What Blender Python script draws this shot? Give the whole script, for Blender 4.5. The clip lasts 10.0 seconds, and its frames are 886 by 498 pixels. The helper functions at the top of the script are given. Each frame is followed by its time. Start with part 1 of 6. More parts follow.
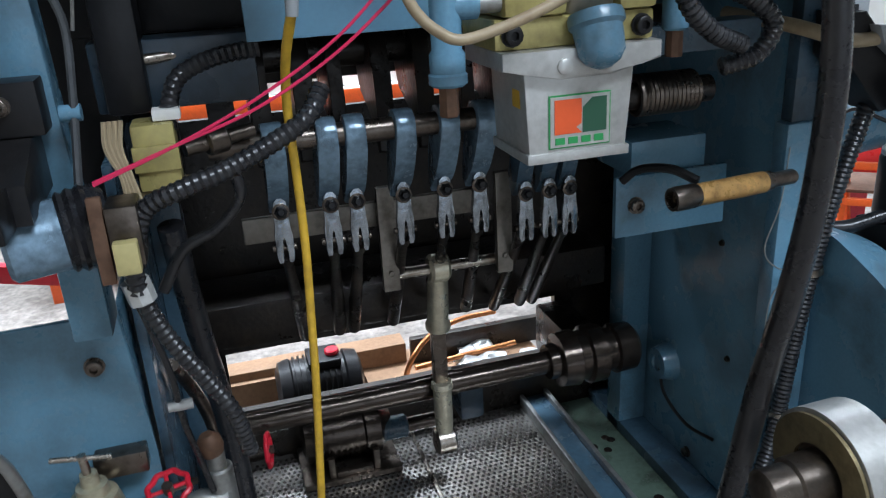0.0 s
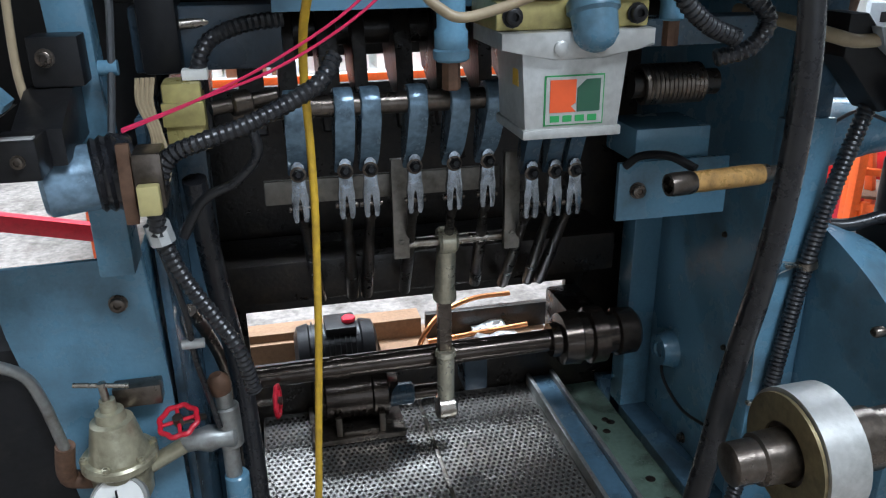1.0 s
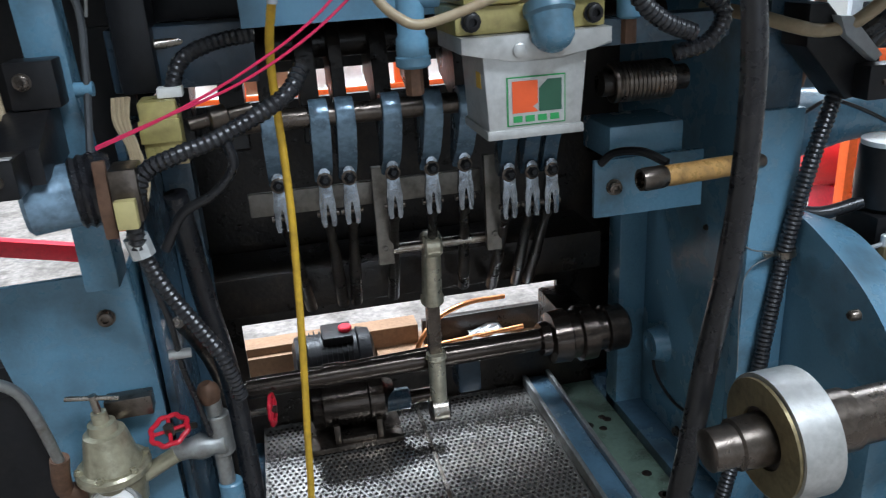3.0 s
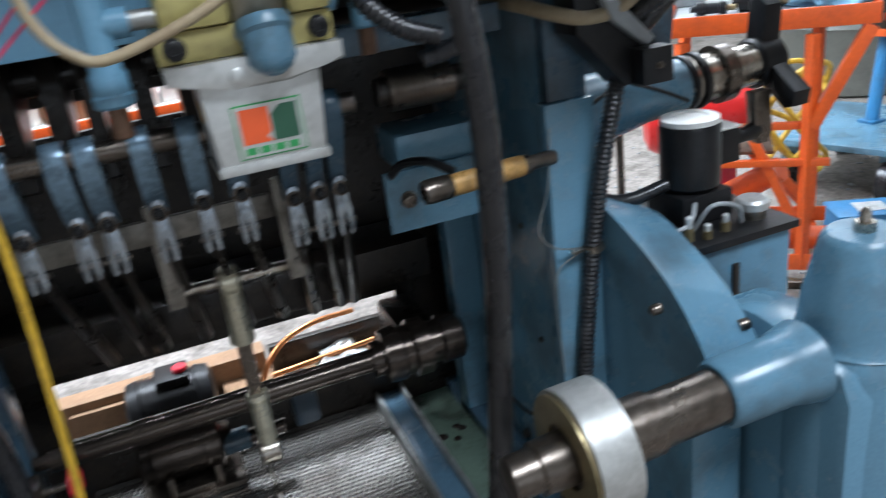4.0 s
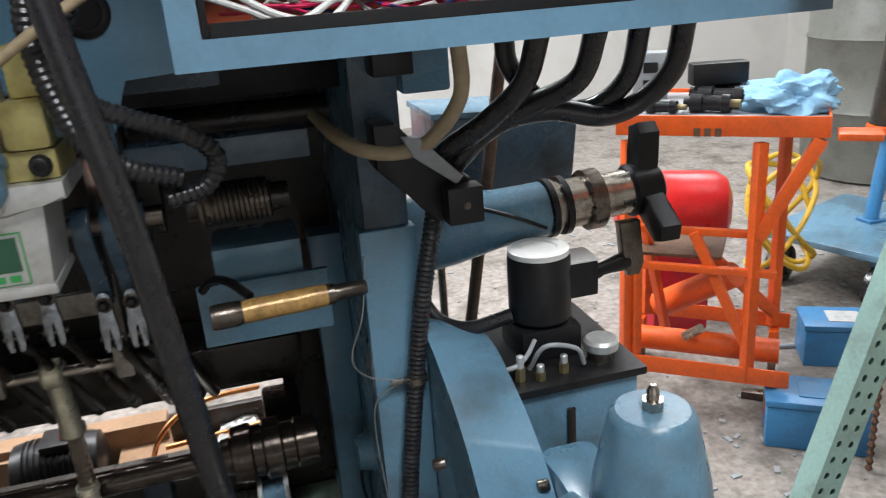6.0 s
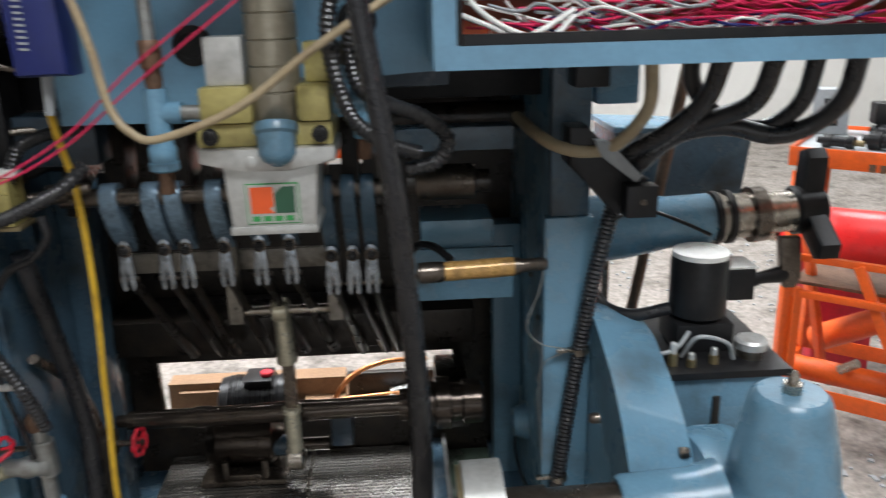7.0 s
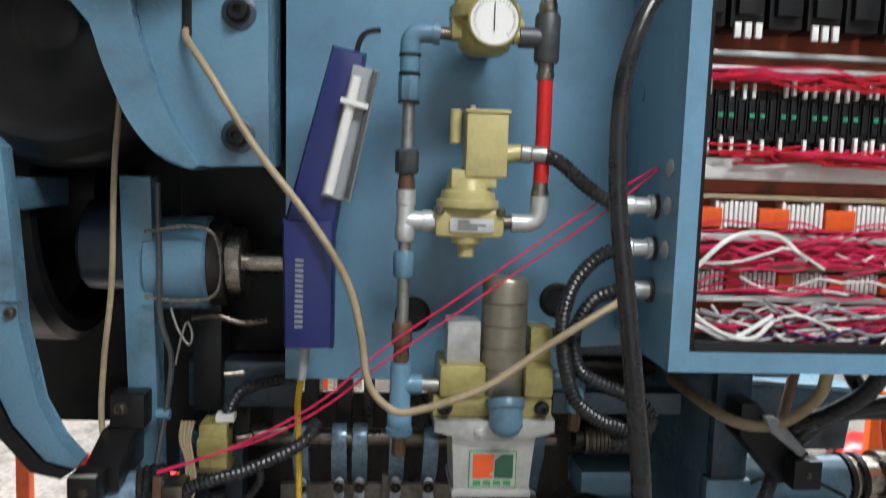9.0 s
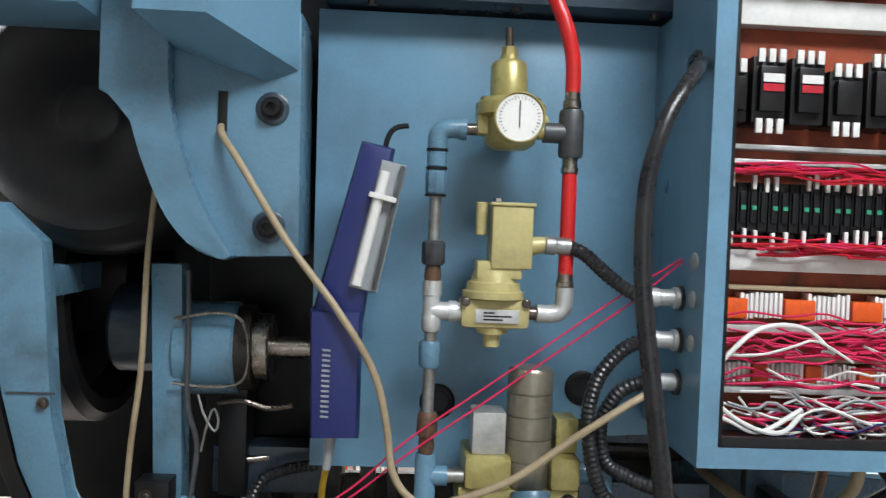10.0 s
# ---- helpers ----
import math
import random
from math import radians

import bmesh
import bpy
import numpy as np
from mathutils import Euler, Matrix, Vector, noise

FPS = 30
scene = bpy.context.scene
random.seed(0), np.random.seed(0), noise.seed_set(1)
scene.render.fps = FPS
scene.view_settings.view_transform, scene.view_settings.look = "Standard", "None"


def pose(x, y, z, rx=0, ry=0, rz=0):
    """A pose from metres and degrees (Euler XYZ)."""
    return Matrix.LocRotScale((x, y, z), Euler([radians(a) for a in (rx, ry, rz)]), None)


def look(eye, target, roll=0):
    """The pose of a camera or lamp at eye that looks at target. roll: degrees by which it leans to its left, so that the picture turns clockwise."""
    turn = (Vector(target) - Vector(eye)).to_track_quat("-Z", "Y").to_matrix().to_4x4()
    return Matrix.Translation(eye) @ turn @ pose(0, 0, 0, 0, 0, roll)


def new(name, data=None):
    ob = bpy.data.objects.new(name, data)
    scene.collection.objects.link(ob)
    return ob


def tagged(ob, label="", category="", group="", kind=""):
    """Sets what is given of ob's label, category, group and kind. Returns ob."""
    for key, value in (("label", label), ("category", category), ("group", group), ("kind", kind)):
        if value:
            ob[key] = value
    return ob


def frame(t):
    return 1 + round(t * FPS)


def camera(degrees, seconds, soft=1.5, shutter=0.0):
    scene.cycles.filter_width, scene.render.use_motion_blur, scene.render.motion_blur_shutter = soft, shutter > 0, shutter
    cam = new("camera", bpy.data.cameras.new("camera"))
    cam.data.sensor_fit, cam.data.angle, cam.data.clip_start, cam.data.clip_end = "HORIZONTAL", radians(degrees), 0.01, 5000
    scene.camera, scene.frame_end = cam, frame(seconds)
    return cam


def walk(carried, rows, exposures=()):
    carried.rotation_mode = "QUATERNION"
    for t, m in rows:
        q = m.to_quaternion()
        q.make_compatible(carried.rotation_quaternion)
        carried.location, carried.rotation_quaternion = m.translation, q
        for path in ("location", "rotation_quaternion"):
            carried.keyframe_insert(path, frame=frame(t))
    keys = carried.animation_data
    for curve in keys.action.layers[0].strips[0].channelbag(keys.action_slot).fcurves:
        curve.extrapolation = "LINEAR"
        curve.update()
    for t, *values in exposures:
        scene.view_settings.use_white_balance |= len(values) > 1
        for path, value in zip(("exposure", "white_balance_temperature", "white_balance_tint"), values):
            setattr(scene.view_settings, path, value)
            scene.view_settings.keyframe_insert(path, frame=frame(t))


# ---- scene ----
cam = camera(58.9, 10.0, soft=1.1, shutter=0.5)
PATH = [
    (0, (0.349, 0.141, 1.566), (0.853, 1.935, 0.839), -3.2),
    (0.5, (0.382, 0.07, 1.562), (0.822, 1.879, 0.832), -1.9),
    (1, (0.384, 0.04, 1.556), (0.79, 1.852, 0.814), -0.7),
    (1.5, (0.395, 0.033, 1.548), (0.754, 1.854, 0.804), -0.9),
    (2, (0.415, 0.017, 1.557), (0.767, 1.852, 0.844), -2.2),
    (2.2, (0.404, 0.007, 1.551), (0.786, 1.839, 0.844), -2.1),
    (3.5, (0.515, -0.004, 1.552), (0.928, 1.809, 0.815), -5.1),
    (4, (0.671, 0.053, 1.557), (1.264, 1.803, 0.791), -7.7),
    (4.5, (0.841, 0.099, 1.602), (1.542, 1.831, 0.889), -6.9),
    (5, (0.983, 0.143, 1.634), (1.653, 1.892, 0.933), -6.2),
    (5.2, (1.022, 0.161, 1.644), (1.678, 1.92, 0.955), -5.2),
    (6.3, (1.132, -0.081, 1.651), (1.5, 1.774, 1.0), -3.5),
    (6.5, (1.112, -0.143, 1.645), (1.405, 1.735, 1.022), -2.5),
    (7, (1.018, -0.222, 1.661), (1.118, 1.68, 1.052), -1.5),
    (7.5, (0.83, -0.258, 1.687), (0.851, 1.674, 1.172), -0.6),
    (8, (0.66, -0.269, 1.765), (0.705, 1.665, 1.255), 1.1),
    (8.5, (0.596, -0.29, 1.818), (0.716, 1.675, 1.463), 0.8),
    (9, (0.585, -0.31, 1.886), (0.749, 1.673, 1.681), 2.0),
    (9.5, (0.636, -0.328, 1.908), (0.723, 1.67, 1.863), 1.8),
    (10, (0.572, -0.322, 1.938), (0.68, 1.674, 1.888), 2.2),
]
# seconds, stops, kelvin, tint
EXPOSURES = [(0, 0.17, 6050, 11), (2.2, 0.26, 6050, 11), (3.5, 0.2, 6100, 11), (4.5, 0.06, 6350, 12), (5.0, -0.06, 6750, 13), (6.5, 0.04, 6900, 14), (8.0, 0.14, 6900, 13), (9.0, 0.12, 6850, 13), (10, 0.24, 6750, 12)]
walk(cam, [(t, look(eye, target, roll)) for t, eye, target, roll in PATH], EXPOSURES)

# ---- world, lamps, exposure ----
world = bpy.data.worlds.new("world")
scene.world = world
world.use_nodes = True
world.node_tree.nodes["Background"].inputs[0].default_value = (0.75, 0.85, 1.0, 1)
world.node_tree.nodes["Background"].inputs[1].default_value = 0.032


def area_lamp(x, y, z, sx, sy, watts, colour=(0.84, 0.925, 1.0)):
    data = bpy.data.lights.new("area_lamp", "AREA")
    data.shape, data.size, data.size_y, data.energy, data.color = "RECTANGLE", sx, sy, watts, colour
    ob = new("area_lamp", data)
    ob.location = (x, y, z)
    return ob


# overhead lamps out of view; the last is added for glints on the drip pan
ROOF_LAMPS = [(1.7, -1.2, 1.6, 1.2, 188), (-1.6, 0.0, 1.2, 1.2, 7), (3.9, 1.6, 1.6, 1.6, 34), (0.7, 3.6, 2.4, 1.0, 380), (-2.6, 3.4, 1.6, 1.6, 320), (5.0, 4.8, 2.0, 2.0, 190), (0.9, 6.6, 3.0, 1.6, 85)]
ROOF = 4.2
for sx_, sy_, w_, d_, p_ in ROOF_LAMPS:
    area_lamp(sx_, sy_, ROOF + 0.12, w_, d_, p_)
# unseen fill lamp added behind the camera to light the bay from the front
fill_light = area_lamp(1.2, -4.55, 1.5, 3.4, 2.6, 25)
fill_light.name = "rear_fill"
fill_light.rotation_euler = (radians(90), 0, 0)

# ---- materials ----


def material(name, base, rough=0.5, metal=0.0, dirt=None, dirt_amount=0.35, dirt_scale=6.0, grain=0.12, grain_scale=90.0, bump=0.15, gloss_var=0.15, emit=0.0, spec=0.5, coat=0.0, wave=0.0):
    m = bpy.data.materials.new(name)
    m.use_nodes = True
    nt = m.node_tree
    n, l = nt.nodes, nt.links
    b = n["Principled BSDF"]
    tc = n.new("ShaderNodeTexCoord")
    big = n.new("ShaderNodeTexNoise")
    big.inputs["Scale"].default_value, big.inputs["Detail"].default_value, big.inputs["Roughness"].default_value = dirt_scale, 6.0, 0.65
    fine = n.new("ShaderNodeTexNoise")
    fine.inputs["Scale"].default_value, fine.inputs["Detail"].default_value = grain_scale, 4.0
    l.new(tc.outputs["Object"], big.inputs["Vector"])
    l.new(tc.outputs["Object"], fine.inputs["Vector"])
    ramp = n.new("ShaderNodeMapRange")
    ramp.inputs["From Min"].default_value, ramp.inputs["From Max"].default_value = 0.48, 0.72
    l.new(big.outputs["Fac"], ramp.inputs["Value"])
    amount = n.new("ShaderNodeMath")
    amount.operation = "MULTIPLY"
    amount.inputs[1].default_value = dirt_amount
    l.new(ramp.outputs["Result"], amount.inputs[0])
    mix = n.new("ShaderNodeMix")
    mix.data_type = "RGBA"
    mix.inputs[6].default_value = (*base, 1)
    mix.inputs[7].default_value = (*(dirt or [c * 0.35 for c in base]), 1)
    l.new(amount.outputs[0], mix.inputs[0])
    gr = n.new("ShaderNodeMapRange")
    gr.inputs["To Min"].default_value, gr.inputs["To Max"].default_value = 1 - grain * 2, 1 + grain * 2
    l.new(fine.outputs["Fac"], gr.inputs["Value"])
    mul = n.new("ShaderNodeMix")
    mul.data_type, mul.blend_type = "RGBA", "MULTIPLY"
    mul.inputs[0].default_value = 1.0
    l.new(mix.outputs[2], mul.inputs[6])
    l.new(gr.outputs["Result"], mul.inputs[7])
    l.new(mul.outputs[2], b.inputs["Base Color"])
    rr = n.new("ShaderNodeMapRange")
    rr.inputs["To Min"].default_value, rr.inputs["To Max"].default_value = max(0.03, rough - gloss_var), min(1, rough + gloss_var)
    l.new(big.outputs["Fac"], rr.inputs["Value"])
    l.new(rr.outputs["Result"], b.inputs["Roughness"])
    b.inputs["Metallic"].default_value = metal
    b.inputs["Specular IOR Level"].default_value = spec
    b.inputs["Coat Weight"].default_value = coat
    if bump:
        bp = n.new("ShaderNodeBump")
        bp.inputs["Strength"].default_value, bp.inputs["Distance"].default_value = bump, 0.002
        l.new(fine.outputs["Fac"], bp.inputs["Height"])
        l.new(bp.outputs["Normal"], b.inputs["Normal"])
        if wave:
            wv = n.new("ShaderNodeBump")
            wv.inputs["Strength"].default_value, wv.inputs["Distance"].default_value = wave, 0.02
            l.new(big.outputs["Fac"], wv.inputs["Height"])
            l.new(wv.outputs["Normal"], bp.inputs["Normal"])
    if emit:
        b.inputs["Emission Color"].default_value, b.inputs["Emission Strength"].default_value = (*base, 1), emit
    return m


BLUE = material("machine_blue_paint", (0.115, 0.24, 0.335), 0.27, dirt=(0.045, 0.06, 0.065), dirt_amount=0.8, dirt_scale=5.5, grain=0.08, wave=0.12, grain_scale=160, bump=0.05)
PANEL_BLUE = material("panel_blue_paint", (0.13, 0.275, 0.39), 0.33, dirt=(0.085, 0.15, 0.2), dirt_amount=0.7, dirt_scale=4.0, grain=0.05, wave=0.1, grain_scale=140, bump=0.03)
# dark copy of the machine blue, with shade mixed into its colour, plus grime
SHADE_BLUE = material("shaded_blue_paint", (0.03, 0.052, 0.075), 0.3, dirt=(0.012, 0.011, 0.01), dirt_amount=0.8, dirt_scale=6, grain=0.15, bump=0.3)
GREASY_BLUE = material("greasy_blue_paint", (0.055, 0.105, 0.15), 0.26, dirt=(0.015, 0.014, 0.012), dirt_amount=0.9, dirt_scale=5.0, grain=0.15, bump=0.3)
# paler than the frame blue: light missing on the rocker arms is put into it
ARM_STEEL = material("brightened_blue_paint", (0.2, 0.3, 0.39), 0.24, 0.35, dirt=(0.045, 0.065, 0.08), dirt_amount=0.8, dirt_scale=22, grain=0.25, bump=0.4)
DARK = material("oily_dark_iron", (0.021, 0.017, 0.014), 0.3, 0.2, dirt=(0.062, 0.043, 0.028), dirt_amount=0.6, dirt_scale=12, grain=0.25, bump=0.5)
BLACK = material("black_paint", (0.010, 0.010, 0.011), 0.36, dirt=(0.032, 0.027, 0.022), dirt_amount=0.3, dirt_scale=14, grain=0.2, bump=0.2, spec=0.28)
RUBBER = material("black_rubber", (0.014, 0.014, 0.016), 0.28, dirt=(0.04, 0.038, 0.035), dirt_amount=0.45, dirt_scale=18, grain=0.15, bump=0.2)
CONDUIT = material("black_conduit", (0.018, 0.018, 0.02), 0.28, dirt=(0.05, 0.05, 0.05), dirt_amount=0.4, dirt_scale=25, grain=0.15, bump=0.1)
STEEL = material("oily_bright_steel", (0.42, 0.38, 0.33), 0.28, 1.0, dirt=(0.12, 0.085, 0.055), dirt_amount=0.8, dirt_scale=22, grain=0.15, bump=0.15)
DARK_STEEL = material("oil_dark_steel", (0.15, 0.125, 0.105), 0.3, 0.9, dirt=(0.035, 0.027, 0.02), dirt_amount=0.85, dirt_scale=16, grain=0.2, bump=0.3)
GREY_BAR = material("worn_grey_steel_bar", (0.26, 0.24, 0.21), 0.42, 0.8, dirt=(0.09, 0.07, 0.05), dirt_amount=0.8, dirt_scale=18, grain=0.15, bump=0.25)
ALU = material("cast_aluminium", (0.52, 0.52, 0.50), 0.42, 0.6, dirt=(0.25, 0.24, 0.21), dirt_amount=0.5, dirt_scale=15, grain=0.1, bump=0.25)
ZINC = material("galvanised_pipe", (0.36, 0.37, 0.36), 0.42, 0.8, dirt=(0.16, 0.13, 0.1), dirt_amount=0.7, dirt_scale=20, grain=0.15, bump=0.25)
WHITE_ZINC = material("pale_zinc_fitting", (0.6, 0.61, 0.6), 0.4, 0.55, dirt=(0.3, 0.28, 0.25), dirt_amount=0.5, dirt_scale=25, grain=0.1, bump=0.15)
OLIVE = material("olive_gold_valve_paint", (0.4, 0.34, 0.125), 0.32, 0.3, dirt=(0.13, 0.1, 0.05), dirt_amount=0.55, dirt_scale=14, grain=0.12, bump=0.25)
CREAM = material("cream_valve_paint", (0.5, 0.43, 0.19), 0.38, 0.1, dirt=(0.2, 0.16, 0.08), dirt_amount=0.45, dirt_scale=14, grain=0.08, bump=0.2)
OLD_BRASS = material("grimy_old_brass", (0.4, 0.37, 0.26), 0.33, 0.5, dirt=(0.1, 0.085, 0.05), dirt_amount=0.7, dirt_scale=20, grain=0.15, bump=0.3)
DRUM_GREY = material("dull_grey_drum_paint", (0.15, 0.155, 0.135), 0.5, dirt=(0.07, 0.065, 0.055), dirt_amount=0.6, dirt_scale=5, grain=0.12)
BRONZE = material("oily_bronze", (0.3, 0.24, 0.13), 0.38, 0.7, dirt=(0.09, 0.065, 0.035), dirt_amount=0.7, dirt_scale=16, grain=0.15, bump=0.3)
TAN_STEEL = material("greasy_tan_cylinder", (0.3, 0.27, 0.21), 0.35, 0.6, dirt=(0.14, 0.11, 0.07), dirt_amount=0.6, dirt_scale=12, grain=0.1, bump=0.15)
AMBER = material("amber_grease_film", (0.52, 0.3, 0.1), 0.3, 0.2, dirt=(0.1, 0.05, 0.02), dirt_amount=0.95, dirt_scale=45, grain=0.2, bump=0.4)
RUST = material("rusty_brown_steel", (0.14, 0.075, 0.045), 0.6, 0.3, dirt=(0.05, 0.03, 0.02), dirt_amount=0.6, dirt_scale=20, grain=0.25, bump=0.4)
RED = material("red_paint", (0.55, 0.012, 0.03), 0.38, dirt=(0.2, 0.01, 0.015), dirt_amount=0.4, dirt_scale=30, grain=0.1)
RED_HOSE = material("red_air_hose", (0.62, 0.02, 0.02), 0.32, dirt=(0.35, 0.015, 0.015), dirt_amount=0.4, dirt_scale=20, grain=0.06)
MAGENTA = material("pinkish_red_wire_cover", (0.62, 0.02, 0.09), 0.4, grain=0.05, dirt_amount=0.2)
YELLOW = material("yellow_cord_sheath", (0.62, 0.38, 0.03), 0.45, dirt=(0.3, 0.17, 0.02), dirt_amount=0.6, dirt_scale=25, grain=0.12, bump=0.2)
DARK_GREY = material("dark_grey_fitting", (0.07, 0.075, 0.08), 0.42, 0.3, dirt=(0.03, 0.03, 0.03), dirt_amount=0.5, dirt_scale=20, grain=0.12)
BOARD_RED = material("dark_orange_board_paint", (0.34, 0.055, 0.015), 0.5, dirt=(0.06, 0.02, 0.012), dirt_amount=0.95, dirt_scale=9, grain=0.1)
BEIGE = material("beige_cable_sheath", (0.37, 0.29, 0.18), 0.45, dirt=(0.2, 0.13, 0.07), dirt_amount=0.6, dirt_scale=12, grain=0.1)
LAMP_BLUE = material("navy_plastic", (0.013, 0.021, 0.12), 0.38, dirt=(0.02, 0.025, 0.07), dirt_amount=0.5, dirt_scale=12, grain=0.08)
ORANGE = material("orange_paint", (0.72, 0.1, 0.012), 0.42, dirt=(0.3, 0.05, 0.015), dirt_amount=0.4, dirt_scale=10, grain=0.1, bump=0.15)
GREEN_POST = material("pale_green_rack_paint", (0.25, 0.4, 0.36), 0.45, dirt=(0.14, 0.16, 0.14), dirt_amount=0.5, dirt_scale=12, grain=0.1)
SHOP_BLUE = material("bright_blue_plastic", (0.035, 0.2, 0.42), 0.4, dirt=(0.05, 0.09, 0.13), dirt_amount=0.5, dirt_scale=8, grain=0.1)
RAG_BLUE = material("pale_blue_cotton", (0.22, 0.42, 0.58), 0.9, dirt=(0.12, 0.24, 0.36), dirt_amount=0.5, dirt_scale=20, grain=0.1, bump=0.3)
CONCRETE = material("dusty_concrete", (0.26, 0.23, 0.204), 0.7, dirt=(0.075, 0.062, 0.05), dirt_amount=0.95, dirt_scale=4.5, grain=0.4, grain_scale=38, bump=0.7)
WALL_PAINT = material("pale_shop_wall", (0.62, 0.61, 0.58), 0.8, dirt=(0.4, 0.37, 0.33), dirt_amount=0.4, dirt_scale=1.2, grain=0.05)
GREY_CASE = material("grey_enclosure_paint", (0.3, 0.32, 0.33), 0.45, dirt=(0.15, 0.15, 0.15), dirt_amount=0.4, dirt_scale=8, grain=0.08)
WHITE = material("white_plastic", (0.75, 0.74, 0.71), 0.4, dirt=(0.5, 0.48, 0.42), dirt_amount=0.35, dirt_scale=15, grain=0.05)
BOARD = material("brown_board", (0.3, 0.17, 0.09), 0.7, dirt=(0.16, 0.09, 0.05), dirt_amount=0.5, dirt_scale=10, grain=0.15)
WOOD = material("worn_pine", (0.45, 0.29, 0.15), 0.7, dirt=(0.25, 0.15, 0.08), dirt_amount=0.5, dirt_scale=9, grain=0.2, bump=0.3)
LOGO_ORANGE = material("orange_print", (0.75, 0.1, 0.02), 0.5, grain=0.03, dirt_amount=0.2)
LOGO_GREEN = material("dark_green_print", (0.02, 0.085, 0.045), 0.5, grain=0.03, dirt_amount=0.2)
LOGO_EDGE = material("green_print", (0.03, 0.3, 0.08), 0.5, grain=0.03, dirt_amount=0.2)
PAPER = material("paper_white", (0.8, 0.79, 0.75), 0.7, grain=0.03, dirt_amount=0.2)
GREENBIT = material("green_terminal_plastic", (0.02, 0.3, 0.16), 0.45, grain=0.05)
OIL_BLACK = material("oil_wet_black_steel", (0.075, 0.06, 0.05), 0.2, 0.8, dirt=(0.02, 0.015, 0.012), dirt_amount=0.9, dirt_scale=14, grain=0.2, bump=0.35)
OILPAN = material("oily_galvanised_plate", (0.33, 0.315, 0.29), 0.22, 0.8, dirt=(0.07, 0.05, 0.035), dirt_amount=1.0, dirt_scale=3, grain=0.3, grain_scale=60, bump=0.7, wave=0.3)
GREEN_OIL = material("oil_soaked_green_paint", (0.09, 0.13, 0.1), 0.25, dirt=(0.02, 0.02, 0.014), dirt_amount=1.0, dirt_scale=13, grain=0.15, bump=0.3)
PALE_BRASS = material("rubbed_pale_brass", (0.6, 0.56, 0.43), 0.3, 0.6, dirt=(0.2, 0.16, 0.09), dirt_amount=0.6, dirt_scale=26, grain=0.12, bump=0.25)
CLEVIS_STEEL = material("worn_bright_clevis_steel", (0.36, 0.4, 0.44), 0.22, 0.9, dirt=(0.05, 0.05, 0.05), dirt_amount=0.95, dirt_scale=40, grain=0.2, bump=0.3)
COPPER = material("copper_tube", (0.62, 0.25, 0.1), 0.3, 1.0, dirt=(0.25, 0.1, 0.05), dirt_amount=0.5, dirt_scale=20, grain=0.08)

# ---- mesh helpers ----
WORLD_OF = {}


def finish(me, smooth):
    if smooth:
        me.shade_smooth()
        me.set_sharp_from_angle(angle=radians(38))


def part(name, bm, mat, parent, label="", smooth=True):
    bmesh.ops.recalc_face_normals(bm, faces=bm.faces)
    me = bpy.data.meshes.new(name)
    bm.to_mesh(me)
    bm.free()
    me.materials.append(mat)
    finish(me, smooth)
    ob = new(name, me)
    if parent is not None:
        ob.parent = parent
        ob.matrix_parent_inverse = WORLD_OF[parent].inverted()
    WORLD_OF[ob] = Matrix.Identity(4)
    if label:
        ob["label"] = label
    return ob


def thing(name, base, label, category, group="", kind=""):
    ob = new(name)
    ob.empty_display_size = 0.05
    ob.location = base
    WORLD_OF[ob] = Matrix.Translation(base)
    return tagged(ob, label, category, group, kind)


def solo(name, bm, mat, label, category, group="", kind=""):
    """A thing that is one mesh."""
    return tagged(part(name, bm, mat, None), label, category, group, kind)


def B():
    return bmesh.new()


def box(bm, x0, x1, y0, y1, z0, z1, bev=0.0, m=None):
    mt = Matrix.Translation(((x0 + x1) / 2, (y0 + y1) / 2, (z0 + z1) / 2)) @ Matrix.Diagonal((abs(x1 - x0), abs(y1 - y0), abs(z1 - z0), 1))
    vs = bmesh.ops.create_cube(bm, size=1, matrix=(m @ mt) if m is not None else mt)["verts"]
    if bev:
        es = list({e for v in vs for e in v.link_edges})
        bmesh.ops.bevel(bm, geom=es, offset=bev, segments=2, affect="EDGES", profile=0.6)
    return bm


def axis_matrix(p0, p1):
    d = Vector(p1) - Vector(p0)
    return Matrix.Translation(p0) @ d.to_track_quat("Z", "Y").to_matrix().to_4x4(), d.length


def cyl(bm, p0, p1, r0, r1=None, seg=20, bev=0.0):
    m, h = axis_matrix(p0, p1)
    r1 = r0 if r1 is None else r1
    prof = [(0, r0), (h, r1)]
    if bev:
        prof = [(0, r0 - bev), (bev, r0), (h - bev, r1), (h, r1 - bev)]
    return lathe(bm, p0, p1, prof, seg)


def lathe(bm, p0, p1, prof, seg=24):
    """A turned solid along p0-p1; prof: (height in metres from p0, radius)."""
    m, h = axis_matrix(p0, p1)
    rings = []
    for z, r in prof:
        rings.append([bm.verts.new(m @ Vector((r * math.cos(2 * math.pi * i / seg), r * math.sin(2 * math.pi * i / seg), z))) for i in range(seg)])
    for a, b in zip(rings, rings[1:]):
        for i in range(seg):
            j = (i + 1) % seg
            bm.faces.new((a[i], a[j], b[j], b[i]))
    bm.faces.new(rings[0][::-1])
    bm.faces.new(rings[-1])
    return bm


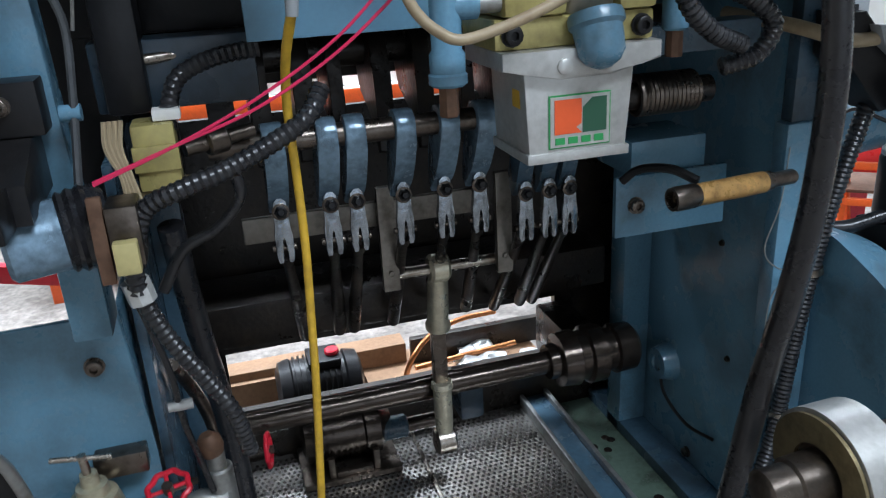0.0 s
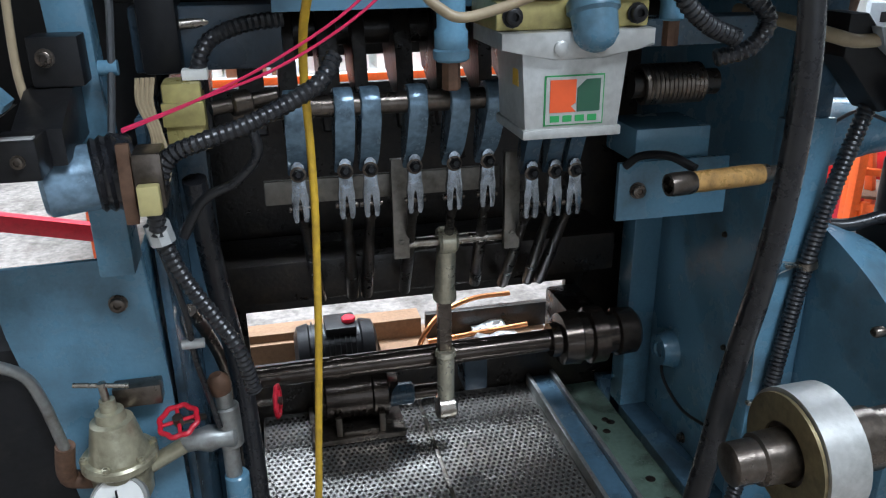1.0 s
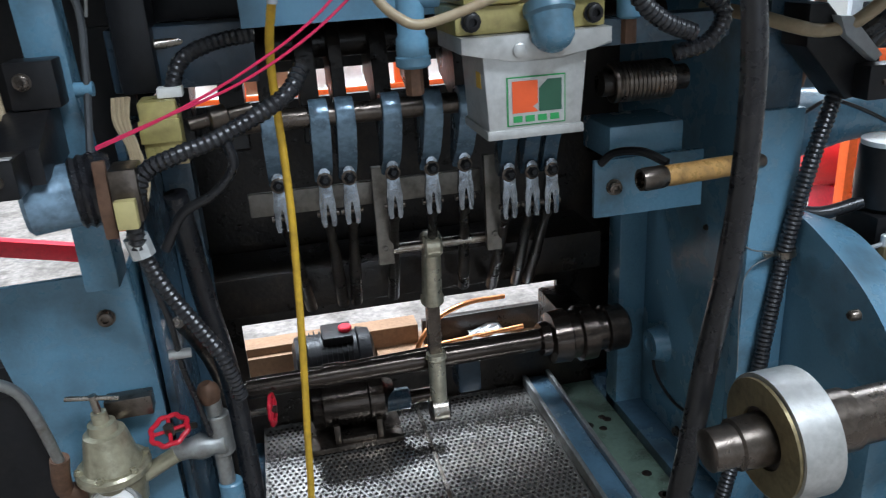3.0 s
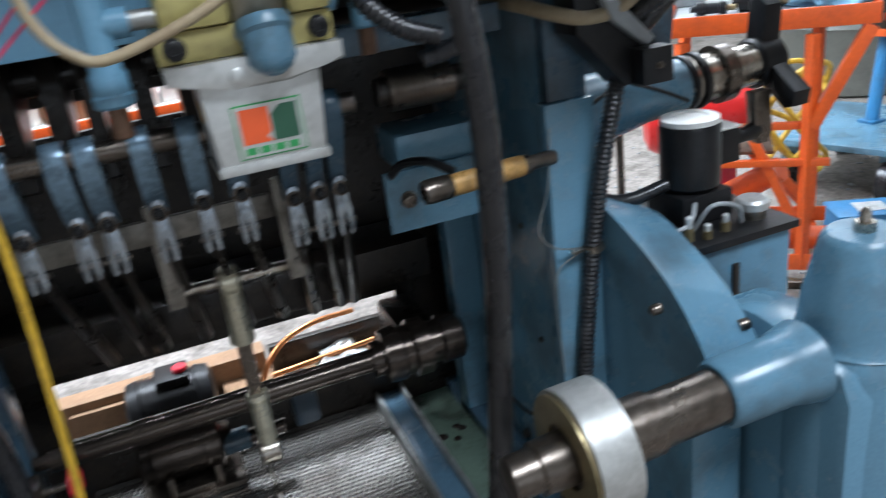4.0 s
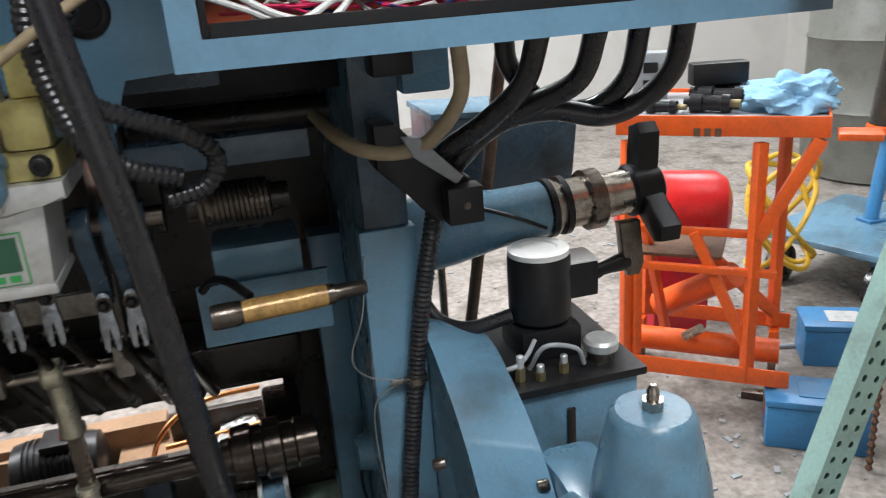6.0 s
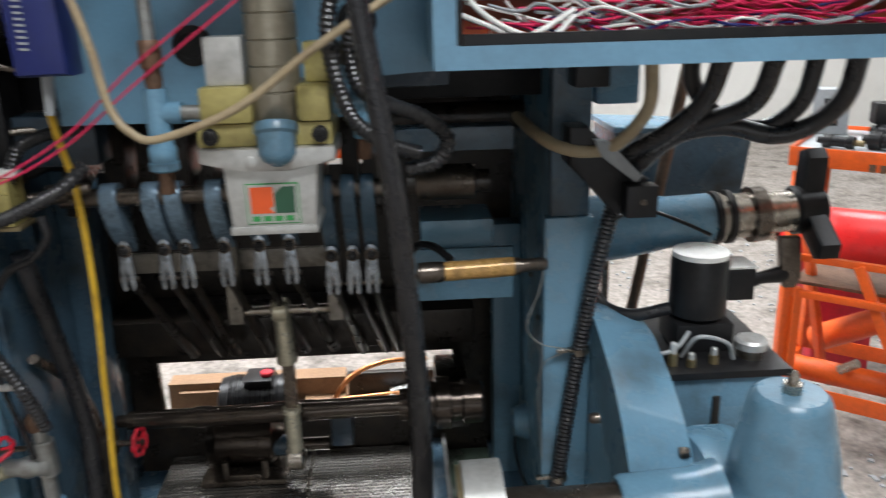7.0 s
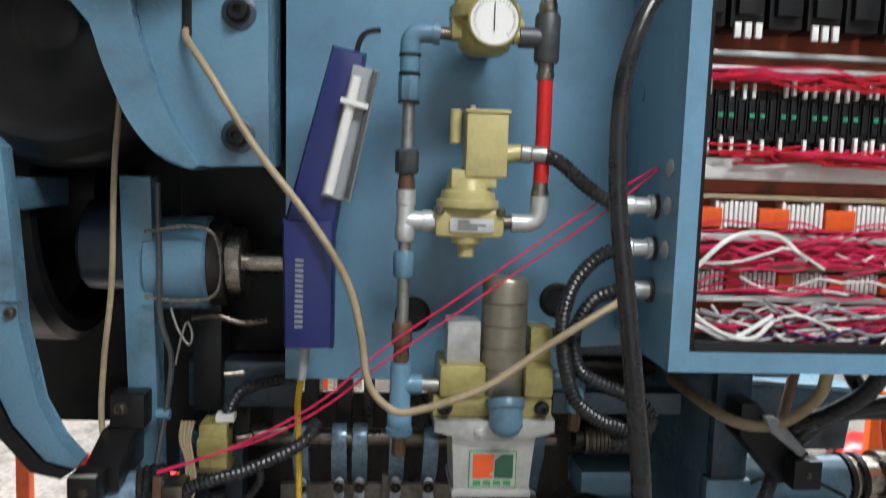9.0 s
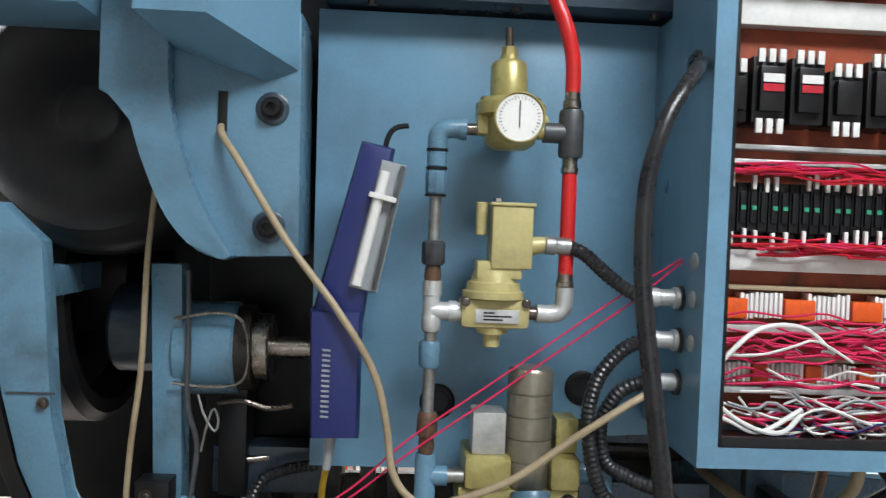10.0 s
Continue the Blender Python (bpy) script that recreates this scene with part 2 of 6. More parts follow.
def ring(bm, p0, p1, r_out, r_in, seg=32):
    """A hollow drum: outer and inner wall with two flat rims."""
    m, h = axis_matrix(p0, p1)
    rows = []
    for z, r in ((0, r_in), (0, r_out), (h, r_out), (h, r_in)):
        rows.append([bm.verts.new(m @ Vector((r * math.cos(2 * math.pi * i / seg), r * math.sin(2 * math.pi * i / seg), z))) for i in range(seg)])
    for k in range(4):
        a, b = rows[k], rows[(k + 1) % 4]
        for i in range(seg):
            j = (i + 1) % seg
            bm.faces.new((a[i], a[j], b[j], b[i]))
    return bm


def curve_points(pts, step):
    """Points along a smooth line through pts, about step apart."""
    p = [Vector(q) for q in pts]
    p = [p[0] * 2 - p[1]] + p + [p[-1] * 2 - p[-2]]
    dense = []
    for i in range(1, len(p) - 2):
        a, b, c, d = p[i - 1:i + 3]
        for k in range(24):
            t = k / 24
            dense.append(0.5 * ((2 * b) + (c - a) * t + (2 * a - 5 * b + 4 * c - d) * t * t + (3 * b - a - 3 * c + d) * t ** 3))
    dense.append(p[-2])
    out, left = [dense[0]], step
    for a, b in zip(dense, dense[1:]):
        d = (b - a).length
        while d >= left > 0:
            a = a + (b - a) * (left / d)
            out.append(a)
            d -= left
            left = step
        left -= d
    out.append(dense[-1])
    return out


def tube(bm, pts, r, seg=10, step=None, rib=0.0, r_end=None):
    """A hose, wire or pipe through pts; rib: the share of its radius by which every other ring stands back."""
    line = curve_points(pts, step or max(0.008, r * 1.2))
    up = Vector((0.31, 0.17, 0.93))
    rings = []
    for i, q in enumerate(line):
        d = (line[min(i + 1, len(line) - 1)] - line[max(i - 1, 0)]).normalized()
        side = d.cross(up)
        if side.length < 0.05:
            side = d.cross(Vector((1, 0, 0)))
        side.normalize()
        up = side.cross(d).normalized()
        rr = (r + ((r if r_end is None else r_end) - r) * i / (len(line) - 1)) * (1 - rib * (i % 2))
        rings.append([bm.verts.new(q + rr * (math.cos(2 * math.pi * k / seg) * side + math.sin(2 * math.pi * k / seg) * up)) for k in range(seg)])
    for a, b in zip(rings, rings[1:]):
        for k in range(seg):
            j = (k + 1) % seg
            bm.faces.new((a[k], a[j], b[j], b[k]))
    bm.faces.new(rings[0][::-1])
    bm.faces.new(rings[-1])
    return bm


def prism(bm, poly, ax, a, b, bev=0.0):
    """A plate: the outline poly drawn out along the axis ax from a to b. Outline in (y, z) for x, (x, z) for y, (x, y) for z."""
    def at(u, v, w):
        return {"x": (w, u, v), "y": (u, w, v), "z": (u, v, w)}[ax]
    lo = [bm.verts.new(at(u, v, a)) for u, v in poly]
    hi = [bm.verts.new(at(u, v, b)) for u, v in poly]
    n = len(poly)
    fs = [bm.faces.new(lo[::-1]), bm.faces.new(hi)]
    for i in range(n):
        j = (i + 1) % n
        fs.append(bm.faces.new((lo[i], lo[j], hi[j], hi[i])))
    if bev:
        es = list({e for f in fs[:2] for e in f.edges})
        bmesh.ops.bevel(bm, geom=es, offset=bev, segments=2, affect="EDGES", profile=0.6)
    return bm


def bolt(parent, p, d, r, name="bolt", mat=None, depth=None):
    """A socket-head or hex bolt whose head stands at p and points along d."""
    d = Vector(d).normalized()
    h = depth or r * 1.1
    bm = lathe(B(), p, Vector(p) + d * h, [(0, r * 1.25), (h * 0.2, r * 1.25), (h * 0.2, r), (h * 0.9, r), (h, r * 0.85), (h, r * 0.5), (h * 0.55, r * 0.45)], 12)
    return part(name, bm, mat or DARK_STEEL, parent)


def hexnut(bm, p0, p1, r):
    return cyl(bm, p0, p1, r, r, 6)


# ---- the shop ----
ROOM = (-6.0, 7.5, -4.5, 8.0)
bm = B()
box(bm, ROOM[0], ROOM[1], ROOM[2], ROOM[3], -0.1, 0.09)
tagged(part("floor", bm, CONCRETE, None), "dusty grey concrete shop floor with stains", "floor", kind="structure")
for nm, x0, x1, y0, y1 in (("wall_west", ROOM[0] - 0.2, ROOM[0], ROOM[2], ROOM[3]), ("wall_east", ROOM[1], ROOM[1] + 0.2, ROOM[2], ROOM[3]),
                           ("wall_north", ROOM[0] - 0.2, ROOM[1] + 0.2, ROOM[3], ROOM[3] + 0.2)):
    tagged(part(nm, box(B(), x0, x1, y0, y1, -0.2, ROOF + 0.2), WALL_PAINT, None), "plain pale painted shop wall", "wall", kind="structure")
# the gap in this wall is added to let the fill lamp through
for nm, x0, x1, z0, z1 in (("wall_south_a", ROOM[0] - 0.2, -0.5, -0.2, ROOF + 0.2), ("wall_south_b", 2.9, ROOM[1] + 0.2, -0.2, ROOF + 0.2), ("wall_south_c", -0.5, 2.9, 2.8, ROOF + 0.2)):
    tagged(part(nm, box(B(), x0, x1, ROOM[2] - 0.2, ROOM[2], z0, z1), WALL_PAINT, None), "plain pale painted shop wall beside an opening for fill light", "wall", kind="structure")
# the ceiling is a grid of strips that leaves the roof lamps open
bm = B()
xs = sorted({ROOM[0], ROOM[1], *[v for s_ in ROOF_LAMPS for v in (s_[0] - s_[2] / 2, s_[0] + s_[2] / 2)]})
ys = sorted({ROOM[2], ROOM[3], *[v for s_ in ROOF_LAMPS for v in (s_[1] - s_[3] / 2, s_[1] + s_[3] / 2)]})
for x0, x1 in zip(xs, xs[1:]):
    for y0, y1 in zip(ys, ys[1:]):
        cx, cy = (x0 + x1) / 2, (y0 + y1) / 2
        if not any(abs(cx - s_[0]) < s_[2] / 2 and abs(cy - s_[1]) < s_[3] / 2 for s_ in ROOF_LAMPS):
            box(bm, x0, x1, y0, y1, ROOF, ROOF + 0.1)
tagged(part("ceiling", bm, WALL_PAINT, None), "plain pale shop ceiling with openings for lamps", "ceiling", kind="structure")

# ---- the press: frame and moving gear ----
press = thing("press_machine", (0.75, 1.6, 0.0), "large oily blue-painted mechanical press with open linkage bay", "press")
part("guard_panel", prism(B(), [(0.405, 1.455), (0.96, 1.455), (0.985, 1.53), (1.13, 1.535), (1.13, 2.365), (0.395, 2.365)], "y", 1.25, 1.262, 0.002), PANEL_BLUE, press, "flat blue-painted steel guard panel")
for hx, hz in ((0.657, 1.591), (0.951, 1.626)):
    part("panel_hole_bush", lathe(B(), (hx, 1.251, hz), (hx, 1.244, hz), [(0, 0.036), (0.004, 0.036), (0.007, 0.031), (0.007, 0.024), (0.002, 0.022)], 24), BLACK, press)
bm = B()
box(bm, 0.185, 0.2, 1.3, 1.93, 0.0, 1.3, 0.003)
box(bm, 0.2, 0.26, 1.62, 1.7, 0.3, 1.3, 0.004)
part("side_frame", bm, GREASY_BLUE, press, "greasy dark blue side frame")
# right side frame: a plate with a thick front flange
bm = B()
box(bm, 1.325, 1.385, 1.3, 1.93, 0.0, 2.6, 0.004)
part("side_frame", bm, BLUE, press)
part("frame_flange", box(B(), 1.3, 1.4, 1.262, 1.3, 0.0, 1.24, 0.006), BLUE, press)
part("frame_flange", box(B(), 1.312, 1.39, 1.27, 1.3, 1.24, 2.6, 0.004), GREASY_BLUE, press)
part("frame_flange", box(B(), 1.25, 1.325, 1.72, 1.79, 0.3, 1.1, 0.006), BLUE, press)
# back plate with a low slot and a high slot
Y0, Y1 = 1.909, 1.93
for x0, x1, z0, z1 in ((0.2, 1.325, 0.0, 0.5), (0.2, 0.285, 0.5, 0.665), (1.15, 1.325, 0.5, 0.665), (0.2, 1.325, 0.665, 1.235), (0.95, 1.325, 1.235, 1.3), (0.2, 1.325, 1.3, 2.6)):
    part("back_plate", box(B(), x0, x1, Y0, Y1, z0, z1), DARK, press, "", False)
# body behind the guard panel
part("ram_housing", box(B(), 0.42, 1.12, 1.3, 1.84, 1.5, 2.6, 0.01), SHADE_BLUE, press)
# black boxes and screens added to stand for the shade of the deep hollow
part("cavity_block", box(B(), 0.15, 1.325, 1.45, 1.9, 1.46, 2.6, 0.006), BLACK, press)
part("cavity_screen", box(B(), 0.06, 0.2, 1.5, 1.52, 1.16, 2.0, 0.002), BLACK, press)
part("rear_dark_screen", box(B(), -0.62, 0.2, 1.95, 1.99, 1.13, 2.6, 0.006), BLACK, press)
part("roof_dark_screen", box(B(), -0.62, 1.4, 1.25, 1.99, 2.6, 2.64, 0.004), BLACK, press)
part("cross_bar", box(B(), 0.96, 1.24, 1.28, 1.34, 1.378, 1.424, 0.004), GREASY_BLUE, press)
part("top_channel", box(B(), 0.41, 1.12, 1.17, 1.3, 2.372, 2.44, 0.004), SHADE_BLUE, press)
for bx_ in (0.5, 0.78, 1.05):
    bolt(press, (bx_, 1.2, 2.372), (0, 0, -1), 0.009)
part("cabinet_mount", box(B(), 1.076, 1.12, 1.159, 1.2495, 1.57, 2.36, 0.003), PANEL_BLUE, press)
part("valve_mount", box(B(), 0.74, 0.88, 1.201, 1.2495, 1.456, 1.53, 0.004), DARK_STEEL, press)
part("valve_mount", box(B(), 0.71, 0.78, 1.141, 1.2495, 1.775, 1.81, 0.004), DARK_STEEL, press)
part("valve_mount", box(B(), 0.75, 0.79, 1.15, 1.2495, 2.1, 2.14, 0.004), DARK_STEEL, press)
# pan under the gear
part("drip_pan", box(B(), 0.3, 1.04, 1.15, 1.9, 0.345, 0.355), OILPAN, press, "oily galvanised perforated drip pan")
bm = B()
rng = random.Random(4)
for iy in range(48):
    for ix in range(50):
        px, py = 0.31 + ix * 0.0145 + (iy % 2) * 0.00725, 1.18 + iy * 0.0148
        vs = [bm.verts.new((px + dx, py + dy, 0.3555)) for dx, dy in ((-0.0048, 0), (0, -0.0056), (0.0048, 0), (0, 0.0056))]
        top = bm.verts.new((px, py, 0.3562))
        for a in range(4):
            bm.faces.new((vs[a], vs[(a + 1) % 4], top))
dimples = part("perforation", bm, DARK, press, "rows of small dark diamond holes", smooth=False)
dimples["kind"] = "stuff"
part("pan_seam", box(B(), 0.716, 0.726, 1.15, 1.88, 0.356, 0.362, 0.002), STEEL, press)
part("rail", box(B(), 1.04, 1.052, 1.15, 1.9, 0.34, 0.385, 0.002), ZINC, press)
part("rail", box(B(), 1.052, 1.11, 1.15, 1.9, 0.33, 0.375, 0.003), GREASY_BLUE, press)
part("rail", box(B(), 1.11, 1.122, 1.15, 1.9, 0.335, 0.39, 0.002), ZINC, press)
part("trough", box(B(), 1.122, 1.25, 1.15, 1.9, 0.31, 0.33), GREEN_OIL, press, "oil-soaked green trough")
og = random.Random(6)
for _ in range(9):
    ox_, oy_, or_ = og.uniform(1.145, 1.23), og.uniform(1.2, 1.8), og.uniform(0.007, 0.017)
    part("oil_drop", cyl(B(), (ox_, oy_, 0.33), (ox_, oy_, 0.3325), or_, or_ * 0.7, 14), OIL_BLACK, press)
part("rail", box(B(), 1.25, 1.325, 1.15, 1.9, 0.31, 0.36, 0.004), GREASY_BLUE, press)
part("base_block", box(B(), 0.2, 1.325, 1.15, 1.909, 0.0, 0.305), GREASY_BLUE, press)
# pedestal on the left
part("pedestal", prism(B(), [(-0.058, 1.093), (0.174, 1.098), (0.186, 0.86), (0.19, 0.0), (0.06, 0.0), (0.04, 0.45), (-0.01, 0.8), (-0.045, 0.98)], "y", 1.25, 1.262, 0.003), BLUE, press, "blue sheet-steel pedestal cover")
part("pedestal_side", box(B(), 0.164, 0.174, 1.2625, 1.5, 0.0, 1.094, 0.003), BLUE, press)
bolt(press, (0.127, 1.25, 1.021), (0, -1, 0), 0.012)
# shaft, arms, clevises and rods
part("rocker_shaft", cyl(B(), (0.33, 1.37, 1.291), (0.99, 1.37, 1.291), 0.019), DARK_STEEL, press, "oily steel rocker shaft")
part("tie_bar", box(B(), 0.365, 0.84, 1.53, 1.546, 1.07, 1.118, 0.003), GREY_BAR, press)
ARMS = [(0.428, 0), (0.511, 0), (0.556, 0), (0.637, 0), (0.711, 0), (0.775, 0), (0.862, 1), (0.908, 1), (0.948, 1)]
ROD_LOW = [0.46, 0.535, 0.568, 0.655, 0.745, 0.82, 0.893, 0.953, 0.985]


def fork(bm, x, z, y0, y1, w):
    """A clevis: a waisted head that opens into two rounded prongs, seen face on."""
    pts = [(-w * 0.72, 0.016), (-w * 0.3, 0.023), (w * 0.3, 0.023), (w * 0.72, 0.016), (w * 0.8, -0.012), (w * 0.86, -0.03), (w, -0.042), (w * 1.02, -0.078), (w * 0.8, -0.09), (w * 0.34, -0.09), (w * 0.24, -0.082), (w * 0.24, -0.05), (w * 0.1, -0.044),
           (-w * 0.1, -0.044), (-w * 0.24, -0.05), (-w * 0.24, -0.082), (-w * 0.34, -0.09), (-w * 0.8, -0.09), (-w * 1.02, -0.078), (-w, -0.042), (-w * 0.86, -0.03), (-w * 0.8, -0.012)]
    return prism(bm, [(x + a, z + b) for a, b in pts], "y", y0, y1, 0.0015)


for (ax_, low), rx_ in zip(ARMS, ROD_LOW):
    bz = 1.168 - 0.03 * low
    w = 0.0168 if not low else 0.0145
    bm = B()
    hubp = [(1.37 + 0.031 * math.cos(radians(q)), 1.291 + 0.031 * math.sin(radians(q))) for q in range(96, 216, 20)]
    front = [tuple(q)[1:] for q in curve_points([(0, 1.344, 1.27), (0, 1.362, 1.235), (0, 1.386, 1.2), (0, 1.408, bz + 0.012)], 0.012)]
    rear = [(1.43, bz - 0.012), (1.446, bz), (1.444, bz + 0.03), (1.428, 1.235), (1.41, 1.27), (1.403, 1.305), (1.392, 1.318)]
    prism(bm, hubp + front + rear, "x", ax_ - w, ax_ + w, 0.005)
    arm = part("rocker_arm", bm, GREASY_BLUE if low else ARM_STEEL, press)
    part("clevis", fork(B(), ax_, bz, 1.394, 1.4075, 0.0148), CLEVIS_STEEL, arm, "worn bright steel clevis" if not low else "oily dark clevis")
    eye = Vector((ax_, 1.396, bz))
    part("washer", lathe(B(), eye, eye + Vector((0, -0.003, 0)), [(0, 0.0145), (0.002, 0.0145), (0.003, 0.013)], 20), DARK_STEEL, arm)
    part("pivot_bolt", lathe(B(), eye + Vector((0, -0.003, 0)), eye + Vector((0, -0.016, 0.003)), [(0, 0.0115), (0.005, 0.0115), (0.007, 0.008), (0.0135, 0.0055)], 6), BLACK, arm)
    part("clevis_pin", cyl(B(), (ax_ - 0.02, 1.403, bz - 0.066), (ax_ + 0.02, 1.403, bz - 0.066), 0.0055, None, 10), DARK_STEEL, arm)
    bm = lathe(B(), (ax_, 1.408, bz - 0.068), (rx_ + (rx_ - ax_) * 0.2, 1.69, 0.78), [(0, 0.0045), (0.024, 0.0045), (0.026, 0.0115), (0.05, 0.0115), (0.052, 0.009), (0.09, 0.0095), (0.26, 0.0135), (0.41, 0.0135)], 12)
    part("push_rod", bm, DARK, press)
part("guide_beam", box(B(), 0.24, 1.2, 1.72, 1.905, 0.77, 0.87, 0.01), DARK, press, "oil-black guide beam")
for xx, hw in ((0.262, 0.02), (0.36, 0.024), (0.43, 0.018), (0.511, 0.019), (0.572, 0.0135), (0.66, 0.017), (0.741, 0.017), (0.826, 0.014), (0.9, 0.02), (0.95, 0.02)):
    strap = [(1.7 + 0.088 * math.cos(radians(q)), 1.36 + 0.088 * math.sin(radians(q))) for q in range(-10, 200, 15)]
    part("crank_strap", prism(B(), strap + [(1.6, 1.31), (1.585, 1.2), (1.61, 1.19), (1.66, 1.26), (1.75, 1.29)], "x", xx - hw, xx + hw, 0.004), DARK, press)
part("crank_shaft", cyl(B(), (0.2, 1.7, 1.385), (1.325, 1.7, 1.385), 0.035, None, 20), DARK, press)
# hanging bars, cross rod, lever
for x0 in (0.624, 0.855):
    bm = prism(B(), [(1.492, 1.155), (1.508, 1.155), (1.505, 0.95), (1.489, 0.95)], "x", x0 - 0.016, x0 + 0.016, 0.002)
    bar = part("hanging_bar", bm, GREY_BAR, press)
    bolt(bar, (x0, 1.489, 0.985), (0, -1, 0), 0.006, "pin", GREY_BAR, 0.004)
part("cross_rod", cyl(B(), (0.63, 1.515, 0.972), (0.87, 1.515, 0.972), 0.011), STEEL, press)
lever = part("lever", box(B(), 0.708, 0.738, 1.535, 1.565, 0.62, 0.95, 0.006), DARK_STEEL, press)
part("lever_eye", lathe(B(), (0.703, 1.515, 0.972), (0.743, 1.515, 0.972), [(0, 0.024), (0.006, 0.029), (0.034, 0.029), (0.04, 0.024)]), PALE_BRASS, lever)
part("lever_sleeve", lathe(B(), (0.723, 1.522, 0.955), (0.723, 1.545, 0.82), [(0, 0.018), (0.02, 0.021), (0.11, 0.022), (0.118, 0.026), (0.13, 0.026)]), PALE_BRASS, lever)
part("lever_sleeve", lathe(B(), (0.723, 1.54, 0.7), (0.723, 1.54, 0.57), [(0, 0.022), (0.012, 0.024), (0.014, 0.02), (0.12, 0.019)]), PALE_BRASS, lever)
part("lever_foot", lathe(B(), (0.70, 1.54, 0.555), (0.745, 1.54, 0.555), [(0, 0.024), (0.005, 0.03), (0.04, 0.03), (0.045, 0.024)]), STEEL, lever)
bm = lathe(B(), (0.27, 1.6, 0.652), (1.21, 1.6, 0.66), [(0, 0.016), (0.03, 0.016), (0.03, 0.024), (0.2, 0.024), (0.2, 0.027), (0.24, 0.027), (0.24, 0.024), (0.38, 0.026), (0.5, 0.028), (0.5, 0.026), (0.72, 0.026), (0.72, 0.04), (0.74, 0.042), (0.745, 0.062), (0.785, 0.066), (0.79, 0.058), (0.81, 0.058), (0.815, 0.068), (0.85, 0.068), (0.855, 0.05), (0.88, 0.05), (0.885, 0.058), (0.93, 0.056), (0.94, 0.045)], 28)
part("cam_shaft", bm, OIL_BLACK, press, "oil-black cam shaft with stepped collars")
part("bearing_block", box(B(), 1.09, 1.18, 1.7, 1.905, 0.52, 0.655, 0.012), DARK, press)
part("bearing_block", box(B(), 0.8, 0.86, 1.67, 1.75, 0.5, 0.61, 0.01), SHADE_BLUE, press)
# right bracket with greasy stub
part("bracket_plate", box(B(), 1.02, 1.25, 1.355, 1.367, 1.04, 1.155, 0.002), BLUE, press, "grey-blue bracket plate")
part("bracket_block", box(B(), 1.055, 1.21, 1.367, 1.5, 1.15, 1.215, 0.006), BLUE, press)
bolt(press, (1.06, 1.355, 1.1), (0, -1, 0), 0.013)
bm = lathe(B(), (1.045, 1.215, 1.153), (1.3, 1.235, 1.155), [(0.012, 0.013), (0, 0.015), (0, 0.0195), (0.01, 0.021), (0.045, 0.0205), (0.05, 0.0185), (0.2, 0.0175), (0.2, 0.0135), (0.25, 0.0135), (0.255, 0.011)], 24)
stub = part("stub_shaft", bm, DARK_STEEL, press, "steel stub shaft")
part("grease_film", lathe(B(), (1.094, 1.2188, 1.1534), (1.232, 1.2297, 1.1545), [(0, 0.0187), (0.02, 0.0193), (0.05, 0.0189), (0.09, 0.0195), (0.138, 0.0188)], 24), AMBER, stub, "amber grease coat")
part("stub_hanger", tube(B(), [(1.03, 1.352, 1.15), (1.05, 1.33, 1.175), (1.08, 1.28, 1.185), (1.11, 1.24, 1.17)], 0.008, 8), BLACK, stub)
part("side_boss", lathe(B(), (1.326, 1.62, 0.58), (1.29, 1.62, 0.58), [(0, 0.05), (0.012, 0.045), (0.036, 0.038), (0.036, 0.02), (0.03, 0.018)], 24), BLUE, press)
part("side_wire", tube(B(), [(1.3, 1.62, 0.57), (1.29, 1.58, 0.52), (1.3, 1.5, 0.48), (1.32, 1.42, 0.48)], 0.004, 6), BLACK, press)
bolt(press, (1.325, 1.52, 0.38), (-1, 0, 0), 0.011)
for yy_, zz_ in ((1.45, 0.95), (1.55, 1.02), (1.4, 0.7)):
    bolt(press, (1.325, yy_, zz_), (-1, 0, 0), 0.006)
part("spring_coil", tube(B(), [(1.05 + 0.0012 * i, 1.36 + 0.032 * math.cos(i * 0.9), 1.3 + 0.032 * math.sin(i * 0.9)) for i in range(100)], 0.006, 6), DARK_STEEL, press)
part("spring_core", cyl(B(), (1.03, 1.36, 1.3), (1.2, 1.36, 1.3), 0.024), DARK, press)

# ---- right-hand castings ----
arm = thing("roller_arm", (1.43, 1.0, 0.0), "curved blue-painted cast arm carrying a roller", "machine arm")
crest = [tuple(q)[1:] for q in curve_points([(0, 1.345, 1.035), (0, 1.25, 1.03), (0, 1.16, 1.0), (0, 1.09, 0.968), (0, 1.03, 0.928), (0, 0.985, 0.885), (0, 0.955, 0.845), (0, 0.93, 0.79)], 0.014)]
belly = [tuple(q)[1:] for q in curve_points([(0, 0.955, 0.76), (0, 1.05, 0.72), (0, 1.2, 0.64), (0, 1.345, 0.5)], 0.03)]
bm = prism(B(), crest + belly, "x", 1.4, 1.53, 0.018)
for v in bm.verts:
    if v.co.z > 0.82:
        v.co.z -= 0.05 * max(0, v.co.x - 1.4) / 0.13
part("arm_casting", bm, BLUE, arm)
part("arm_leg", box(B(), 1.405, 1.52, 1.0, 1.3, 0.0, 0.7, 0.02), BLUE, arm)
bm = lathe(B(), (1.0, 0.885, 0.822), (1.4, 0.885, 0.836), [(0, 0.025), (0.004, 0.033), (0.045, 0.034), (0.048, 0.04), (0.1, 0.042), (0.1, 0.06), (0.17, 0.06), (0.17, 0.05), (0.24, 0.05), (0.24, 0.044), (0.395, 0.044)], 32)
part("roller_shaft", bm, DARK_STEEL, arm, "oily dark steel roller shaft")
part("roller_ring", ring(B(), (1.1, 0.885, 0.826), (1.165, 0.885, 0.828), 0.1, 0.058, 48), ALU, arm, "bright machined roller ring")
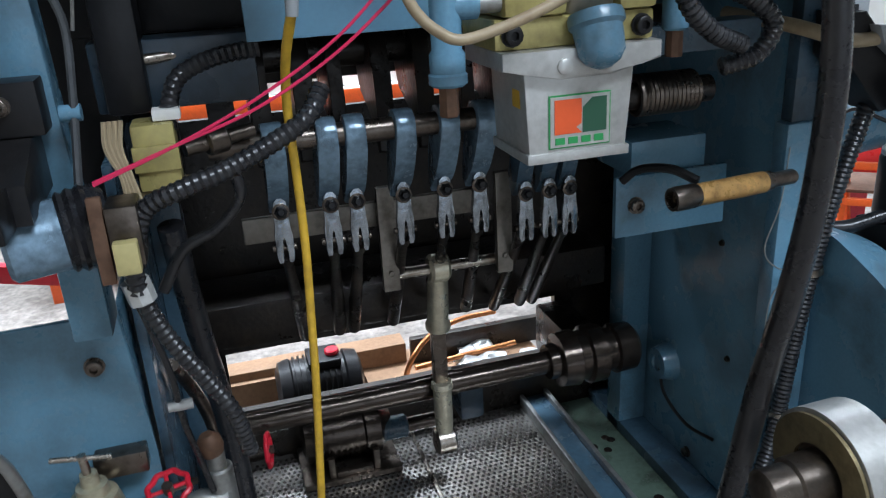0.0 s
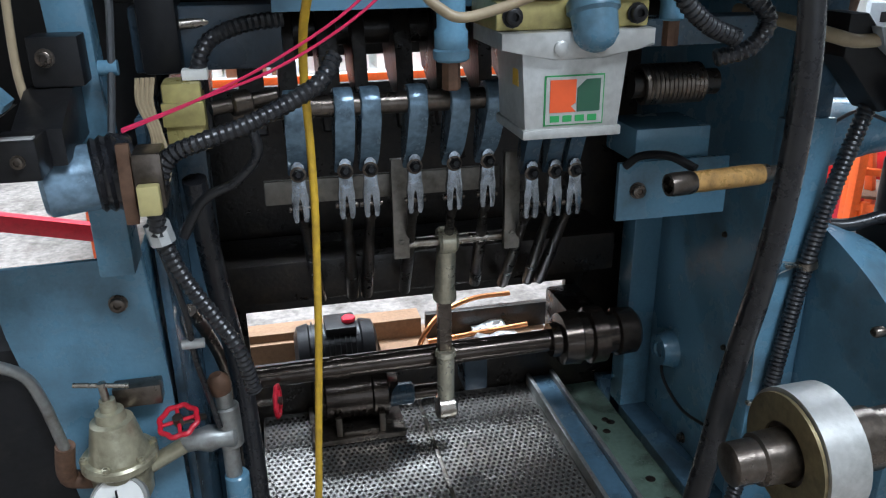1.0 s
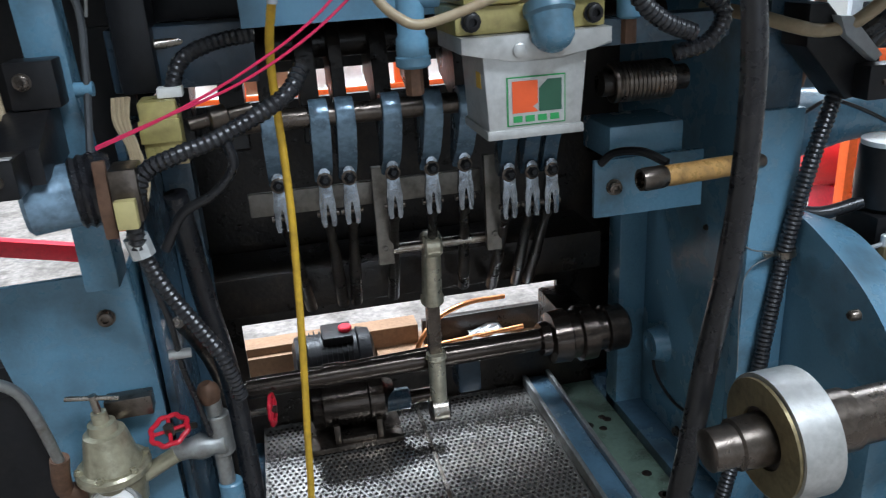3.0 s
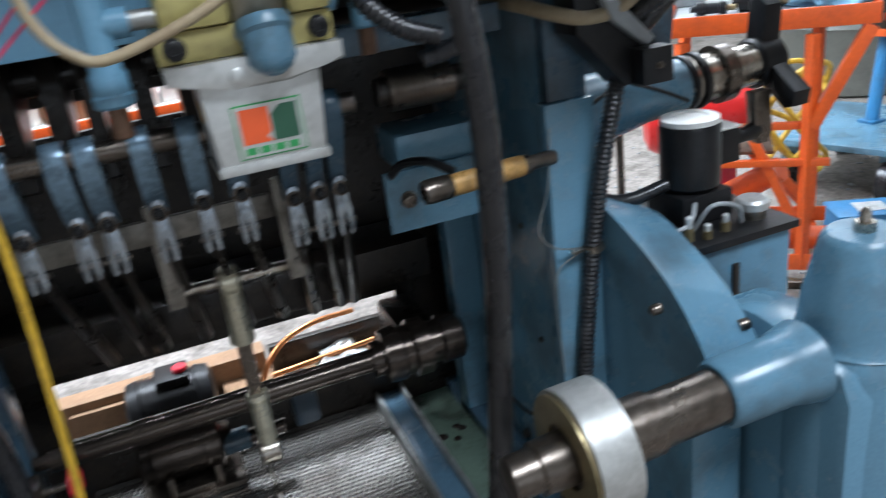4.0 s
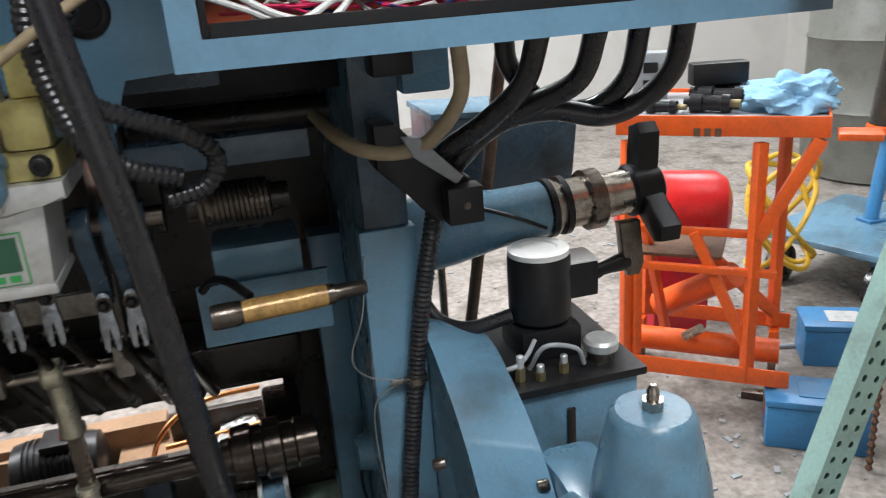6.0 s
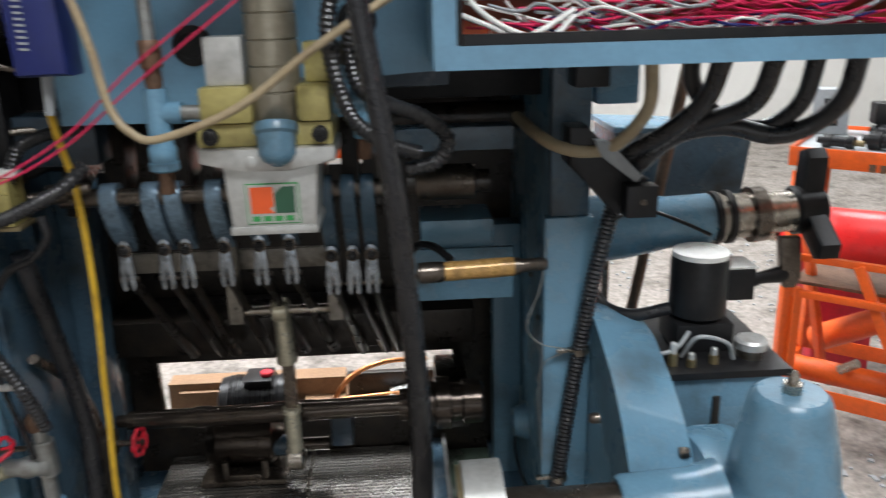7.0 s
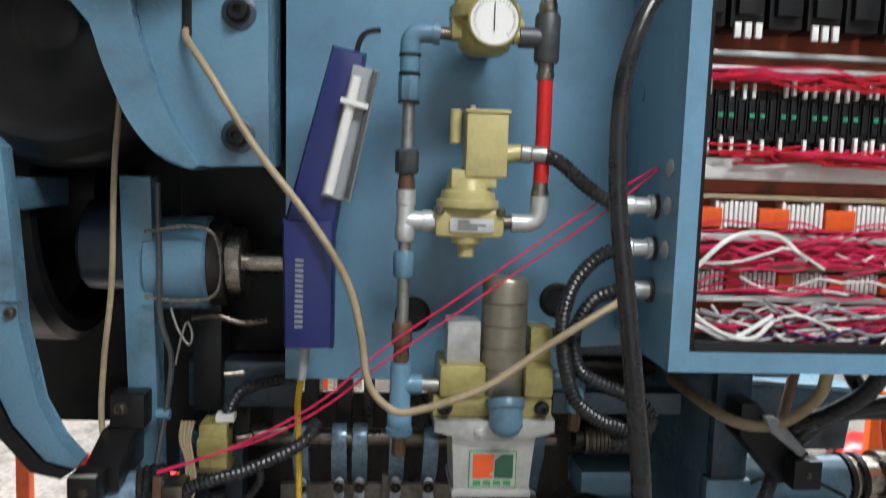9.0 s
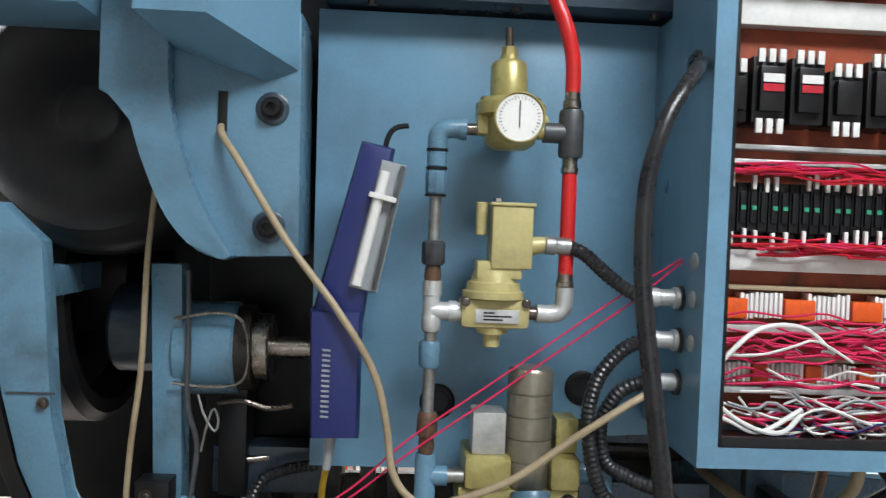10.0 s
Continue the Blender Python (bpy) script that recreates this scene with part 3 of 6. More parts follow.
part("shaft_boss", lathe(B(), (1.36, 0.885, 0.8355), (1.53, 0.885, 0.84), [(0, 0.05), (0.008, 0.056), (0.12, 0.058), (0.17, 0.07)], 32), BLUE, arm)
part("roller_face", ring(B(), (1.094, 0.885, 0.8257), (1.0995, 0.885, 0.826), 0.094, 0.05, 48), BRONZE, arm, "brown oily roller face")

cone = thing("cone_casting", (1.63, 0.88, 0.0), "blue-painted cast housing with conical top and nut", "machine housing")
bm = lathe(B(), (1.636, 0.882, 0.86), (1.636, 0.882, 1.05), [(0, 0.1), (0.004, 0.096), (0.012, 0.092), (0.03, 0.09), (0.07, 0.085), (0.165, 0.064), (0.174, 0.06), (0.18, 0.053)], 36)
part("cone", bm, BLUE, cone)
part("housing_body", lathe(B(), (1.636, 0.882, 0.0), (1.636, 0.882, 0.86), [(0, 0.112), (0.7, 0.112), (0.83, 0.108), (0.85, 0.103), (0.86, 0.095)], 36), BLUE, cone)
part("housing_shoulder", prism(B(), [(0.79, 0.3), (0.79, 0.8), (0.81, 0.845), (0.85, 0.868), (1.0, 0.878), (1.08, 0.868), (1.11, 0.84), (1.11, 0.3)], "x", 1.532, 1.64, 0.025), BLUE, cone)
part("nut", hexnut(B(), (1.636, 0.882, 1.04), (1.636, 0.882, 1.056), 0.017), STEEL, cone)
part("stud", lathe(B(), (1.636, 0.882, 1.05), (1.636, 0.882, 1.078), [(0, 0.009), (0.02, 0.009), (0.028, 0.004)], 12), STEEL, cone)

tank = thing("hydraulic_tank", (1.64, 1.3, 0.0), "blue steel oil tank with black lid under a pump motor", "oil tank")
part("tank_body", box(B(), 1.505, 1.775, 1.17, 1.47, 0.3, 0.92, 0.008), BLUE, tank)
part("tank_lid", box(B(), 1.495, 1.787, 1.158, 1.48, 0.921, 0.937, 0.003), BLACK, tank)
part("sight_glass", box(B(), 1.63, 1.646, 1.162, 1.169, 0.8, 0.88, 0.003), DARK, tank)
part("filler_neck", cyl(B(), (1.727, 1.225, 0.937), (1.727, 1.225, 0.957), 0.026), STEEL, tank)
part("filler_cap", lathe(B(), (1.727, 1.225, 0.957), (1.727, 1.225, 0.978), [(0, 0.032), (0.015, 0.033), (0.021, 0.028)]), WHITE_ZINC, tank)
motor = thing("pump_motor", (1.639, 1.306, 0.938), "black pump motor with white round end cap", "motor")
part("motor_foot", box(B(), 1.58, 1.7, 1.25, 1.37, 0.938, 1.0, 0.006), BLACK, motor)
part("motor_body", lathe(B(), (1.639, 1.306, 1.0), (1.639, 1.306, 1.135), [(0, 0.05), (0.01, 0.06), (0.128, 0.06), (0.135, 0.055)], 36), BLACK, motor)
part("end_cap", lathe(B(), (1.639, 1.306, 1.135), (1.639, 1.306, 1.15), [(0, 0.058), (0.01, 0.058), (0.012, 0.054), (0.012, 0.036), (0.009, 0.034), (0.009, 0.01)], 36), WHITE, motor)
part("terminal_box", box(B(), 1.695, 1.76, 1.3, 1.37, 1.03, 1.1, 0.004), BLACK, motor)
part("terminal_lid", box(B(), 1.693, 1.762, 1.298, 1.372, 1.101, 1.106, 0.002), WHITE, motor)

feed = thing("feed_cylinder", (1.6, 1.45, 1.0), "blue horizontal cylinder with chrome collar and black hub", "machine cylinder")
part("blue_barrel", lathe(B(), (1.40, 1.42, 1.165), (1.7, 1.42, 1.181), [(0, 0.075), (0.1, 0.072), (0.2, 0.058), (0.295, 0.056), (0.3, 0.05)], 32), BLUE, feed)
part("chrome_collar", lathe(B(), (1.7, 1.42, 1.181), (1.9, 1.42, 1.192), [(0, 0.056), (0.02, 0.056), (0.02, 0.05), (0.1, 0.05), (0.1, 0.046), (0.19, 0.046)], 32), STEEL, feed)
for xx in (1.7, 1.73):
    part("black_band", ring(B(), (xx, 1.42, 1.181 + (xx - 1.7) * 0.055), (xx + 0.012, 1.42, 1.1817 + (xx - 1.7) * 0.055), 0.06, 0.046, 32), BLACK, feed)
hub = part("handwheel_hub", cyl(B(), (1.88, 1.42, 1.191), (1.95, 1.42, 1.195), 0.055, 0.05, 24, 0.006), BLACK, feed)
for k in range(3):
    a = radians(80 + 120 * k)
    horn = [(1.42 + r_ * math.cos(a + d_), 1.193 + r_ * math.sin(a + d_)) for r_, d_ in ((0.035, 0.9), (0.07, 0.55), (0.125, 0.42), (0.14, 0.25), (0.13, 0.02), (0.08, -0.1), (0.035, -0.8))]
    part("hub_lug", prism(B(), horn, "x", 1.895, 1.94, 0.005), BLACK, hub)
part("collar_clamp", ring(B(), (1.785, 1.42, 1.1857), (1.815, 1.42, 1.1873), 0.062, 0.0465, 32), DARK_STEEL, feed)
part("barrel_flange", ring(B(), (1.40, 1.42, 1.165), (1.415, 1.42, 1.1658), 0.085, 0.05, 36), BLUE, feed)

# ---- electrical cabinet ----
cab = thing("electrical_cabinet", (1.5, 1.05, 1.56), "open blue electrical cabinet full of red wiring", "electrical cabinet")
CX0, CX1, CY0, CY1, CZ0, CZ1 = 1.073, 1.93, 0.94, 1.158, 1.56, 2.62
part("cabinet_side", box(B(), CX0, CX0 + 0.004, CY0 + 0.004, CY1, CZ0, CZ1), PANEL_BLUE, cab)
part("cabinet_side", box(B(), CX1 - 0.004, CX1, CY0 + 0.004, CY1, CZ0, CZ1), PANEL_BLUE, cab)
part("cabinet_floor", box(B(), CX0 + 0.004, CX1 - 0.004, CY0 + 0.004, CY1, CZ0, CZ0 + 0.004), BLUE, cab)
part("cabinet_roof", box(B(), CX0 + 0.004, CX1 - 0.004, CY0 + 0.004, CY1, CZ1 - 0.004, CZ1), BLUE, cab)
part("cabinet_back", box(B(), CX0 + 0.004, CX1 - 0.004, CY1 - 0.004, CY1, CZ0 + 0.004, CZ1 - 0.004), GREY_CASE, cab)
bm = B()
box(bm, CX0, CX0 + 0.034, CY0, CY0 + 0.004, CZ0, CZ1)
box(bm, CX1 - 0.034, CX1, CY0, CY0 + 0.004, CZ0, CZ1)
box(bm, CX0 + 0.034, CX1 - 0.034, CY0, CY0 + 0.004, CZ0, CZ0 + 0.034)
box(bm, CX0 + 0.034, CX1 - 0.034, CY0, CY0 + 0.004, CZ1 - 0.034, CZ1)
part("cabinet_frame", bm, PANEL_BLUE, cab)
part("back_board", box(B(), CX0 + 0.02, CX1 - 0.02, CY1 - 0.03, CY1 - 0.022, CZ0 + 0.03, CZ1 - 0.03), BOARD_RED, cab, "dark orange mounting board")
part("door_gasket", box(B(), CX0 + 0.0345, CX0 + 0.043, CY0 + 0.0045, CY0 + 0.016, CZ0 + 0.035, CZ1 - 0.035, 0.002), BLACK, cab)
part("lower_lip", box(B(), CX0 + 0.0435, CX1 - 0.035, CY0 + 0.005, CY0 + 0.02, CZ0 + 0.02, CZ0 + 0.05, 0.002), BLACK, cab)

# ---- left of the panel: flywheel, casting, post, hub ----
fly = thing("flywheel_guard", (-0.2, 1.6, 1.3), "pale blue curved flywheel guard band with black lip", "machine guard")
GUARD_IN = [(-0.06, 1.955), (0.005, 1.895), (0.015, 1.776), (0.026, 1.62), (0.05, 1.49), (0.08, 1.43), (0.115, 1.394)]
GUARD_OUT = [(0.108, 1.384), (0.062, 1.396), (0.013, 1.456), (-0.024, 1.539), (-0.05, 1.65), (-0.075, 1.78), (-0.1, 1.955)]
part("guard_band", prism(B(), GUARD_IN + GUARD_OUT, "y", 0.95, 0.99, 0.003), BLUE, fly)
part("black_lip", prism(B(), [(x - 0.003, z - 0.003) for x, z in GUARD_OUT] + [(x - 0.022, z - 0.016) for x, z in GUARD_OUT[::-1]], "y", 0.945, 1.03, 0.003), BLACK, fly)
part("guard_strut", box(B(), -0.2, -0.085, 0.97, 1.45, 1.78, 1.84, 0.004), BLUE, fly)
part("seam", box(B(), -0.044, 0.033, 0.948, 0.9498, 1.652, 1.655), DARK_GREY, fly)
bolt(fly, (0.014, 0.95, 1.638), (0, -1, 0), 0.008)
wheel = thing("flywheel", (-0.2, 1.62, 1.4), "dark greasy cast-iron flywheel", "flywheel")
part("wheel_disc", lathe(B(), (-0.32, 1.62, 1.8), (-0.05, 1.62, 1.8), [(0, 0.33), (0.02, 0.35), (0.2, 0.35), (0.22, 0.33), (0.22, 0.3), (0.14, 0.28), (0.14, 0.14), (0.27, 0.12)], 48), BLACK, wheel)
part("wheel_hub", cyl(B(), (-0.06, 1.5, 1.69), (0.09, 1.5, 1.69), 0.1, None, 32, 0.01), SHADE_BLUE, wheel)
casting = thing("crown_casting", (0.15, 1.3, 1.85), "pale blue cast crown bracket with bolts and cable slot", "machine casting")
web_edge = [tuple(q)[::2] for q in curve_points([(0.153, 0, 2.32), (0.158, 0, 2.149), (0.191, 0, 2.029), (0.23, 0, 1.94), (0.275, 0, 1.873)], 0.02)]
part("front_web", prism(B(), web_edge + [(0.388, 1.878), (0.379, 2.32)], "y", 1.12, 1.3, 0.008), BLUE, casting)
rib_edge = [tuple(q)[::2] for q in curve_points([(0.034, 0, 2.16), (0.08, 0, 2.13), (0.112, 0, 2.04), (0.155, 0, 1.945), (0.21, 0, 1.885), (0.26, 0, 1.868)], 0.02)]
part("side_rib", prism(B(), rib_edge + [(q[0] - 0.001, q[1] + 0.003) for q in web_edge[::-1]] + [(0.153, 2.6), (0.034, 2.6)], "y", 1.085, 1.3, 0.006), BLUE, casting)
part("top_ledge", box(B(), -0.6, 0.03, 1.0, 1.2, 2.285, 2.6, 0.012), PANEL_BLUE, casting)
bm = B()
for co in ((0.135, 0.95, 2.268), (0.25, 0.95, 2.268), (0.262, 0.95, 2.6), (0.135, 0.95, 2.6), (0.155, 1.119, 2.245), (0.32, 1.119, 2.192), (0.376, 1.119, 2.215), (0.376, 1.119, 2.6), (0.155, 1.119, 2.6)):
    bm.verts.new(co)
bmesh.ops.convex_hull(bm, input=bm.verts)
part("overhang", bm, PANEL_BLUE, casting)
part("cable_slot", box(B(), 0.2345, 0.2515, 1.1165, 1.1195, 2.1, 2.172, 0.001), BLACK, casting)
for bz in (2.144, 1.93):
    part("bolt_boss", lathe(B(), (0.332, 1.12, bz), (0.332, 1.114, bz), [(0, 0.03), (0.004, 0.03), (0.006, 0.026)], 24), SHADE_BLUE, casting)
    bolt(casting, (0.332, 1.114, bz), (0, -1, 0), 0.017, "bolt", BLACK, 0.02)
part("dark_drum", lathe(B(), (-0.03, 1.21, 2.13), (-0.03, 1.55, 2.13), [(0, 0.05), (0.004, 0.06), (0.012, 0.07), (0.02, 0.19), (0.0, 0.22), (0.02, 0.25), (0.07, 0.27), (0.34, 0.27)], 48), BLACK, casting)
post = solo("frame_post", prism(B(), [(0.086, 1.85), (0.146, 1.85), (0.165, 1.1), (0.112, 1.1)], "y", 1.24, 1.3, 0.004), BLUE, "blue-painted vertical frame post with rubbed edges", "machine post")
clutch = thing("clutch_hub", (0.23, 1.35, 1.5), "blue-grey clutch hub on a steel shaft", "clutch hub")
part("hub_drum", lathe(B(), (0.13, 1.32, 1.675), (0.25, 1.32, 1.678), [(0, 0.09), (0.004, 0.095), (0.115, 0.095), (0.12, 0.09)], 36), BLUE, clutch)
part("dark_ring", cyl(B(), (0.25, 1.32, 1.678), (0.28, 1.32, 1.679), 0.088, None, 36), DARK, clutch)
part("steel_collar", cyl(B(), (0.28, 1.32, 1.679), (0.315, 1.32, 1.68), 0.07, None, 32, 0.004), STEEL, clutch)
part("hub_shaft", cyl(B(), (0.315, 1.32, 1.68), (0.43, 1.32, 1.68), 0.022, None, 20), STEEL, clutch)
# black block added for the dark hollow under the hub
part("hub_dark_block", box(B(), 0.205, 0.265, 1.33, 1.43, 1.36, 1.6, 0.01), BLACK, clutch)
part("twisted_wire", tube(B(), [(0.19, 1.215, 1.6), (0.205, 1.21, 1.56), (0.225, 1.21, 1.53), (0.232, 1.21, 1.55), (0.222, 1.21, 1.575), (0.21, 1.21, 1.54), (0.2, 1.21, 1.49)], 0.0025, 6), ZINC, clutch)
part("grease_line", tube(B(), [(0.21, 1.3, 1.565), (0.26, 1.3, 1.57), (0.31, 1.305, 1.555), (0.36, 1.31, 1.56)], 0.006, 8), DARK_STEEL, clutch)
part("wire_hoop", tube(B(), [(0.14, 1.22, 1.745), (0.22, 1.215, 1.76), (0.27, 1.215, 1.745), (0.285, 1.215, 1.68), (0.27, 1.215, 1.625), (0.2, 1.22, 1.615), (0.14, 1.22, 1.62)], 0.0035, 6), STEEL, clutch)
part("thin_pipe", tube(B(), [(0.165, 1.22, 1.84), (0.168, 1.22, 1.7), (0.17, 1.22, 1.58), (0.19, 1.22, 1.5), (0.185, 1.21, 1.42), (0.178, 1.2, 1.36), (0.17, 1.18, 1.29)], 0.0055, 8), DARK_GREY, clutch)
part("valve_stub", cyl(B(), (0.165, 1.21, 1.392), (0.19, 1.21, 1.392), 0.011, None, 12), BLUE, clutch)
part("inner_pipe", cyl(B(), (0.21, 1.34, 1.43), (0.42, 1.4, 1.44), 0.008), STEEL, clutch)
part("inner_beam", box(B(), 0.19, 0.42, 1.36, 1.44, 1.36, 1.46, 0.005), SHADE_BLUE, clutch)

# ---- compressed-air pipe run ----
PX, PY = 0.631, 1.078
pipe = thing("air_pipe_run", (PX, PY, 1.36), "vertical galvanised air pipe with blue and rusty fittings", "pipe")


def vfit(name, z0, z1, prof, mat, seg=20):
    return part(name, lathe(B(), (PX, PY, z0), (PX, PY, z1), [(h * (z1 - z0), r) for h, r in prof], seg), mat, pipe)


vfit("riser", 1.4, 2.08, [(0, 0.0108), (1, 0.0108)], ZINC)
vfit("blue_tee", 1.412, 1.535, [(0, 0.019), (0.05, 0.0225), (0.22, 0.0225), (0.26, 0.019), (0.9, 0.0195), (1, 0.018)], BLUE)
vfit("collar", 1.4, 1.418, [(0, 0.02), (0.2, 0.0245), (0.8, 0.0245), (1, 0.021)], BLUE)
vfit("plug", 1.362, 1.4, [(0, 0.011), (0.06, 0.013), (1, 0.0125)], RUST, 6)
vfit("rusty_nipple", 1.535, 1.566, [(0, 0.0125), (0.4, 0.015), (1, 0.013)], RUST, 8)
vfit("rusty_union", 1.566, 1.61, [(0, 0.016), (0.1, 0.0185), (0.9, 0.0185), (1, 0.015)], RUST, 8)
vfit("blue_union", 1.69, 1.738, [(0, 0.016), (0.1, 0.0195), (0.9, 0.0195), (1, 0.016)], BLUE, 8)
vfit("pale_tee", 1.755, 1.846, [(0, 0.014), (0.06, 0.0175), (0.3, 0.0175), (0.34, 0.0155), (0.7, 0.0155), (0.72, 0.0175), (1, 0.017)], WHITE_ZINC)
vfit("rusty_collar", 1.846, 1.874, [(0, 0.014), (0.3, 0.0155), (1, 0.013)], RUST, 10)
vfit("dark_union", 1.874, 1.918, [(0, 0.018), (0.1, 0.021), (0.9, 0.021), (1, 0.016)], DARK_GREY, 8)
vfit("coupling", 2.0, 2.045, [(0, 0.016), (0.1, 0.019), (0.9, 0.019), (1, 0.016)], BLUE, 8)
vfit("coupling", 2.047, 2.078, [(0, 0.015), (0.1, 0.0175), (0.9, 0.0175), (1, 0.015)], BLUE)
for z in (2.046, 2.079, 1.998):
    vfit("dark_ring", z - 0.002, z + 0.002, [(0, 0.0195), (1, 0.0195)], BLACK)
part("elbow", tube(B(), [(PX, PY, 2.08), (PX, PY, 2.1), (PX + 0.006, PY, 2.113), (PX + 0.02, PY, 2.118), (PX + 0.04, PY, 2.118)], 0.0175, 16, 0.006), BLUE, pipe)
part("elbow_rim", cyl(B(), (PX + 0.038, PY, 2.118), (PX + 0.05, PY, 2.118), 0.02), BLUE, pipe)
part("top_nipple", cyl(B(), (PX + 0.05, PY, 2.118), (0.7, PY, 2.118), 0.0108), DARK_STEEL, pipe)
part("tee_branch", cyl(B(), (PX, PY, 1.792), (0.69, PY, 1.792), 0.0165), WHITE_ZINC, pipe)
part("tee_rim", cyl(B(), (0.662, PY, 1.792), (0.676, PY, 1.792), 0.019), WHITE_ZINC, pipe)
part("blue_branch", cyl(B(), (PX, PY, 1.495), (0.67, PY, 1.495), 0.018), BLUE, pipe)
part("branch_nipple", cyl(B(), (0.67, PY, 1.495), (0.7, PY, 1.495), 0.012), ZINC, pipe)

# ---- regulator with gauge ----
reg = thing("air_regulator", (0.75, 1.1, 2.05), "olive-gold air pressure regulator with round white gauge", "regulator")
part("regulator_body", lathe(B(), (0.752, 1.1, 2.075), (0.752, 1.1, 2.165), [(0, 0.03), (0.01, 0.045), (0.03, 0.05), (0.055, 0.05), (0.06, 0.064), (0.08, 0.064), (0.09, 0.055)], 32), OLIVE, reg)
part("port_block", box(B(), 0.69, 0.82, 1.075, 1.12, 2.098, 2.138, 0.008), OLIVE, reg)
part("bonnet", lathe(B(), (0.748, 1.1, 2.165), (0.746, 1.1, 2.245), [(0, 0.038), (0.004, 0.0345), (0.06, 0.033), (0.068, 0.028), (0.072, 0.017), (0.08, 0.016)], 28), OLIVE, reg)
part("lock_nut", hexnut(B(), (0.746, 1.1, 2.245), (0.746, 1.1, 2.26), 0.014), OLIVE, reg)
part("adjusting_screw", cyl(B(), (0.746, 1.1, 2.26), (0.744, 1.1, 2.295), 0.0075, None, 10), DARK_STEEL, reg)
for k in range(6):
    a = k * math.pi / 3 + 0.4
    bolt(reg, (0.752 + 0.056 * math.cos(a), 1.1 + 0.056 * math.sin(a), 2.16), (0, 0, 1), 0.005, "bonnet_screw", BRONZE)
gauge = part("gauge_case", lathe(B(), (0.758, 1.056, 2.123), (0.758, 1.018, 2.123), [(0, 0.03), (0.004, 0.043), (0.03, 0.045), (0.036, 0.045), (0.038, 0.0425), (0.034, 0.041)], 40), OLIVE, reg, "brass gauge case")
part("gauge_dial", cyl(B(), (0.758, 1.024, 2.123), (0.758, 1.0215, 2.123), 0.0405, None, 40), PAPER, gauge)
part("needle", box(B(), 0.7572, 0.7588, 1.0195, 1.0212, 2.105, 2.152), BLACK, gauge)
bm = B()
for k in range(28):
    a = radians(-45 + 270 * k / 27)
    m = Matrix.Translation((0.758, 1.0205, 2.123)) @ Matrix.Rotation(a, 4, "Y") @ Matrix.Translation((-0.034, 0, 0))
    box(bm, -0.003 if k % 3 == 0 else -0.0015, 0.003 if k % 3 == 0 else 0.0015, -0.0005, 0.0005, -0.0005, 0.0005, 0, m)
part("dial_scale", bm, BLACK, gauge)["kind"] = "stuff"
# dark tee, ferrules and red hose
hose = thing("red_air_hose", (0.856, 1.078, 1.79), "bright red air hose with steel ferrules", "hose")
part("dark_tee", lathe(B(), (0.86, PY, 2.075), (0.86, PY, 2.16), [(0, 0.02), (0.006, 0.0225), (0.079, 0.0225), (0.085, 0.02)], 20), DARK_GREY, hose)
part("tee_branch", cyl(B(), (0.81, PY, 2.118), (0.86, PY, 2.118), 0.0185), DARK_GREY, hose)
part("reducer", cyl(B(), (0.8, PY, 2.118), (0.822, PY, 2.118), 0.013), OLIVE, hose)
for z0, z1 in ((2.16, 2.2), (2.045, 2.075), (1.84, 1.868)):
    bm = lathe(B(), (0.86, PY, z0), (0.86, PY, z1), [(0, 0.013), (0.003, 0.0165), ((z1 - z0) * 0.4, 0.0165), ((z1 - z0) * 0.45, 0.0145), ((z1 - z0), 0.0135)], 12)
    part("ferrule", bm, STEEL, hose)
part("upper_hose", tube(B(), [(0.86, PY, 2.19), (0.858, PY, 2.25), (0.843, PY, 2.31), (0.82, PY + 0.01, 2.37), (0.79, PY + 0.03, 2.46), (0.77, PY + 0.04, 2.6)], 0.0138, 14, 0.012), RED_HOSE, hose)
part("lower_hose", tube(B(), [(0.86, PY, 2.05), (0.861, PY, 1.96), (0.86, PY, 1.855)], 0.0135, 14, 0.02), RED_HOSE, hose)
part("pale_elbow", tube(B(), [(0.86, PY, 1.842), (0.86, PY, 1.82), (0.856, PY, 1.802), (0.84, PY, 1.793), (0.81, PY, 1.793)], 0.0165, 16, 0.006), WHITE_ZINC, hose)
part("elbow_nipple", cyl(B(), (0.79, PY, 1.793), (0.815, PY, 1.793), 0.0125), DARK_STEEL, hose)

for ob_ in (reg, hose):
    ob_.location.x += 0.01
reg.location.z += 0.012

# ---- solenoid valve ----
sol = thing("solenoid_valve", (0.74, 1.09, 1.73), "cream-yellow solenoid air valve with nameplate", "valve")
part("valve_body", box(B(), 0.682, 0.806, 1.055, 1.14, 1.765, 1.818, 0.012), CREAM, sol)
part("valve_neck", lathe(B(), (0.742, 1.09, 1.818), (0.742, 1.09, 1.868), [(0, 0.056), (0.012, 0.056), (0.014, 0.05), (0.028, 0.048), (0.03, 0.042), (0.05, 0.036)], 28), CREAM, sol)
part("bottom_cap", lathe(B(), (0.742, 1.09, 1.766), (0.742, 1.09, 1.728), [(0, 0.03), (0.012, 0.027), (0.014, 0.016), (0.036, 0.0145), (0.038, 0.01)], 20), CREAM, sol)
part("pilot_block", box(B(), 0.708, 0.79, 1.06, 1.125, 1.853, 1.885, 0.006), CREAM, sol)
part("coil_case", box(B(), 0.732, 0.806, 1.055, 1.13, 1.872, 1.985, 0.006), CREAM, sol)
part("coil_lid", box(B(), 0.729, 0.809, 1.052, 1.133, 1.984, 1.99, 0.002), CREAM, sol)
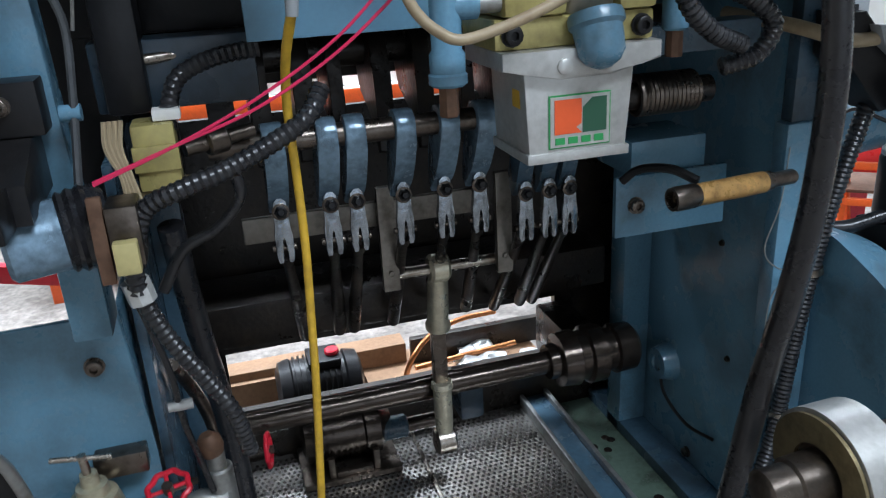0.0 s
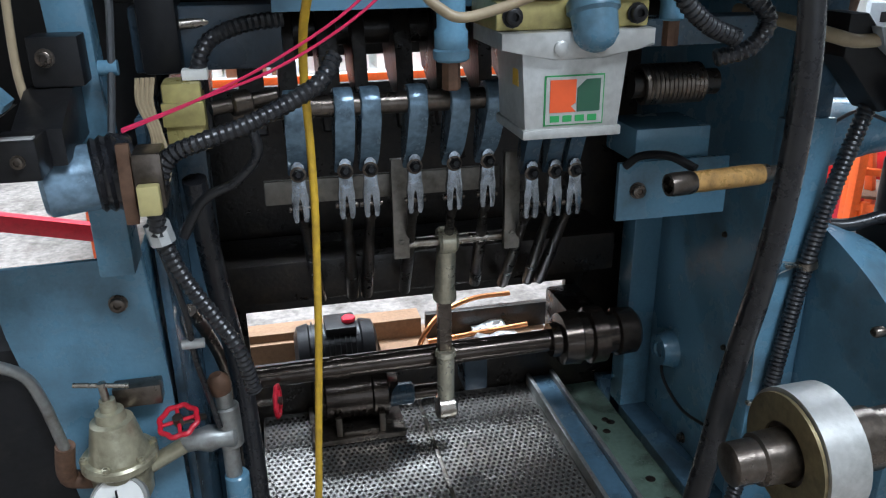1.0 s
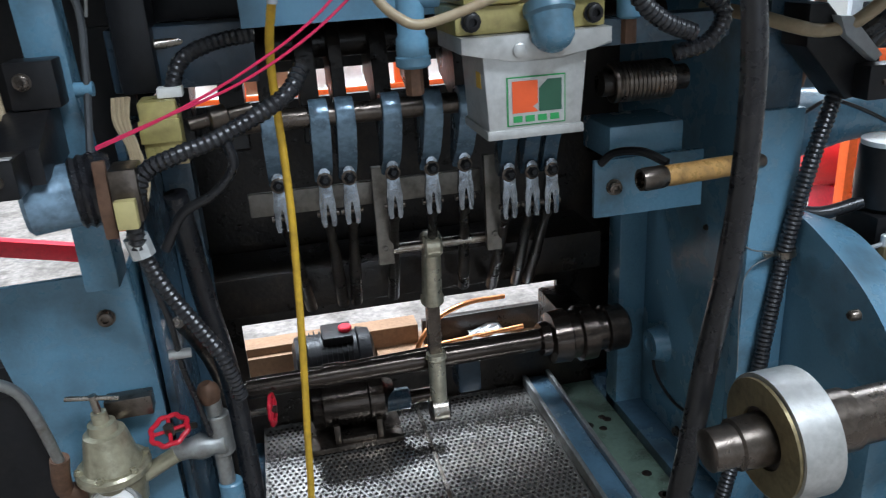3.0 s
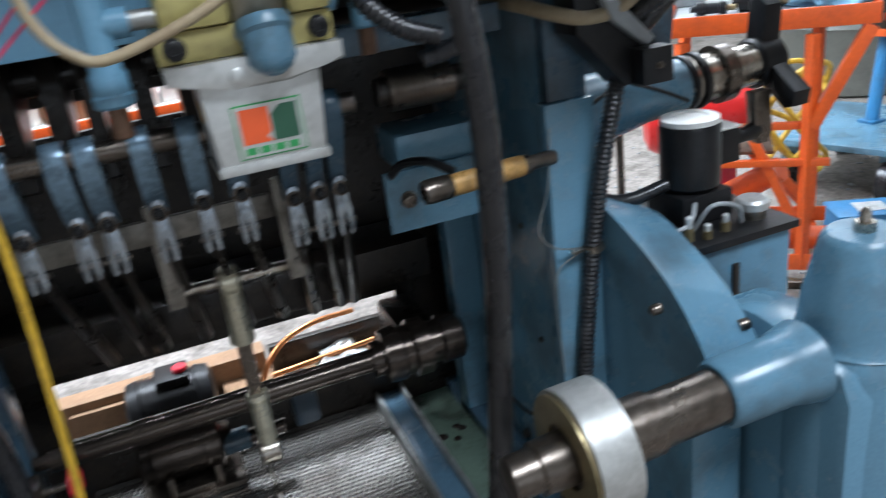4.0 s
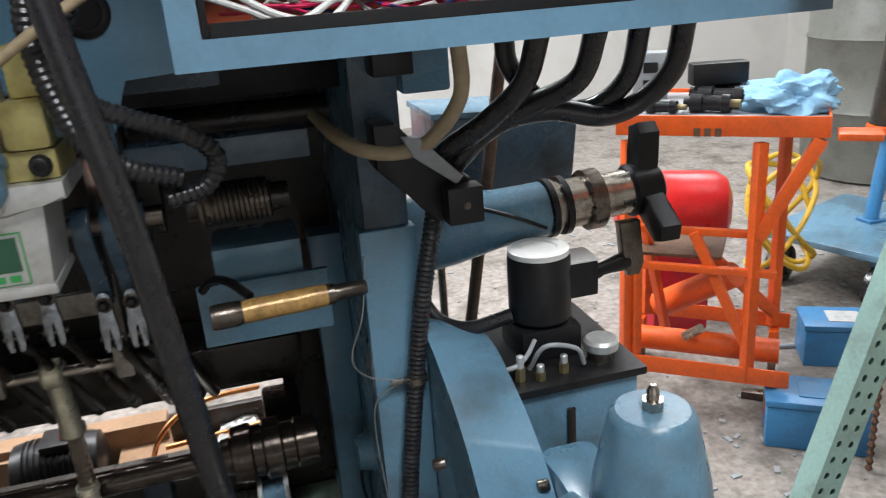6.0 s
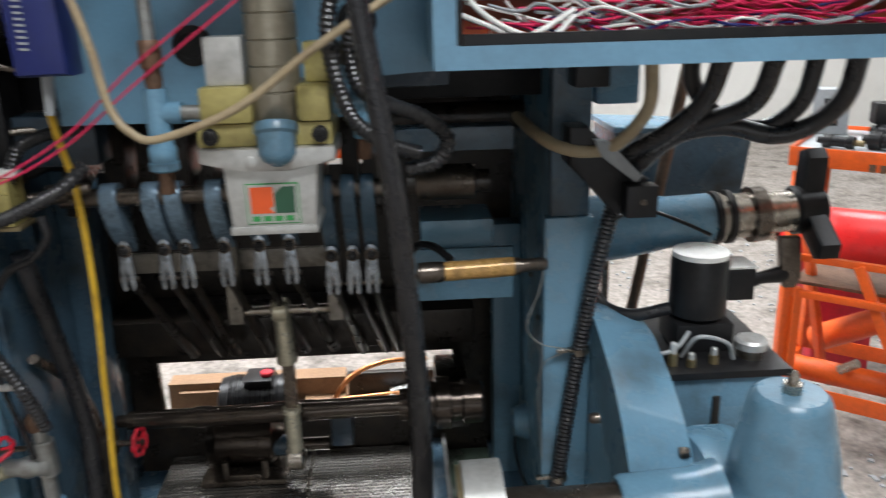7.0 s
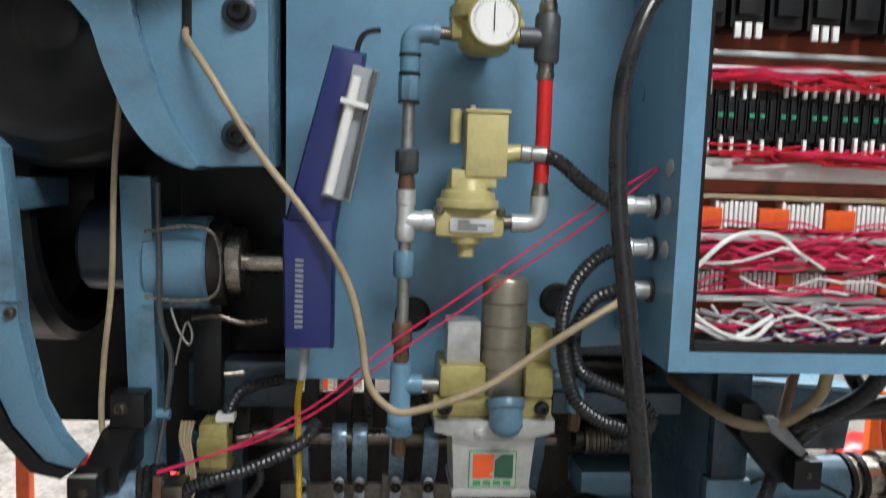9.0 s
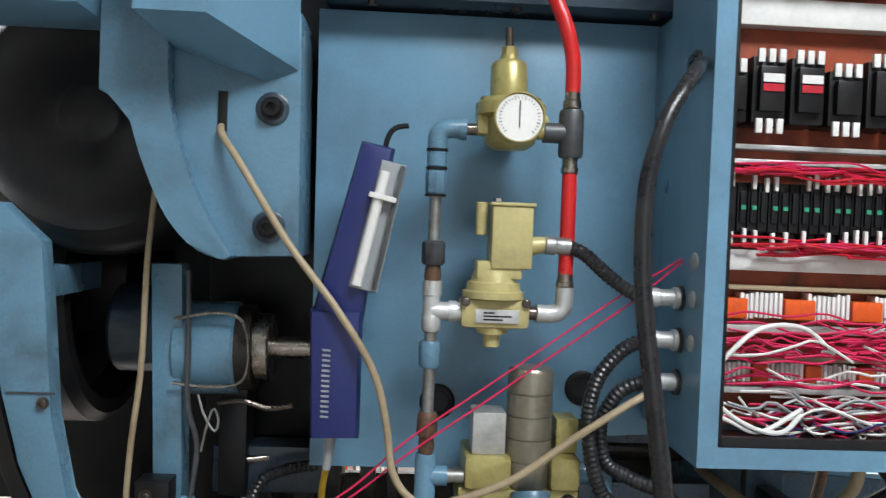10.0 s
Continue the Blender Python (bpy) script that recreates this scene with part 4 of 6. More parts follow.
part("side_boss", cyl(B(), (0.716, 1.09, 1.93), (0.716, 1.09, 1.99), 0.0105, None, 14, 0.002), CREAM, sol)
part("port_boss", cyl(B(), (0.79, 1.075, 1.912), (0.832, 1.072, 1.918), 0.019, 0.014, 16), CREAM, sol)
part("top_screw", cyl(B(), (0.745, 1.09, 1.99), (0.745, 1.09, 1.998), 0.009, None, 6), STEEL, sol)
plate = part("nameplate", box(B(), 0.708, 0.786, 1.0515, 1.0535, 1.776, 1.8, 0.001), WHITE_ZINC, sol)
for k, (w, z) in enumerate(((0.02, 1.794), (0.05, 1.788), (0.035, 1.782))):
    part("print_bar", box(B(), 0.722, 0.722 + w, 1.0505, 1.0513, z - 0.0013, z + 0.0013), BLACK, plate)
for x in (0.69, 0.798):
    bolt(sol, (x, 1.056, 1.812), (0, -1, 0), 0.007)

# ---- pneumatic double valve with printed cover ----
val = thing("pneumatic_valve", (0.8, 1.13, 1.29), "olive pneumatic valve with aluminium cover and orange-green emblem", "valve")
bm = prism(B(), [(0.733, 1.292), (0.872, 1.292), (0.882, 1.408), (0.726, 1.408)], "y", 1.066, 1.19, 0.005)
cover = part("cover", bm, ALU, val, "cast aluminium valve cover")
part("cover_lip", box(B(), 0.729, 0.876, 1.062, 1.195, 1.288, 1.302, 0.003), ALU, val)
bm = prism(B(), [(0.693, 1.436), (0.693, 1.414), (0.722, 1.408), (0.77, 1.398), (0.84, 1.398), (0.885, 1.408), (0.913, 1.413), (0.913, 1.436)], "y", 1.052, 1.2, 0.004)
part("flange", bm, ALU, val)
for x in (0.776, 0.832):
    part("flange_rivet", lathe(B(), (x, 1.052, 1.414), (x, 1.047, 1.414), [(0, 0.0105), (0.003, 0.01), (0.005, 0.006)], 16), ALU, val)
# emblem
part("emblem_border", box(B(), 0.7595, 0.8475, 1.0645, 1.0655, 1.306, 1.376), LOGO_EDGE, cover)
part("emblem_ground", box(B(), 0.7615, 0.8455, 1.0633, 1.0643, 1.308, 1.374), ALU, cover)
bm = prism(B(), [(0.767, 1.325), (0.806, 1.325), (0.798, 1.333), (0.805, 1.338), (0.805, 1.37), (0.767, 1.37)], "y", 1.0622, 1.0631)
part("emblem_orange", bm, LOGO_ORANGE, cover)
bm = prism(B(), [(0.807, 1.325), (0.841, 1.325), (0.841, 1.37), (0.82, 1.37), (0.807, 1.358)], "y", 1.0622, 1.0631)
part("emblem_green", bm, LOGO_GREEN, cover)
for k in range(4):
    x = 0.768 + k * 0.0185
    part("emblem_bar", box(B(), x, x + 0.0135, 1.0622, 1.0631, 1.3115, 1.3205), LOGO_EDGE, cover)
part("side_label", box(B(), 0.7275, 0.7285, 1.085, 1.11, 1.36, 1.39, 0, Matrix.Identity(4)), YELLOW, cover)
part("valve_block", box(B(), 0.69, 0.91, 1.07, 1.2, 1.436, 1.475, 0.006), OLIVE, val)
part("valve_block", box(B(), 0.7, 0.785, 1.06, 1.19, 1.475, 1.535, 0.01), OLIVE, val)
part("valve_block", box(B(), 0.855, 0.91, 1.06, 1.19, 1.475, 1.535, 0.01), OLIVE, val)
for x in (0.712, 0.89):
    bolt(val, (x, 1.068, 1.455), (0, -1, 0), 0.0115, "socket_screw", BLACK)
part("pilot_solenoid", box(B(), 0.713, 0.774, 1.075, 1.14, 1.535, 1.612, 0.004), ALU, val, "grey pilot solenoid case")
part("pilot_solenoid", box(B(), 0.868, 0.91, 1.09, 1.15, 1.535, 1.6, 0.006), OLIVE, val)
part("pilot_knob", lathe(B(), (0.91, 1.11, 1.58), (0.945, 1.11, 1.58), [(0, 0.015), (0.02, 0.02), (0.035, 0.02)], 16), BLACK, val)
prof = [(0, 0.028), (0.02, 0.042)]
for k in range(1, 5):
    h = 0.02 + k * 0.041
    prof += [(h, 0.042), (h + 0.0015, 0.0395), (h + 0.003, 0.0395), (h + 0.0045, 0.042)]
prof += [(0.225, 0.0415), (0.232, 0.037)]
part("muffler", lathe(B(), (0.819, 1.1, 1.46), (0.819, 1.1, 1.692), prof, 32), TAN_STEEL, val, "greasy tan cylindrical exhaust muffler")
bm = lathe(B(), (0.82, 1.06, 1.475), (0.822, 1.035, 1.41), [(0, 0.034), (0.005, 0.036), (0.015, 0.036), (0.02, 0.0315), (0.05, 0.03), (0.062, 0.022), (0.069, 0.01)], 24)
part("blue_elbow", bm, BLUE, val)
part("side_port", cyl(B(), (0.91, 1.1, 1.5), (0.975, 1.1, 1.5), 0.019, None, 18, 0.003), BLUE, val)
part("side_tee", cyl(B(), (0.96, 1.1, 1.52), (0.96, 1.1, 1.44), 0.018, None, 18, 0.003), BLUE, val)
part("side_plug", cyl(B(), (0.96, 1.1, 1.44), (0.96, 1.1, 1.405), 0.012, None, 8), RUST, val)

# ---- hand lamp with yellow cord ----
lamp = thing("work_lamp", (0.45, 1.09, 1.5), "navy blue fluorescent hand lamp hanging by its hook", "work lamp")


def lean_box(bm, p0, p1, w0, w1, y0, y1, bev):
    """A slab whose middle line runs from p0 to p1 in the plane of the panel, w0 and w1 wide at its ends."""
    a, b = Vector((p0[0], p0[1])), Vector((p1[0], p1[1]))
    d = (b - a).normalized()
    n = Vector((d.y, -d.x))
    poly = [a - n * w0, a + n * w0, b + n * w1, b - n * w1]
    return prism(bm, [(q.x, q.y) for q in poly], "y", y0, y1, bev)


part("handle", lean_box(B(), (0.466, 1.558), (0.462, 1.79), 0.043, 0.046, 1.055, 1.14, 0.022), LAMP_BLUE, lamp)
part("housing", lean_box(B(), (0.462, 1.765), (0.526, 2.085), 0.046, 0.03, 1.065, 1.145, 0.022), LAMP_BLUE, lamp)
part("reflector", lean_box(B(), (0.508, 1.826), (0.556, 2.052), 0.026, 0.023, 1.058, 1.1, 0.006), GREY_CASE, lamp)
part("lamp_tube", tube(B(), [(0.497, 1.05, 1.835), (0.52, 1.05, 1.94), (0.541, 1.05, 2.035)], 0.0095, 12), WHITE, lamp, "white fluorescent tube")
part("lens_edge", lean_box(B(), (0.528, 1.828), (0.572, 2.045), 0.004, 0.004, 1.045, 1.075, 0.001), DARK_GREY, lamp)
part("tube_clip", lean_box(B(), (0.537, 1.985), (0.539, 1.994), 0.024, 0.024, 1.036, 1.06, 0.001), WHITE, lamp)
bm = B()
for k in range(14):
    lean_box(bm, (0.449, 1.6 + k * 0.009), (0.4492, 1.6035 + k * 0.009), 0.007, 0.007, 1.0535, 1.0565, 0)
part("grip_ribs", bm, GREY_CASE, lamp)["kind"] = "stuff"
part("hook", tube(B(), [(0.535, 1.09, 2.05), (0.538, 1.09, 2.08), (0.545, 1.09, 2.105), (0.558, 1.095, 2.118), (0.578, 1.1, 2.122)], 0.005, 8), BLACK, lamp)
part("strain_relief", cyl(B(), (0.46, 1.1, 1.575), (0.452, 1.1, 1.495), 0.011, 0.0075, 14), GREY_CASE, lamp)
cord = solo("extension_cord", tube(B(), [(0.452, 1.1, 1.5), (0.442, 1.14, 1.44), (0.44, 1.175, 1.37), (0.442, 1.18, 1.28), (0.442, 1.18, 1.18), (0.438, 1.18, 1.08), (0.433, 1.175, 0.98), (0.427, 1.18, 0.88), (0.42, 1.18, 0.78), (0.412, 1.19, 0.65), (0.4, 1.2, 0.5), (0.4, 1.14, 0.36), (0.42, 1.08, 0.2), (0.5, 1.0, 0.102), (0.7, 0.9, 0.1)], 0.0064, 12, 0.012, 0.04), YELLOW, "grubby yellow extension cord hanging from a lamp", "cord")

# ---- cables and conduits round the panel ----
solo("beige_cable", tube(B(), [(0.243, 1.13, 2.115), (0.245, 1.105, 2.095), (0.29, 1.07, 2.035), (0.375, 1.06, 1.905), (0.468, 1.04, 1.79), (0.532, 1.03, 1.69), (0.558, 1.03, 1.6), (0.572, 1.03, 1.515), (0.605, 1.02, 1.472), (0.65, 1.015, 1.464), (0.772, 1.01, 1.508), (0.89, 1.01, 1.59), (0.997, 1.02, 1.656), (1.03, 1.02, 1.672)], 0.0067, 12), BEIGE, "greasy beige cable sagging across a blue panel", "cable")
solo("brown_cable", tube(B(), [(0.1, 1.21, 2.0), (0.088, 1.21, 1.85), (0.082, 1.21, 1.65), (0.07, 1.2, 1.5), (0.068, 1.19, 1.38), (0.09, 1.17, 1.3)], 0.0058, 10), BEIGE, "grimy brown cable hanging down a post", "cable")
for dz in (0.0, 0.026):
    solo("red_wire", tube(B(), [(1.074, 1.05, 1.902 - dz * 0.2), (0.98, 1.06, 1.84 - dz), (0.85, 1.065, 1.745 - dz), (0.739, 1.06, 1.665 - dz), (0.6, 1.06, 1.565 - dz), (0.5, 1.058, 1.475 - dz * 0.6), (0.4, 1.05, 1.415 - dz * 0.4), (0.3, 1.05, 1.37), (0.209, 1.05, 1.337 + dz * 0.1)], 0.002, 6, 0.02), MAGENTA, "thin pinkish-red wire strung slantwise over a panel", "wire", "red wires")


def conduit(pts, r=0.014, name="conduit", label="black corrugated flexible conduit", rib=0.16):
    return solo(name, tube(B(), pts, r, 12, 0.0048, rib), CONDUIT, label, "conduit", "black conduits")


conduit([(0.872, 1.07, 1.915), (0.9, 1.06, 1.903), (0.944, 1.05, 1.865), (0.985, 1.045, 1.838), (1.01, 1.045, 1.832)], label="short black corrugated conduit from a valve coil")
conduit([(1.012, 1.045, 1.757), (0.97, 1.045, 1.735), (0.928, 1.045, 1.68), (0.915, 1.045, 1.6), (0.94, 1.05, 1.49), (0.99, 1.06, 1.44), (1.05, 1.075, 1.415)])
conduit([(1.02, 1.05, 1.682), (0.975, 1.06, 1.66), (0.945, 1.07, 1.6), (0.955, 1.075, 1.53), (1.0, 1.075, 1.5), (1.06, 1.075, 1.475), (1.098, 1.075, 1.44), (1.08, 1.08, 1.4), (1.03, 1.09, 1.385)])
conduit([(0.48, 1.13, 1.405), (0.45, 1.1, 1.372), (0.36, 1.09, 1.329), (0.3, 1.09, 1.31), (0.25, 1.1, 1.285), (0.228, 1.1, 1.22), (0.224, 1.11, 1.18)], 0.013)
conduit([(0.223, 1.12, 1.18), (0.246, 1.12, 1.11), (0.285, 1.12, 1.035), (0.312, 1.12, 0.978), (0.325, 1.14, 0.9)], 0.0125)
conduit([(0.42, 1.3, 1.442), (0.36, 1.29, 1.435), (0.31, 1.28, 1.415), (0.29, 1.27, 1.375), (0.285, 1.26, 1.35)], 0.013)
conduit([(1.43, 1.2, 1.36), (1.425, 1.22, 1.28), (1.395, 1.235, 1.12), (1.375, 1.245, 0.98), (1.35, 1.245, 0.8), (1.325, 1.24, 0.62), (1.27, 1.22, 0.45), (1.2, 1.18, 0.25), (1.15, 1.15, 0.02)], 0.0165, label="black corrugated conduit clamped to a blue column")
solo("black_hose", tube(B(), [(1.073, 1.02, 2.235), (1.05, 0.94, 2.225), (1.008, 0.88, 2.18), (0.965, 0.855, 2.11), (0.94, 0.85, 2.01), (0.942, 0.85, 1.86), (0.968, 0.85, 1.68), (0.99, 0.85, 1.53), (1.008, 0.855, 1.4), (1.02, 0.875, 1.25), (1.03, 0.91, 1.1), (1.035, 0.95, 0.95), (1.03, 0.98, 0.75), (1.01, 1.0, 0.5), (0.99, 1.0, 0.2), (0.99, 0.95, 0.02)], 0.0112, 16, 0.02, 0, 0.0235), RUBBER, "thick dusty black rubber cable hanging before a press", "cable")
bulkhead = thing("hose_bulkhead", (1.073, 1.02, 2.235), "dark rubber grommet in a cabinet side", "grommet")
part("grommet_ring", ring(B(), (1.062, 1.02, 2.235), (1.0725, 1.02, 2.235), 0.022, 0.0105, 20), RUBBER, bulkhead)
part("grommet_plate", ring(B(), (1.068, 1.02, 2.235), (1.0728, 1.02, 2.235), 0.03, 0.0215, 20), DARK_STEEL, bulkhead)
solo("inner_hose", tube(B(), [(0.36, 1.2, 1.3), (0.365, 1.2, 1.26), (0.33, 1.2, 1.22), (0.28, 1.2, 1.195), (0.245, 1.2, 1.14)], 0.008, 10), RUBBER, "thin black hose looping behind a switch", "hose")
for nm, x, z in (("cable_gland", 1.012, 1.832), ("cable_gland", 1.012, 1.757), ("cable_gland", 1.022, 1.682)):
    g = thing(nm, (1.04, 1.045, z), "pale zinc cable gland on a cabinet side", "cable gland", "cable glands")
    part("gland_nut", lathe(B(), (x, 1.045, z), (1.072, 1.045, z), [(0, 0.014), (0.004, 0.018), (0.018, 0.018), (0.02, 0.0155), (0.045, 0.0155), (0.047, 0.02), (1.072 - x, 0.02)], 10), WHITE_ZINC, g)
    part("lock_ring", ring(B(), (1.066, 1.045, z), (1.0725, 1.045, z), 0.023, 0.012, 16), DARK_STEEL, g)
for z in (1.9, 1.835, 1.76):
    solo("hole_plug", lathe(B(), (1.0725, 0.985, z), (1.0665, 0.985, z), [(0, 0.015), (0.003, 0.015), (0.006, 0.01)], 16), GREY_CASE, "small grey plug in a cabinet side", "plug", "hole plugs")
solo("conduit_connector", lathe(B(), (0.828, 1.073, 1.917), (0.876, 1.07, 1.915), [(0, 0.014), (0.004, 0.0175), (0.02, 0.0175), (0.022, 0.015), (0.034, 0.0165), (0.048, 0.0155)], 10), ZINC, "zinc conduit connector on a valve coil", "connector")
for (x, y, z), r in (((1.375, 1.245, 0.96), 0.019), ((1.335, 1.243, 0.66), 0.019)):
    c = thing("hose_clamp", (x - 0.02, y, z), "small steel clamp holding a conduit", "clamp", "conduit clamps")
    part("clamp_band", ring(B(), (x + 0.001, y, z - 0.007), (x - 0.002, y, z + 0.007), r, r - 0.003, 20), STEEL, c)
    part("clamp_ear", box(B(), x - 0.05, x - 0.017, y - 0.006, y + 0.006, z - 0.004, z + 0.004, 0.002), STEEL, c)

# ---- lower left: switch, clamp arm, regulator, hand valves ----
sw = thing("limit_switch", (0.26, 1.25, 1.27), "cream limit switch box with tan wires", "switch")
part("switch_case", box(B(), 0.238, 0.294, 1.235, 1.3, 1.272, 1.362, 0.005), OLIVE, sw)
part("switch_lid", box(B(), 0.236, 0.296, 1.229, 1.2345, 1.3, 1.335, 0.002), OLIVE, sw)
part("switch_foot", box(B(), 0.232, 0.3, 1.24, 1.31, 1.262, 1.2715, 0.002), BRONZE, sw)
part("switch_tag", box(B(), 0.268, 0.305, 1.25, 1.28, 1.363, 1.378, 0.002), WHITE, sw)
for k in range(4):
    part("tan_wire", tube(B(), [(0.232 - k * 0.007, 1.22, 1.375), (0.226 - k * 0.006, 1.215, 1.34), (0.233 - k * 0.004, 1.21, 1.3), (0.24 - k * 0.006, 1.2, 1.25), (0.225, 1.18, 1.2)], 0.0035, 6), BEIGE, sw)
part("plunger", cyl(B(), (0.215, 1.25, 1.3), (0.238, 1.25, 1.3), 0.012, None, 14, 0.002), BLACK, sw)
part("linkage", cyl(B(), (0.3, 1.3, 1.31), (0.4, 1.34, 1.32), 0.011, None, 14), DARK_STEEL, sw)
part("linkage_collar", cyl(B(), (0.33, 1.312, 1.313), (0.36, 1.324, 1.316), 0.02, None, 16, 0.003), DARK_STEEL, sw)

clampa = thing("clamp_arm", (0.13, 1.1, 1.25), "black-painted steel clamp arm with socket screws", "clamp")
part("front_block", box(B(), 0.092, 0.142, 0.94, 1.0, 1.302, 1.352, 0.003), BLACK, clampa)
part("arm_bar", prism(B(), [(1.0005, 1.304), (1.0005, 1.351), (1.09, 1.385), (1.15, 1.385), (1.15, 1.31)], "x", 0.1, 0.16, 0.003), BLACK, clampa)
part("arm_upright", box(B(), 0.112, 0.176, 1.095, 1.15, 1.386, 1.452, 0.004), BLACK, clampa)
part("bright_edge", box(B(), 0.094, 0.14, 0.942, 0.953, 1.3522, 1.3545), WHITE_ZINC, clampa)
bolt(clampa, (0.12, 0.939, 1.327), (0, -1, 0), 0.007)
bolt(clampa, (0.133, 1.095, 1.425), (0, -1, 0), 0.01, "bolt", DARK_STEEL)
clampa.location += Vector((-0.025, 0.08, -0.012))
drum = thing("taped_cylinder", (0.15, 1.15, 1.2), "grey-blue air cylinder wrapped in black tape", "air cylinder")
part("barrel", cyl(B(), (0.085, 1.125, 1.256), (0.2, 1.15, 1.262), 0.045, None, 28, 0.006), ARM_STEEL, drum)
part("black_tape", lathe(B(), (0.15, 1.14, 1.26), (0.205, 1.151, 1.263), [(0, 0.046), (0.004, 0.051), (0.01, 0.048), (0.016, 0.053), (0.022, 0.05), (0.03, 0.055), (0.036, 0.051), (0.045, 0.052), (0.055, 0.046)], 28), RUBBER, drum)
part("brown_strap", prism(B(), [(1.09, 1.312), (1.098, 1.312), (1.094, 1.21), (1.084, 1.205), (1.08, 1.25)], "x", 0.19, 0.207, 0.002), RUST, drum)
part("port_block", box(B(), 0.208, 0.245, 1.08, 1.14, 1.225, 1.3, 0.004), DARK_STEEL, drum)
part("connector_plug", box(B(), 0.212, 0.24, 1.06, 1.079, 1.222, 1.262, 0.003), CREAM, drum)
part("foot_bracket", box(B(), 0.125, 0.175, 1.17, 1.249, 1.098, 1.215, 0.005), BLUE, drum)
solo("conduit_nut", cyl(B(), (0.222, 1.115, 1.195), (0.228, 1.115, 1.165), 0.018, None, 8), WHITE_ZINC, "zinc nut on a conduit end", "connector")
solo("thin_cable", tube(B(), [(0.21, 1.15, 1.17), (0.222, 1.17, 1.1), (0.235, 1.18, 1.02), (0.238, 1.19, 0.94), (0.25, 1.2, 0.86), (0.26, 1.2, 0.8)], 0.005, 8), RUBBER, "thin black cable running down beside a pedestal", "cable")
solo("cable_end", cyl(B(), (0.222, 1.185, 0.968), (0.256, 1.185, 0.968), 0.008, None, 10), WHITE_ZINC, "small pale cable fitting", "connector")
solo("dark_hose", tube(B(), [(0.262, 1.3, 1.2), (0.272, 1.35, 1.0), (0.29, 1.38, 0.8), (0.3, 1.35, 0.6), (0.3, 1.3, 0.33)], 0.02, 12), RUBBER, "thick dark hose behind a pedestal", "hose")

frl = thing("lower_regulator", (0.1, 1.19, 0.0), "grimy brass air regulator with T-handle beside a pedestal", "regulator")
part("t_handle", cyl(B(), (0.052, 1.19, 0.917), (0.134, 1.19, 0.905), 0.0042, None, 10, 0.001), STEEL, frl)
part("stem", cyl(B(), (0.097, 1.19, 0.87), (0.094, 1.19, 0.916), 0.0065, None, 12), STEEL, frl)
part("bell", lathe(B(), (0.1, 1.19, 0.785), (0.097, 1.19, 0.885), [(0, 0.048), (0.01, 0.044), (0.05, 0.036), (0.062, 0.033), (0.065, 0.024), (0.08, 0.022), (0.082, 0.014), (0.1, 0.012)], 28), OLD_BRASS, frl)
part("bell_flange", cyl(B(), (0.1, 1.19, 0.768), (0.1, 1.19, 0.786), 0.06, None, 28, 0.004), OLD_BRASS, frl)
for k in range(6):
    a = k * math.pi / 3 + 0.3
    bolt(frl, (0.1 + 0.053 * math.cos(a), 1.19 + 0.053 * math.sin(a), 0.786), (0, 0, 1), 0.006, "flange_bolt", OLD_BRASS)
part("body", lathe(B(), (0.1, 1.19, 0.68), (0.1, 1.19, 0.768), [(0, 0.03), (0.03, 0.045), (0.088, 0.05)], 24), OLD_BRASS, frl)
part("outlet", cyl(B(), (0.1, 1.19, 0.73), (0.2, 1.2, 0.775), 0.014, None, 16), OLD_BRASS, frl)
fg = part("gauge_case", lathe(B(), (0.1, 1.16, 0.715), (0.1, 1.125, 0.735), [(0, 0.02), (0.006, 0.042), (0.036, 0.044), (0.04, 0.04), (0.036, 0.038)], 32), ALU, frl)
part("gauge_dial", cyl(B(), (0.1, 1.1325, 0.7307), (0.1, 1.1285, 0.733), 0.038, None, 32), PAPER, fg)
part("needle", box(B(), 0.0985, 0.1015, 1.125, 1.1275, 0.722, 0.758), BLACK, fg)
part("standpipe", cyl(B(), (0.1, 1.19, 0.0), (0.1, 1.19, 0.68), 0.0135, None, 14), RUST, frl)
part("mount_bracket", box(B(), 0.1, 0.175, 1.215, 1.248, 0.85, 0.885, 0.003), DARK_STEEL, frl)
part("side_elbow", tube(B(), [(0.06, 1.19, 0.74), (0.03, 1.19, 0.745), (0.02, 1.185, 0.755), (0.022, 1.175, 0.785), (0.03, 1.168, 0.825)], 0.015, 12, 0.008), RUST, frl)
part("air_tube", tube(B(), [(0.03, 1.165, 0.82), (0.028, 1.16, 0.845), (0.022, 1.14, 0.925), (0.012, 1.12, 0.98), (-0.02, 1.1, 1.014), (-0.06, 1.1, 1.03)], 0.0085, 10), ZINC, frl)


def handwheel(parent, c, axis, r, mat):
    """A spoked valve handwheel at c."""
    m, _ = axis_matrix(c, Vector(c) + Vector(axis))
    bm = tube(B(), [m @ Vector((r * (1 + 0.06 * math.cos(8 * a)) * math.cos(a), r * (1 + 0.06 * math.cos(8 * a)) * math.sin(a), 0)) for a in [2 * math.pi * i / 32 for i in range(33)]], r * 0.15, 8, r * 0.12)
    w = part("handwheel", bm, mat, parent, "pink-red cast handwheel")
    for k in range(4):
        a = math.pi / 2 * k + 0.4
        part("spoke", cyl(B(), m @ Vector((0, 0, 0)), m @ Vector((r * math.cos(a), r * math.sin(a), 0)), r * 0.11, None, 8), mat, w)
    part("wheel_nut", cyl(B(), m @ Vector((0, 0, -0.008)), m @ Vector((0, 0, 0.01)), r * 0.28, None, 8), DARK_STEEL, w)


